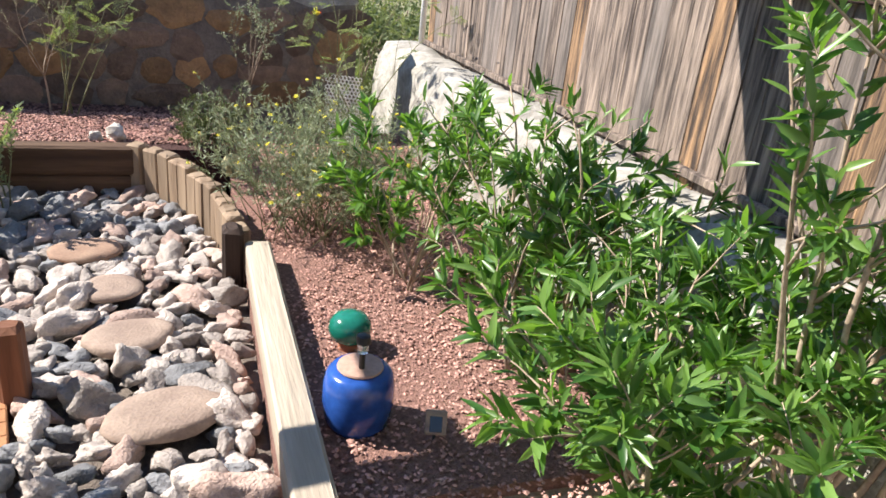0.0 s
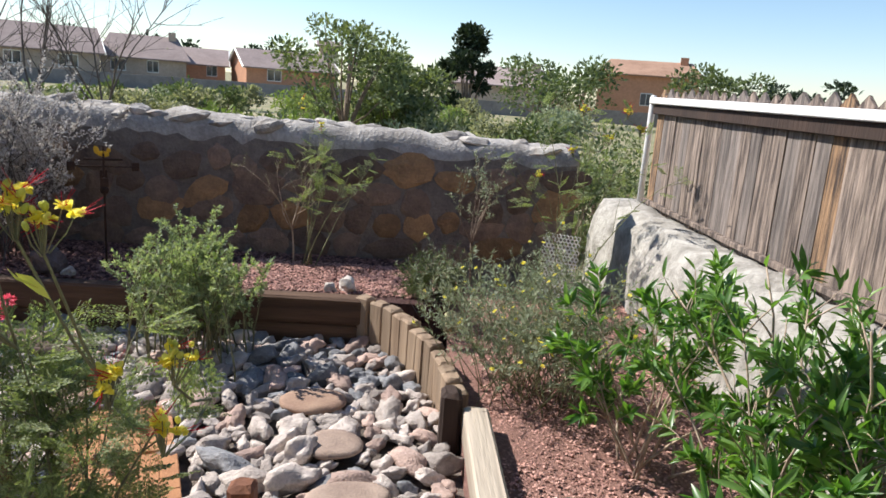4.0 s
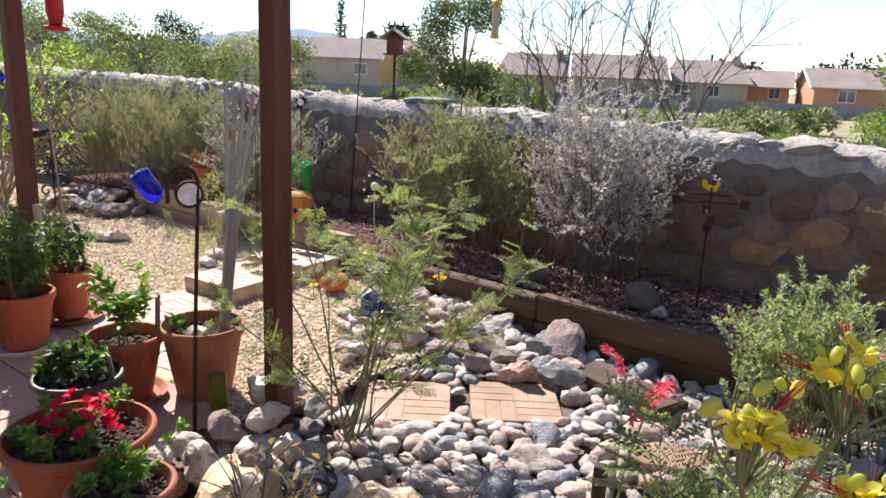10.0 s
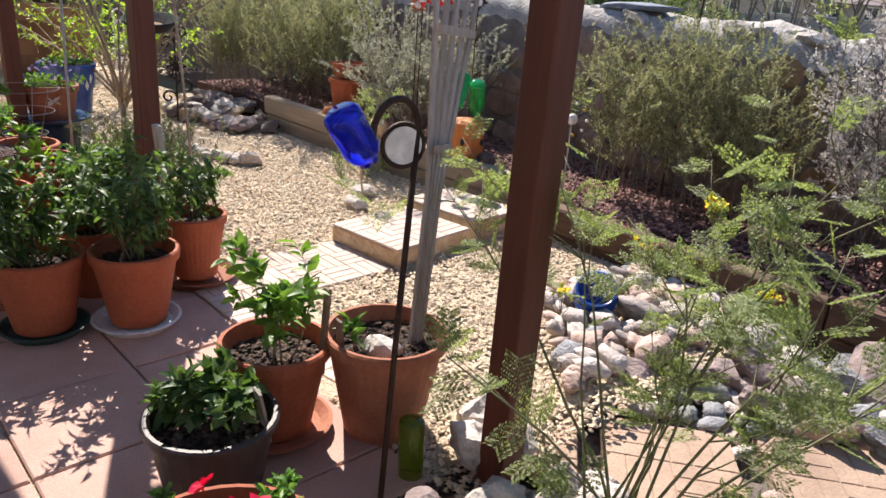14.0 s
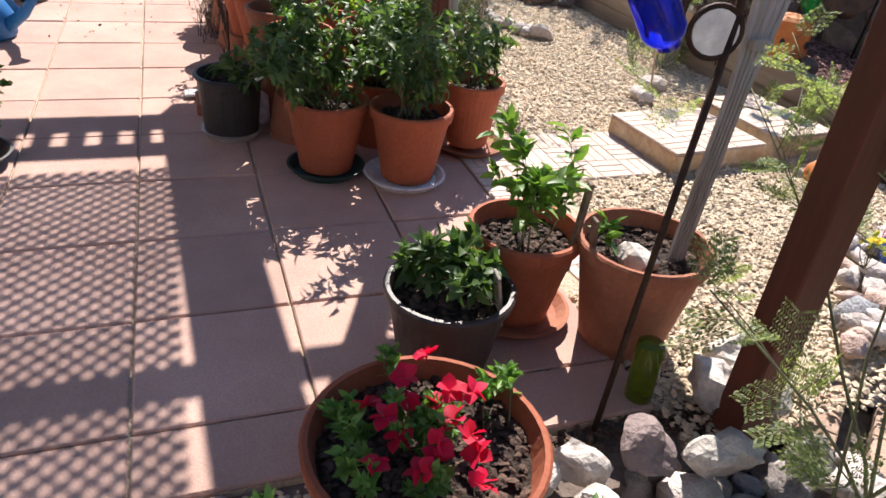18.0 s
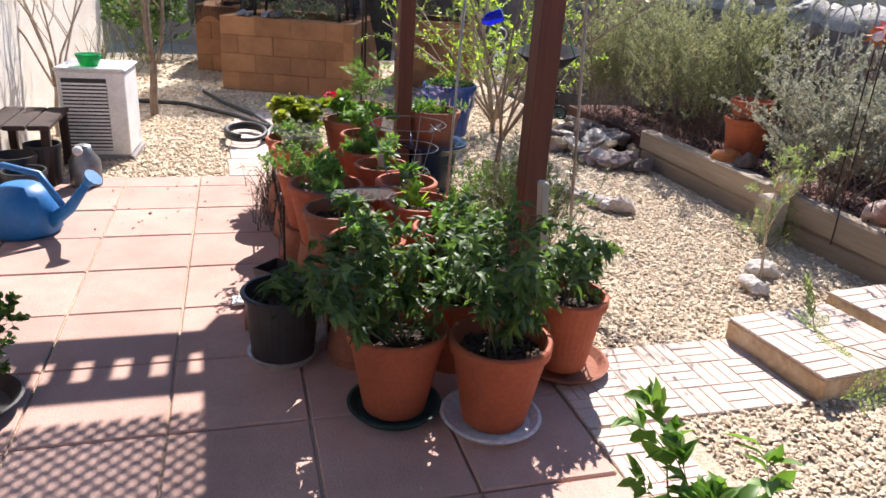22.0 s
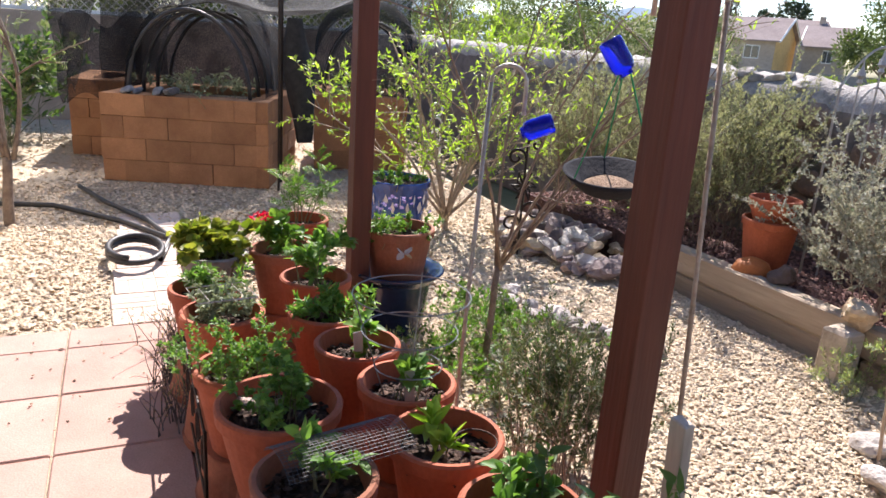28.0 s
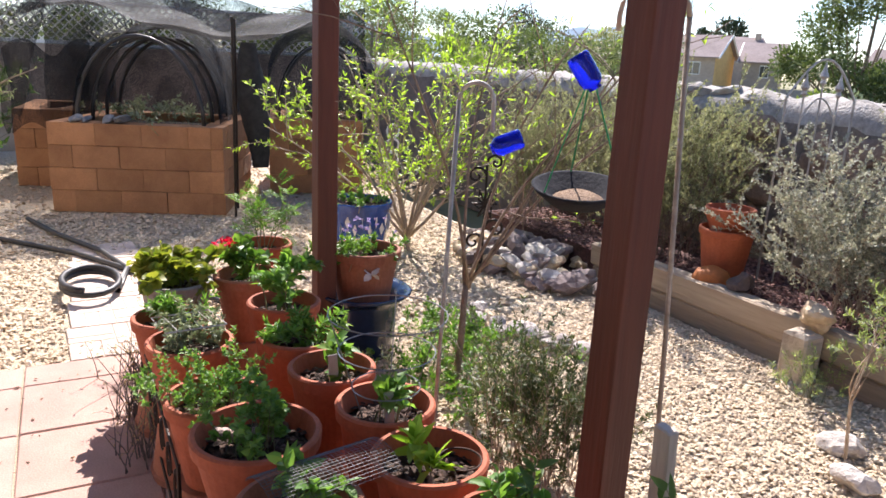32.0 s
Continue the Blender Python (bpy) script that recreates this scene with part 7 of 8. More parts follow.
random.seed(5)
tree("small tree with fresh yellow-green leaves among cobbles", (-6.76, 1.11, -0.02), 0.5, 2.0, 0.019, 6, 0.45, l_fresh, 0.042, 0.011, 2, m_bark, side=6, lean=(0.08, 0.16))
tree("multi-stemmed shrub with yellow-green leaves behind the pots", (-9.1, 1.95, -0.02), 0.12, 1.75, 0.03, 12, 0.65, l_fresh, 0.05, 0.016, 13, m_twig, side=8)
tree("slender young tree with pale bark on the gravel", (-9.75, -1.15, -0.02), 0.5, 2.3, 0.04, 4, 0.4, l_feather, 0.04, 0.008, 18, m_bark, side=8)
tree("bare climbing vine with pale stems by the house wall", (-8.9, -1.8, -0.02), 0.4, 2.3, 0.02, 6, 0.45, l_dry, 0.03, 0.012, 1, m_twig, side=5)
tree("thin bare sapling on the mulch by the wall", (-0.69, 3.75, 0.15), 0.3, 0.95, 0.008, 5, 0.5, l_olive, 0.014, 0.006, 5, m_twig, side=4)
tree("thin blue-green sapling on the mulch by the wall", (0.66, 3.55, 0.12), 0.35, 1.0, 0.010, 6, 0.6, l_greygreen, 0.022, 0.009, 9, m_bark, side=5)
tree("spindly green sapling between white rocks", (-5.55, 2.25, -0.02), 0.3, 0.75, 0.008, 4, 0.6, l_feather, 0.03, 0.006, 18, m_twig, side=4)
shrub("feathery_plant", "green feathery tuft at the foot of the timber", (-6.0, 2.62, -0.02), 0.25, 0.9, 16, m_greentwig, l_feather, 0.03, 0.005, 16, 2, 0.4, 0.3, 0.1, 0.002, False, 0.03)
shrub("ground_plants", "low green and brown plants round the little tree", (-6.85, 1.25, -0.02), 0.22, 1.1, 40, m_greentwig, l_herb, 0.028, 0.012, 8, 2, 0.4, 0.4, 0.1, 0.002, False, 0.22)
shrub("palm_shrub", "dark green shrub at the end of the house", (-13.6, -1.6, 0.0), 1.3, 0.8, 30, m_greentwig, l_tomato, 0.12, 0.04, 14, 4, 0.3, 0.3, 0.1, 0.006, True, 0.15)
shrub("grass_clump", "pale spiky grass clump by the house wall", (-10.9, -1.75, 0.0), 0.9, 0.8, 46, m_greentwig, l_olive, 0.05, 0.006, 5, 0, 0.4, 0.3, -0.3, 0.005, False, 0.06)
paradise("tall feathery shrub with yellow flowers at the wall's corner", (1.45, 3.66, 0.02), 1.35, 0.35, 7, 3, [(1.1, 3.6, 1.0, 12), (1.35, 3.65, 1.2, 12), (1.42, 3.75, 1.5, 16), (1.75, 3.75, 1.5, 22), (1.85, 3.72, 1.38, 18), (1.62, 3.7, 1.3, 12)], 8)
paradise("tall feathery shrub with an orange flower at the yard's end", (-13.1, -1.55, 0.0), 1.5, 0.3, 6, 7, [(-12.6, -0.95, 2.05, 10), (-12.7, -1.1, 1.9, 8)], 15)
paradise("feathery shrub with orange flowers against the wall", (-0.55, 3.62, 0.15), 1.05, 0.45, 6, 3, [(-0.62, 3.6, 1.38, 5), (-0.5, 3.65, 1.25, 4)], 9)
random.seed(31)
ry = thing("red_yucca_flowers", "coral red flower spike arching over the cobbles", "plant", (-1.35, 0.95, -0.08))
for k in range(2):
    pts = [Vector(p) for p in (((0, 0, 0), (0.1, -0.15, 0.5), (0.22, -0.3, 0.85), (0.31, -0.45, 0.93), (0.34, -0.62, 0.97), (0.36, -0.8, 0.99)) if k == 0 else ((0, 0, 0), (-0.05, 0.15, 0.35), (-0.12, 0.3, 0.55), (-0.2, 0.42, 0.6), (-0.3, 0.5, 0.6)))]
    part("stalk", B().tube(pts, 0.004, 0.002), m_greentwig, ry)
    P, D = along([pts[2:]], 110, 0.9, 1.0)
    part("blossom", leaf_mesh("blossom", P, D, 0.026, 0.011, l_coral, 0.2), l_coral, ry, kind="stuff")
P = np.zeros((30, 3))
a = rng.uniform(0, 6.28, 30)
part("leaves", leaf_mesh("leaves", P, np.stack([np.cos(a), np.sin(a), rng.uniform(0.6, 1.6, 30)], 1), 0.28, 0.012, l_greygreen, 0.2, True, 0.2), l_greygreen, ry, kind="stuff")

# ---------- beyond the wall ----------
random.seed(41)
EYE = Vector((-0.3, -1.2, 0))


def polar(az, dist):
    a = radians(az)
    return EYE.x - dist * math.sin(a), EYE.y + dist * math.cos(a)


def far_tree(az, dist, h, r, leaf, label, n=1100, size=None, trunk=0.3, squash=1.0, cone=False, name="tree"):
    x, y = polar(az, dist)
    t = thing(name, label, "tree", (x, y, -0.32))
    th = h * trunk
    part("trunk", B().tube([(0, 0, -0.1), (0.03 * h, 0, th), (0.05 * h, 0.02 * h, h * 0.75)], 0.03 * h, 0.008 * h, 7), m_bark, t, smooth=True)
    lim = B()
    cl = []
    k_ = 16 if not cone else 22
    for k in range(k_):
        a = k * 2.4
        if cone:
            z = th + (h - th) * (k + 0.5) / k_
            rr = r * (1.05 - (k + 0.5) / k_) * random.uniform(0.5, 1.0)
            c = Vector((rr * math.cos(a), rr * math.sin(a), z))
            cr = 0.16 * (h - th) * (1.1 - k / k_) + 0.1 * r
        else:
            u = random.uniform(-0.75, 1)
            q = math.sqrt(max(0, 1 - u * u)) * random.uniform(0.5, 0.95)
            c = Vector((r * q * math.cos(a), r * q * math.sin(a), th + (h - th) * (0.45 + 0.42 * u) * squash))
            cr = r * random.uniform(0.28, 0.45)
        lim.tube([(0.03 * h, 0, th * random.uniform(0.7, 1.2)), c * 0.55 + Vector((0, 0, th * 0.35)), c], 0.010 * h, 0.003 * h, 4)
        cl.append((c, cr))
    part("branchwork", lim, m_bark, t, kind="stuff")
    P, D = [], []
    for c, cr in cl:
        m = max(10, n // k_)
        v = rng.normal(size=(m, 3))
        v /= np.linalg.norm(v, axis=1, keepdims=True)
        rr = cr * rng.uniform(0.35, 1.05, (m, 1))
        P.append(np.array(c) + v * rr * np.array([1, 1, 0.75]))
        D.append(v + rng.normal(size=(m, 3)) * 0.6 + np.array([0, 0, 0.3]))
    P, D = np.concatenate(P), np.concatenate(D)
    s = size or h * 0.05
    part("crown", leaf_mesh("crown", P, D, s * rng.uniform(0.5, 1.3, len(P)), s * 0.55, leaf, 0.2), leaf, t, kind="stuff")
    return t


FT = [(57, 18, 2.5, 1.3, l_greytree), (61.5, 21, 3.1, 1.5, l_fartree), (66, 17, 2.3, 1.2, l_farlight), (70, 23, 3.5, 1.6, l_greytree), (54, 24, 3.0, 1.3, l_olive), (74.5, 18, 2.5, 1.3, l_farlight), (79, 22, 3.3, 1.6, l_fartree),
      (51, 30, 3.1, 1.5, l_greytree), (59, 33, 4.0, 1.7, l_farpine), (68, 36, 4.6, 2.0, l_fartree), (64, 40, 4.4, 1.9, l_greytree), (84, 26, 3.6, 1.8, l_fartree), (90, 22, 3.0, 1.7, l_greytree), (97, 24, 3.6, 2.0, l_farlight), (104, 20, 3.2, 1.8, l_fartree), (112, 22, 3.4, 2.0, l_fartree)]
for az, dist, h, r, lf in FT:
    far_tree(az, dist, h, r, lf, "leafy grey-green tree beyond the garden wall", 6500, 0.06 + dist * 0.001)
far_tree(38.0, 33, 5.6, 2.6, l_fartree, "tall leafy green tree beyond the wall", 14000, 0.16, 0.08)
far_tree(46.9, 100, 11.0, 0.8, l_farpine, "slim dark cypress behind the far houses", 900, 0.4, 0.1, 1.0, True)
far_tree(42.7, 135, 11.6, 3.2, l_farpine, "dark rounded tree behind the far houses", 1200, 0.7, 0.3)
far_tree(44.6, 120, 8.6, 1.9, l_farpine, "dark rounded tree behind the far houses", 900, 0.5, 0.3)
far_tree(33.5, 15, 1.9, 1.1, l_fartree, "dark green shrubby tree beyond the wall", 1500, 0.12, 0.12)
far_tree(4.0, 15.5, 3.5, 1.35, l_greytree, "open leafy grey-green tree beyond the wall", 3000, 0.12, 0.2)
far_tree(0.0, 17, 2.6, 1.3, l_greytree, "broad green tree beyond the wall", 4500, 0.16, 0.15)
far_tree(-5.0, 34, 5.0, 1.25, l_farpine, "dark upright pine beyond the wall", 4200, 0.26, 0.05)
far_tree(-10.5, 42, 3.9, 2.8, l_fartree, "rounded green tree on the far slope", 1500, 0.3, 0.15)
far_tree(-13.3, 50, 4.7, 3.0, l_fartree, "rounded green tree on the far slope", 1500, 0.35, 0.15)
far_tree(-22.5, 55, 4.6, 2.6, l_fartree, "rounded green tree on the far slope", 1500, 0.35, 0.15)
far_tree(-26.5, 70, 4.4, 2.2, l_farpine, "dark tree on the far slope", 900, 0.4, 0.15)
random.seed(43)
for k in range(46):
    az = -34 + 130 * k / 45 + random.uniform(-1.2, 1.2)
    dist = random.uniform(105, 165)
    h = dist * math.tan(radians(random.uniform(1.6, 3.1))) + 1.0
    far_tree(az, dist, h, h * random.uniform(0.35, 0.6), random.choice((l_fartree, l_farpine, l_farpine)), "distant dark green tree behind the houses", 420, 0.9, 0.2)
for k in range(100):
    az = -14 + 98 * k / 99 + random.uniform(-0.8, 0.8)
    dist = random.uniform(9, 40)
    x, y = polar(az, dist)
    if y < 5.2:
        continue
    h = random.uniform(0.8, 1.15) + dist * 0.006
    far_tree(az, dist, h, h * random.uniform(0.6, 0.95), random.choice((l_olive, l_farlight, l_fartree, l_greygreen)), "low green scrub bush beyond the wall", 900, 0.09 + dist * 0.003, 0.1, name="scrub_bush")
random.seed(47)
for az, dist, h in ((29, 10.5, 3.0), (25.5, 11.5, 3.1), (21.5, 10.8, 2.9), (31.5, 12, 2.8)):
    x, y = polar(az, dist)
    tree("bare mesquite tree with thin twisting branches", (x, y, -0.32), 1.1, h + 0.3, 0.035, 5, 0.6, l_olive, 0.03, 0.008, 2, m_darktwig, side=8, big=False, side_len=0.45)
for x, y, h, r in ((1.75, 5.5, 1.25, 0.6), (2.3, 6.6, 1.35, 0.8), (1.5, 7.4, 1.3, 0.8), (2.9, 8.2, 1.5, 1.0)):
    d_ = math.hypot(x - EYE.x, y - EYE.y)
    far_tree(-math.degrees(math.atan2(x - EYE.x, y - EYE.y)), d_, h, r, l_greytree, "grey-green bush behind the wall's gap", 2600, 0.07, 0.1, name="scrub_bush")
# agave spikes seen over the wall's top
for az, dist in ((2.5, 7.6), (-3.0, 7.8)):
    x, y = polar(az, dist)
    ag = thing("agave", "pale grey-green agave behind the wall", "agave", (x, y, 0.65))
    part("trunk", B().lathe([(0.02, -0.95), (0.12, -0.95), (0.1, 0.0), (0, 0.0)], 10), m_bark, ag)
    a = np.arange(18) * 2.4
    el = np.linspace(0.3, 1.3, 18)
    part("leaves", leaf_mesh("leaves", np.zeros((18, 3)), np.stack([np.cos(a) * np.cos(el), np.sin(a) * np.cos(el), np.sin(el)], 1), 0.55, 0.09, l_greygreen, 0.25, True, 0.1), l_greygreen, ag, kind="stuff")

# pale mountains on the horizon, haze put into their colour and a faint glow
m_hill = M("mountains in painted blue haze", (0.42, 0.5, 0.6), (0.36, 0.44, 0.55), 1.0, 0.004, 0.0, 0.02)
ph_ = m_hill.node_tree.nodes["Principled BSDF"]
# emission stands in for haze, as the ridge shows its unlit side
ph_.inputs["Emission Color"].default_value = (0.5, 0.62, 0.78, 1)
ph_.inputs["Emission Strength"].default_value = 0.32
b = B()
for k in range(91):
    az = 42 + 0.4 * k
    x, y = polar(az, 2400)
    h = 70 + 60 * (0.5 + noise.noise(Vector((az * 0.09, 0, 4)))) + 22 * noise.noise(Vector((az * 0.5, 3, 0)))
    b.v += [(x, y, -20), (x, y, h * min(1, k / 12, (90 - k) / 12) + 5)]
for k in range(90):
    b.f.append((2 * k, 2 * k + 2, 2 * k + 3, 2 * k + 1))
solo("backdrop_mountains", b, m_hill, "mountain ridge on the horizon with blue haze painted in", "mountains", kind="structure")

m_roof = M("pinkish grey shingle roof", (0.32, 0.255, 0.235), (0.25, 0.195, 0.18), 0.95, 0.6, 0.3, 6)
m_roofred = M("tan tile roof", (0.42, 0.26, 0.18), (0.3, 0.18, 0.12), 0.95, 0.6, 0.3, 6)
m_peach = M("peach stucco", (0.56, 0.29, 0.175), (0.48, 0.24, 0.145), 0.95, 0.4, 0.2, 4)
m_yellowst = M("yellow stucco with sunlight in its colour", (0.66, 0.43, 0.17), (0.56, 0.36, 0.14), 0.95, 0.4, 0.2, 4)
m_tanst = M("tan stucco", (0.45, 0.36, 0.29), (0.36, 0.29, 0.23), 0.95, 0.4, 0.2, 4)


def house(label, az, dist, w, d, eave, ridge, wall, roof, turn=0.0, gable=0, wins=((-0.2, 0.5), (0.25, 0.5)), z0=0.0, ends=False, endwall=None):
    """A plain single-storey house; gable 0: ridge along its front, 1: its gable faces the garden."""
    x, y = polar(az, dist)
    t = thing("house", label, "house", (x, y, z0), rz=radians(az + turn))
    part("wall", B().box(-w / 2, 0, -0.5, w / 2, d, eave), wall, t)
    o_ = 0.45
    if gable:
        b = B().add([(-w / 2, 0.0, eave), (w / 2, 0.0, eave), (0, 0.0, ridge - 0.12), (-w / 2, d, eave), (w / 2, d, eave), (0, d, ridge - 0.12)], [(0, 1, 2), (5, 4, 3)])
        part("gable", b, wall, t, kind="stuff")
        for s in (-1, 1):
            part("roof", B().add([(s * (w / 2 + o_), -o_, eave - 0.18), (0, -o_, ridge), (0, d + o_, ridge), (s * (w / 2 + o_), d + o_, eave - 0.18), (s * (w / 2 + o_), -o_, eave - 0.3), (0, -o_, ridge - 0.12), (0, d + o_, ridge - 0.12), (s * (w / 2 + o_), d + o_, eave - 0.3)], [(0, 1, 2, 3), (7, 6, 5, 4), (0, 4, 5, 1), (1, 5, 6, 2), (2, 6, 7, 3), (3, 7, 4, 0)]), roof, t)
    elif ends:
        for xx in (-w / 2, w / 2):
            part("gable", B().add([(xx, 0, eave), (xx, d, eave), (xx, d / 2, ridge - 0.12), (xx * 0.99, 0, eave), (xx * 0.99, d, eave), (xx * 0.99, d / 2, ridge - 0.12)], [(0, 1, 2), (5, 4, 3)]), endwall or wall, t, kind="stuff")
        # sunlight on this end is put into a yellower stucco than the front's
        if endwall:
            part("end_wall", B().box(w / 2 + 0.004, 0.0, -0.5, w / 2 + 0.05, d, eave), endwall, t, "yellow end wall, sunlight put into its colour")
        for sy in (-1, 1):
            ya = d / 2 + sy * (d / 2 + o_)
            za = eave - 0.2
            part("roof", B().add([(-w / 2 - o_, ya, za), (w / 2 + o_, ya, za), (w / 2 + o_, d / 2, ridge), (-w / 2 - o_, d / 2, ridge), (-w / 2 - o_, ya, za - 0.14), (w / 2 + o_, ya, za - 0.14), (w / 2 + o_, d / 2, ridge - 0.14), (-w / 2 - o_, d / 2, ridge - 0.14)], [(0, 1, 2, 3), (7, 6, 5, 4), (0, 4, 5, 1), (1, 5, 6, 2), (3, 2, 6, 7), (0, 3, 7, 4)]), roof, t)
            for xx in (-w / 2 - o_ - 0.03, w / 2 + o_ + 0.03):
                part("trim", B().tube([(xx, ya, za - 0.1), (xx, d / 2, ridge - 0.1)], 0.12, 0.12, 4), m_white, t, "white roof trim")
    else:
        for y0, y1 in ((-o_, d / 2), (d + o_, d / 2)):
            part("roof", B().add([(-w / 2 - o_, y0, eave - 0.12), (w / 2 + o_, y0, eave - 0.12), (w / 2 + o_ - 1.2, y1, ridge), (-w / 2 - o_ + 1.2, y1, ridge), (-w / 2 - o_, y0, eave - 0.26), (w / 2 + o_, y0, eave - 0.26), (w / 2 + o_ - 1.2, y1, ridge - 0.14), (-w / 2 - o_ + 1.2, y1, ridge - 0.14)], [(0, 1, 2, 3), (7, 6, 5, 4), (0, 4, 5, 1), (1, 5, 6, 2), (3, 2, 6, 7), (0, 3, 7, 4)]), roof, t)
        for s in (-1, 1):
            part("roof_hip", B().add([(s * (w / 2 + o_), -o_, eave - 0.12), (s * (w / 2 + o_), d + o_, eave - 0.12), (s * (w / 2 + o_ - 1.2), d / 2, ridge), (s * (w / 2 + o_ - 0.1), d / 2, eave - 0.3)], [(0, 1, 2), (0, 2, 3), (1, 3, 2), (0, 3, 1)]), roof, t)
    for u, wd in wins:
        wnd = part("window", B().box(u * w - wd * 1.5, -0.04, 0.7, u * w + wd * 1.5, -0.002, 2.0), m_white, t)
        for s in (-0.72, 0.72):
            part("pane", B().box(u * w + s * wd - 0.64 * wd, -0.06, 0.8, u * w + s * wd + 0.64 * wd, -0.041, 1.9), m_pane, wnd)
    if not gable and not ends:
        part("chimney", B().box(w * 0.3, d * 0.4, eave, w * 0.3 + 0.8, d * 0.4 + 0.8, ridge + 0.5), wall, t)
    return t


house("peach stucco house with a grey-brown roof and a lit gable end", 8.9, 86, 10.4, 7.5, 2.35, 4.2, m_peach, m_roof, 17, 0, ((-0.2, 0.55),), ends=True)
house("tan stucco tower wing beside the peach house", 6.2, 92, 2.2, 2.2, 5.6, 6.0, m_tanst, m_roof, 5, 0, (), ends=True)
house("low orange-brown wing with a tiled roof", 15.4, 90, 5.0, 7, 2.2, 3.9, m_peach, m_roof, 0, 0, ((0.2, 0.4),), ends=True)
house("long brown house with a pinkish grey shingle roof", 19.4, 86, 8.6, 10, 2.3, 4.75, m_tanst, m_roof, 0, 0, ((-0.3, 0.5), (0.1, 0.4)))
house("brown house with a pinkish grey shingle roof", 25.6, 82, 9.6, 10, 2.5, 4.9, m_tanst, m_roof, 4, 0, ((-0.3, 0.5), (0.2, 0.6)), ends=True)
house("tan house with a low grey roof behind a wall", 32.0, 88, 8.5, 9, 2.4, 4.9, m_tanst, m_roof, 0, 0, ((-0.2, 0.5),))
house("tan house with a yellow gable end and a grey roof", 46.9, 84, 9.0, 7, 2.7, 4.8, m_tanst, m_roof, -20, 0, ((0.26, 0.5),), 0.75, ends=True, endwall=m_yellowst)
house("small tan house with a grey roof beside the yellow gable", 40.9, 87, 3.6, 7, 2.5, 4.4, m_tanst, m_roof, -6, 0, ((0.1, 0.3),), 0.7, ends=True)
house("tan house with a low brown roof among the trees", 52.0, 96, 9, 9, 3.0, 5.0, m_tanst, m_roof, 0, 0, ())
house("far house with a brown roof among trees", 42.4, 118, 9.5, 10, 4.8, 7.2, m_tanst, m_roof, 0, 0, ())
house("tan house with a brown roof half hidden by trees", -7.5, 70, 9, 9, 2.2, 3.9, m_tanst, m_roof, 0, 0, ())
house("orange-roofed house on the far slope", -18.3, 78, 10, 8, 3.9, 5.4, m_peach, m_roofred, 0, 0, ((0, 0.4),), 0.4)
house("long low house with a grey roof", 57, 110, 22, 10, 2.6, 4.6, m_tanst, m_roof, 0, 0, ())
m_cmu = M("grey block wall", (0.27, 0.26, 0.26), (0.2, 0.19, 0.19), 0.95, 0.7, 0.2, 5)
b = B()
prev = None
for k in range(37):
    az = -24 + 3 * k
    x, y = polar(az, 62 if az > 2 else 58)
    if prev:
        dx, dy = x - prev[0], y - prev[1]
        L = math.hypot(dx, dy)
        nx_, ny_ = -dy / L * 0.1, dx / L * 0.1
        b.add([(prev[0] - nx_, prev[1] - ny_, -0.4), (x - nx_, y - ny_, -0.4), (x + nx_, y + ny_, -0.4), (prev[0] + nx_, prev[1] + ny_, -0.4), (prev[0] - nx_, prev[1] - ny_, 0.72), (x - nx_, y - ny_, 0.72), (x + nx_, y + ny_, 0.72), (prev[0] + nx_, prev[1] + ny_, 0.72)], [(4, 5, 6, 7), (0, 1, 5, 4), (2, 3, 7, 6), (1, 2, 6, 5), (3, 0, 4, 7)])
    prev = (x, y)
solo("wall_field", b, m_cmu, "long grey block wall in front of the far houses", "wall", kind="structure")

# ---------- pieces of the ground and walls ----------
random.seed(61)
pav = thing("pavers", "square red concrete pavers of the patio, dusty in the joints", "pavers", (0, 0, 0), kind="structure")
xs_ = [PX - 0.228] + [PX + PV * k for k in range(10)] + [-3.10]
ys_ = [PY + PV * c for c in range(-3, 4)]
cache = {}
for i in range(len(xs_) - 1):
    for j in range(len(ys_) - 1):
        w, d = xs_[i + 1] - xs_[i], ys_[j + 1] - ys_[j]
        key = (round(w, 3), round(d, 3))
        if key not in cache:
            cache[key] = B().box(-w / 2 + 0.004, -d / 2 + 0.004, -0.05, w / 2 - 0.004, d / 2 - 0.004, 0.0, 0.005).mesh("paver", m_paver)
        ob = new("paver", cache[key])
        ob.parent = pav
        ob.location = ((xs_[i] + xs_[i + 1]) / 2, (ys_[j] + ys_[j + 1]) / 2, random.uniform(-0.002, 0.002))
        ob.rotation_euler = (random.uniform(-0.003, 0.003), random.uniform(-0.003, 0.003), 0)
gt = thing("grey_tiles", "brown brick-scored concrete tiles beside the red pavers", "tiles", (0, 0, 0), kind="structure")
gb_ = B().box(-0.222, -0.222, -0.04, 0.222, 0.222, -0.012, 0.004)
for j in range(6):
    for x0, x1 in (((-0.222, 0.0), (0.0, 0.222)) if j % 2 else ((-0.222, -0.111), (-0.111, 0.111), (0.111, 0.222))):
        gb_.box(x0 + 0.003, -0.222 + 0.074 * j + 0.003, -0.012, x1 - 0.003, -0.222 + 0.074 * (j + 1) - 0.003, -0.004, 0.003)
gm = gb_.mesh("tile", m_scored)
for i in range(3):
    for j in range(4):
        ob = new("tile", gm)
        ob.parent = gt
        ob.location = (-2.872 + 0.457 * i, -0.69 - 0.457 * j, random.uniform(-0.004, 0.002))


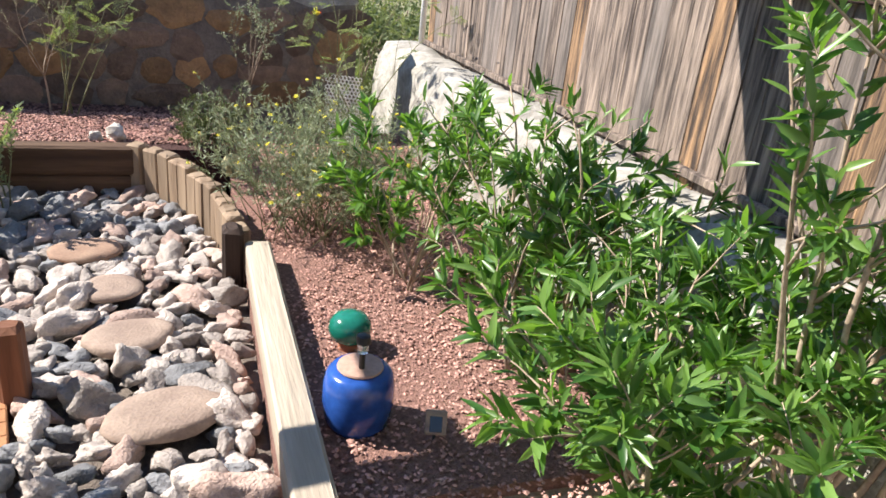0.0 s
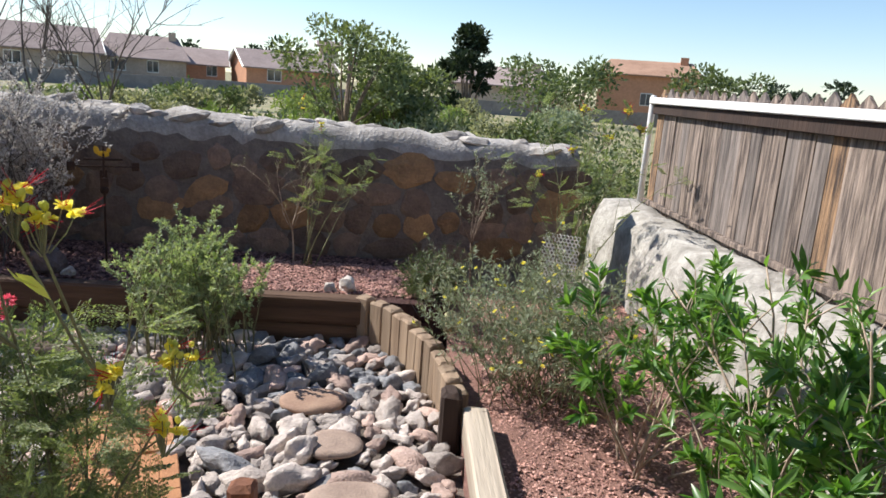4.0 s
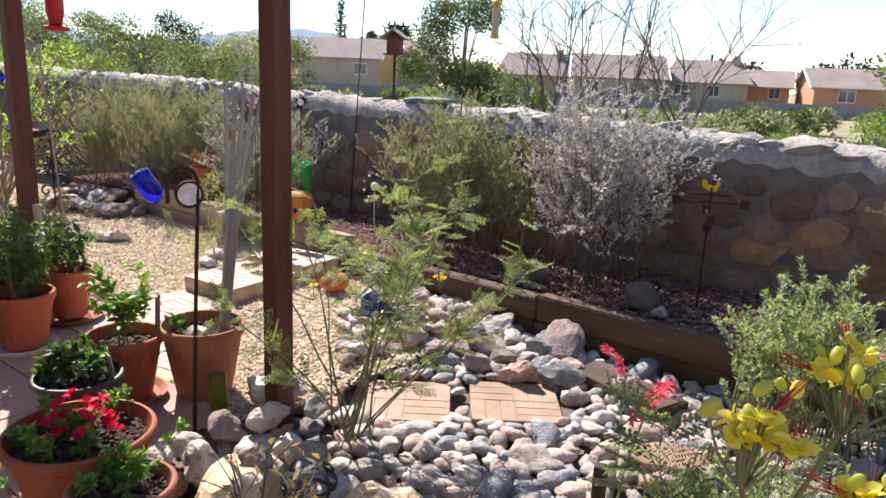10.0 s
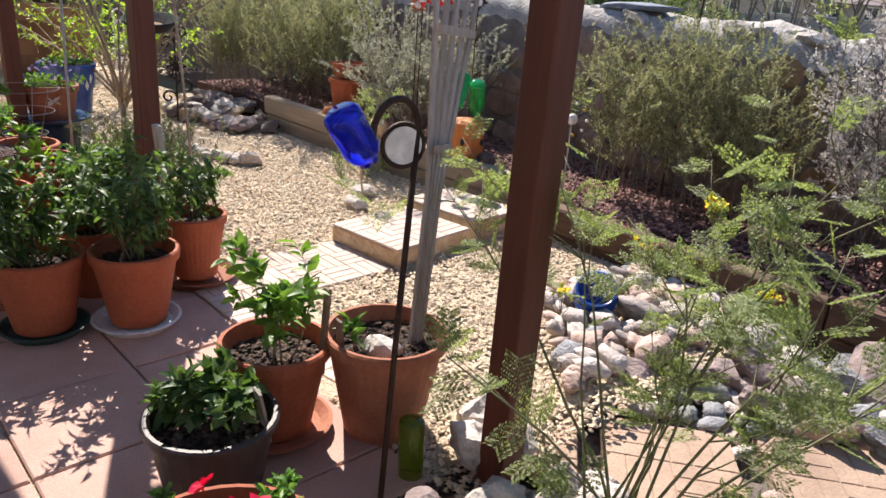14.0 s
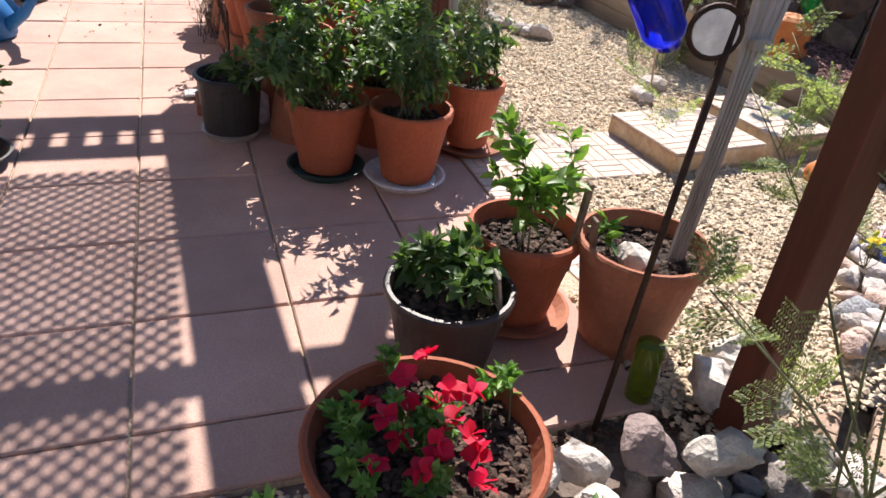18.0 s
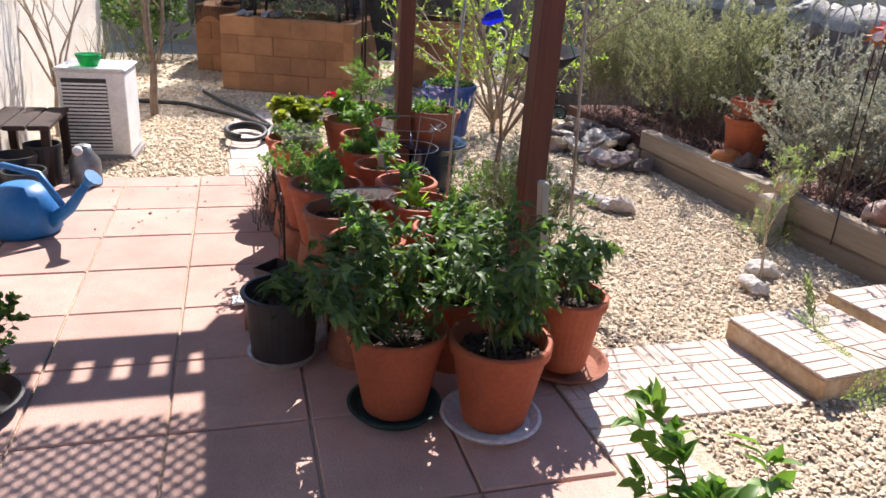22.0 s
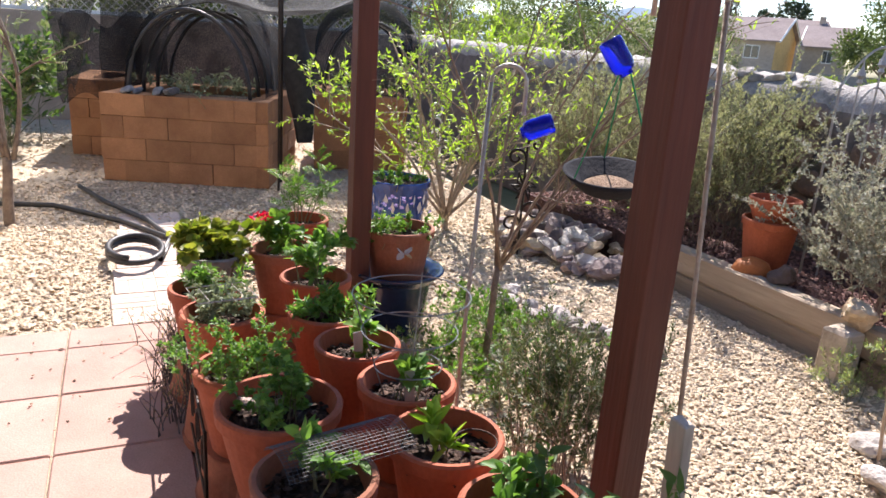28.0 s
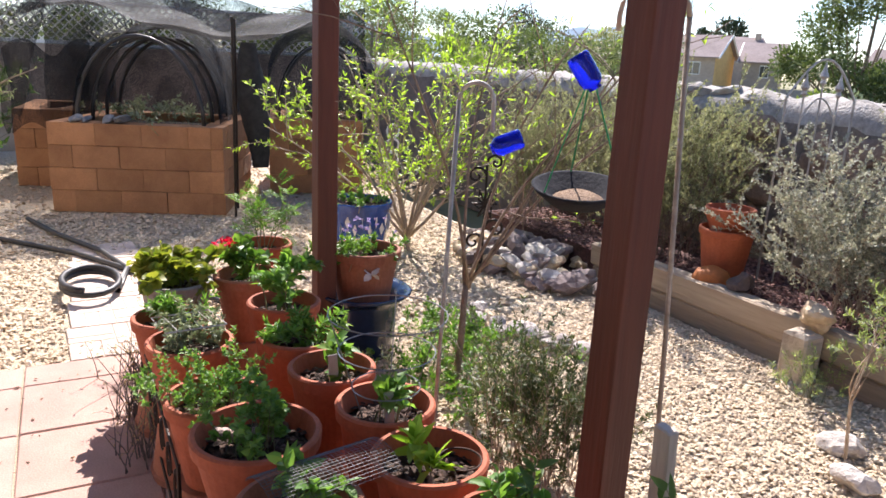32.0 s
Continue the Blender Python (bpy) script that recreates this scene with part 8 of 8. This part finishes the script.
def weave(b, w, d, unit=0.15, z0=-0.03, z1=0.0, per=3, gap=0.0035):
    """Basket-weave bricks over a rectangle."""
    nx_, ny_ = max(1, round(w / unit)), max(1, round(d / unit))
    ux, uy = w / nx_, d / ny_
    for i in range(nx_):
        for j in range(ny_):
            x, y = -w / 2 + ux * i, -d / 2 + uy * j
            for k in range(per):
                if (i + j) % 2:
                    b.box(x + gap / 2, y + uy * k / per + gap / 2, z0, x + ux - gap / 2, y + uy * (k + 1) / per - gap / 2, z1 - random.uniform(0, 0.002), 0.0022)
                else:
                    b.box(x + ux * k / per + gap / 2, y + gap / 2, z0, x + ux * (k + 1) / per - gap / 2, y + uy - gap / 2, z1 - random.uniform(0, 0.002), 0.0022)
    return b


tp = thing("brick_tiles", "square brick-pattern tiles laid as a path", "tiles", (0, 0, 0), kind="structure")
for x, y, z, a, w, d, u, mat in ((-2.31, 1.86, -0.07, 37.7, 0.46, 0.46, 0.23, m_browntile), (-2.73, 1.48, -0.07, 37.7, 0.46, 0.46, 0.23, m_browntile), (-3.17, 1.16, -0.03, 37.7, 0.44, 0.44, 0.22, m_browntile),
                             (-1.10, 1.43, -0.06, 20, 0.46, 0.46, 0.23, m_orangetile), (-0.93, 0.98, -0.06, 20, 0.46, 0.46, 0.23, m_orangetile), (-0.60, 0.47, -0.06, 12, 0.46, 0.46, 0.23, m_orangetile), (-0.85, 0.05, -0.05, 12, 0.46, 0.46, 0.23, m_orangetile),
                             (-4.72, 1.14, 0.002, 0, 0.50, 0.33, 0.165, m_bricktile), (-4.72, 1.47, 0.002, 0, 0.50, 0.33, 0.165, m_bricktile), (-4.72, 0.84, 0.002, 0, 0.50, 0.27, 0.15, m_bricktile), (-4.24, 0.84, 0.0, 0, 0.44, 0.27, 0.15, m_bricktile), (-3.84, 0.92, -0.005, 8, 0.36, 0.30, 0.15, m_bricktile),
                             *((-7.885 - 0.455 * k, -0.27 + 0.01 * k, 0.004, 2, 0.445, 0.44, 0.22, m_bricktile) for k in range(5))):
    b = B().box(-w / 2, -d / 2, -0.05, w / 2, d / 2, -0.005)
    weave(b, w, d, u)
    ob = part("tile", b, mat, tp, at=(x, y, z))
    ob.rotation_euler = (0, 0, radians(a))
for x, y, w, d, zt in ((-4.75, 1.93, 0.52, 0.58, 0.10), (-4.85, 2.50, 0.58, 0.42, 0.12)):
    st_ = thing("brick_step", "raised step of brick-pattern slabs on the gravel", "step", (x, y, 0), "brick steps", rz=0.1)
    part("riser", B().box(-w / 2, -d / 2, -0.08, w / 2, d / 2, zt - 0.012, 0.006), m_rock_tan, st_)
    part("tread", weave(B().box(-w / 2, -d / 2, zt - 0.0115, w / 2, d / 2, zt - 0.006), w, d, 0.17, zt - 0.006, zt), m_bricktile, st_)

solo("slate_slab", B().stone((0, 0, 0), (0.29, 0.11, 0.035), 88, 3, 0.3, 0.0, 0, 0.03, 6, 0.6), M("blue-grey slate", (0.2, 0.23, 0.28), (0.13, 0.15, 0.19), 0.8, 8, 0.5, 60), "blue-grey slate slab lying on the wall's cap", "slab", True, at=(-4.88, 4.18, wall_top(-4.88) + 0.045))

# stones in the back wall
shapes = []
for k in range(9):
    random.seed(700 + k)
    for mat in (m_wallstone, m_wallstone, m_wallstone_o):
        shapes.append(B().stone((0, 0, 0), (1, 0.35, 0.72), 700 + k, 2, 0.3, cuts=6, depth=0.7).mesh("stone", mat))
random.seed(71)
places = []
z = 0.26
while z < 1.2:
    x = -9.3 + random.uniform(0, 0.3)
    while x < 1.35:
        w = random.uniform(0.16, 0.46)
        h = random.uniform(0.16, 0.29)
        zz = z + random.uniform(-0.05, 0.05)
        if zz + h * 0.4 < wall_top(x) - 0.13 and random.random() < 0.95:
            places.append((x + w / 2, zz, w, h))
        x += w + 0.015
    z += 0.205
near = [p for p in places if -4.2 < p[0] < 1.6][:300]
rest = [p for p in places if p not in near]
for x, z, w, h in near:
    ob = new("stone", random.choice(shapes))
    ob.parent = wall_back
    ob.location = (x, WY - 0.002, z)
    ob.scale = (w * 0.55, 0.05, h * 0.74)
    ob.rotation_euler = (0, random.uniform(-0.25, 0.25), 0)
b = B()
for x, z, w, h in rest:
    b.stone((x, WY - 0.002, z), (w * 0.54, 0.026, h * 0.54), int(x * 50 + z * 900), 2, 0.3, cuts=5, depth=0.7)
part("stones", b, m_wallstone, wall_back, "brown rubble stones set in mortar", True, kind="stuff")
b = B()
x = -11.0
while x < 1.4:
    w = random.uniform(0.06, 0.2)
    b.stone((x, WY + random.choice((0.05, 0.08, 0.13, 0.22)), wall_top(x) + random.uniform(-0.055, -0.005)), (w, random.uniform(0.05, 0.1), random.uniform(0.03, 0.06)), int(x * 40), 2, 0.3, random.uniform(-0.3, 0.3), cuts=7, depth=0.6)
    x += w * random.uniform(0.9, 2.6)
part("cap_stones", b, M("pale cap stone", (0.45, 0.42, 0.38), (0.25, 0.22, 0.19), 0.95, 9, 0.9, 45, island=0.35), wall_back, "pale broken stones set into the cap", kind="stuff")

# cobbles
random.seed(81)
tiles_ = [(-2.31, 1.86, 0.30), (-2.73, 1.48, 0.30), (-3.17, 1.16, 0.28), (-1.10, 1.43, 0.29), (-0.93, 0.98, 0.29), (-0.60, 0.47, 0.29), (-0.85, 0.05, 0.28), (-0.27, 1.78, 0.13), (-0.12, 1.34, 0.11), (-0.02, 0.90, 0.13), (0.13, 0.36, 0.16), (-1.43, 1.78, 0.14), (-2.45, 0.27, 0.22), (-1.95, 0.06, 0.14), (-2.53, -0.10, 0.16), (-2.88, -0.08, 0.26), (-0.39, 0.6, 0.06), (-2.98, 0.75, 0.06), (0.40, 1.46, 0.08)]


def bed_edge(y):
    """The right edge of the cobbles, along beam and stumps."""
    if y < 1.45:
        return 0.44
    return 0.42 - 0.42 * max(0, (y - 1.6) / 1.2) ** 1.4


cob = []
grid = collections.defaultdict(list)
tries = 0
while tries < 30000 and len(cob) < 1850:
    tries += 1
    x, y = random.uniform(-3.75, 0.44), random.uniform(-0.35, 2.73)
    r = (0.034 + 0.048 * random.random() ** 1.6) * (1.12 if x > -0.9 else 1.0)
    if x > bed_edge(y) - r * 0.8 or (y < 0.75 and x < -2.95) or (x < -3.1 and (y < 1.4 or y < 1.4 - (x + 3.1) * 0.9)) or (y < 0.25 and x < -2.2):
        continue
    if any((x - a) ** 2 + (y - c) ** 2 < (q + r * 0.15) ** 2 for a, c, q in tiles_):
        continue
    g = (int(x / 0.15), int(y / 0.15))
    if any((x - a) ** 2 + (y - c) ** 2 < ((r + q) * 0.78) ** 2 for gx in (-1, 0, 1) for gy in (-1, 0, 1) for a, c, q in grid[(g[0] + gx, g[1] + gy)]):
        continue
    grid[g].append((x, y, r))
    cob.append((x, y, r))
CM = {}
for mi, mat in enumerate((m_cobble, m_cobble, m_cobble_pink, m_cobble_dark)):
    for k in range(8):
        random.seed(900 + k)
        CM[(mi, k)] = B().stone((0, 0, 0), (1.12, 0.68, 0.5), 300 + k + mi * 17, 3, 0.5, cuts=4, depth=0.6).mesh("cobble", mat)
        CM[(mi, k)].polygons.foreach_set("use_smooth", [True] * len(CM[(mi, k)].polygons))
random.seed(83)
bed = thing("cobble_bed", "rounded grey, pink and white river cobbles", "cobbles", (0, 0, 0), kind="structure")
one = [c for c in cob if c[0] > -0.75] + [c for c in cob if -2.6 < c[0] < -1.5 and 0.7 < c[1] < 1.5]
one = one[:300]
ones = set(one)
for x, y, r in one:
    mi = random.choice((0, 0, 1, 1, 0, 2, 3)) if y < 2.0 else random.choice((0, 2, 3, 3))
    ob = new("cobble", CM[(mi, random.randrange(8))])
    ob.parent = bed
    k = r * random.uniform(1.1, 1.45)
    ob.location = (x, y, -0.105 + r * 0.5 + random.uniform(0, 0.02))
    ob.scale = (k, k * random.uniform(0.8, 1.1), k * random.uniform(0.85, 1.2))
    ob.rotation_euler = (random.uniform(-0.35, 0.35), random.uniform(-0.35, 0.35), random.uniform(0, 6.28))
groups_ = [B(), B(), B()]
for x, y, r in cob:
    if (x, y, r) in ones:
        continue
    k = r * random.uniform(1.1, 1.45)
    groups_[random.choice((0, 0, 0, 1, 2))].stone((x, y, (-0.1 if x > -3.1 else 0.0) + r * 0.5 + random.uniform(0, 0.02)), (k * 1.05, k * 0.7, k * 0.52), int(x * 77 + y * 911) % 997, 2, 0.62, random.uniform(0, 6.28))
for b, mat in zip(groups_, (m_cobble_all, m_cobble_pink, m_cobble_dark)):
    part("cobbles", b, mat, bed, smooth=True, kind="stuff")

# loose gravel, mulch, fallen bits
solid = [(-4.97, -4.47, 0.70, 1.64), (-5.05, -4.47, 1.64, 2.10), (-5.15, -4.54, 2.28, 2.72), (-4.47, -3.66, 0.70, 1.06)]
keep_tan = lambda x, y: not any(a < x < b_ and c < y < d for a, b_, c, d in solid)
solo("gravel", chips("gravel", -7.6, 0.70, -2.95, 2.84, -0.006, 36000, 0.031, m_tanchip, keep_tan), m_tanchip, "loose tan gravel chips over the yard", "gravel", kind="stuff")
solo("gravel", chips("gravel", -11.2, -1.9, -7.67, 2.8, -0.006, 22000, 0.042, m_tanchip, lambda x, y: not (-9.25 < x < -7.9 and -0.5 < y < -0.12)), m_tanchip, "loose tan gravel chips by the air conditioner", "gravel", kind="stuff")
solo("gravel", chips("gravel", -15, -1.9, -11.2, 4, -0.006, 4000, 0.06, m_tanchip), m_tanchip, "loose tan gravel chips at the yard's end", "gravel", kind="stuff")
solo("gravel", chips("gravel", -3.09, -0.46, 0.6, -0.22, -0.026, 3500, 0.022, m_tanchip), m_tanchip, "loose gravel between pavers and cobbles", "gravel", kind="stuff")
solo("gravel", chips("gravel", 0.58, -0.4, 1.9, 4.0, 0.022, 15000, 0.022, m_lavachip), m_lavachip, "crushed red gravel chips in the side bed", "gravel", kind="stuff")
solo("gravel", chips("gravel", -0.95, 2.95, 0.5, 3.75, 0.19, 6500, 0.024, m_lavachip), m_lavachip, "pinkish gravel over the mulch by the corner", "gravel", kind="stuff")
solo("gravel", chips("gravel", -3.4, 0.25, -3.0, 0.95, -0.02, 1200, 0.03, m_chip), m_chip, "dark gravel and soil between the pots", "gravel", kind="stuff")
solo("mulch", chips("mulch", -9.5, 2.96, 0.5, 4.0, 0.178, 22000, 0.042, m_mulchchip), m_mulchchip, "dark red bark mulch chips in the bed", "mulch", kind="stuff")
m_litter = M("dry leaf litter", (0.3, 0.19, 0.11), (0.14, 0.085, 0.05), 0.9, 20, 0.4, 80, island=0.6)
solo("fallen_leaves", chips("fallen_leaves", -7.66, -1.2, -6.6, 0.1, 0.004, 70, 0.022, m_litter, None, 0.3), m_litter, "dry leaf bits scattered on the pavers", "leaves", kind="stuff")
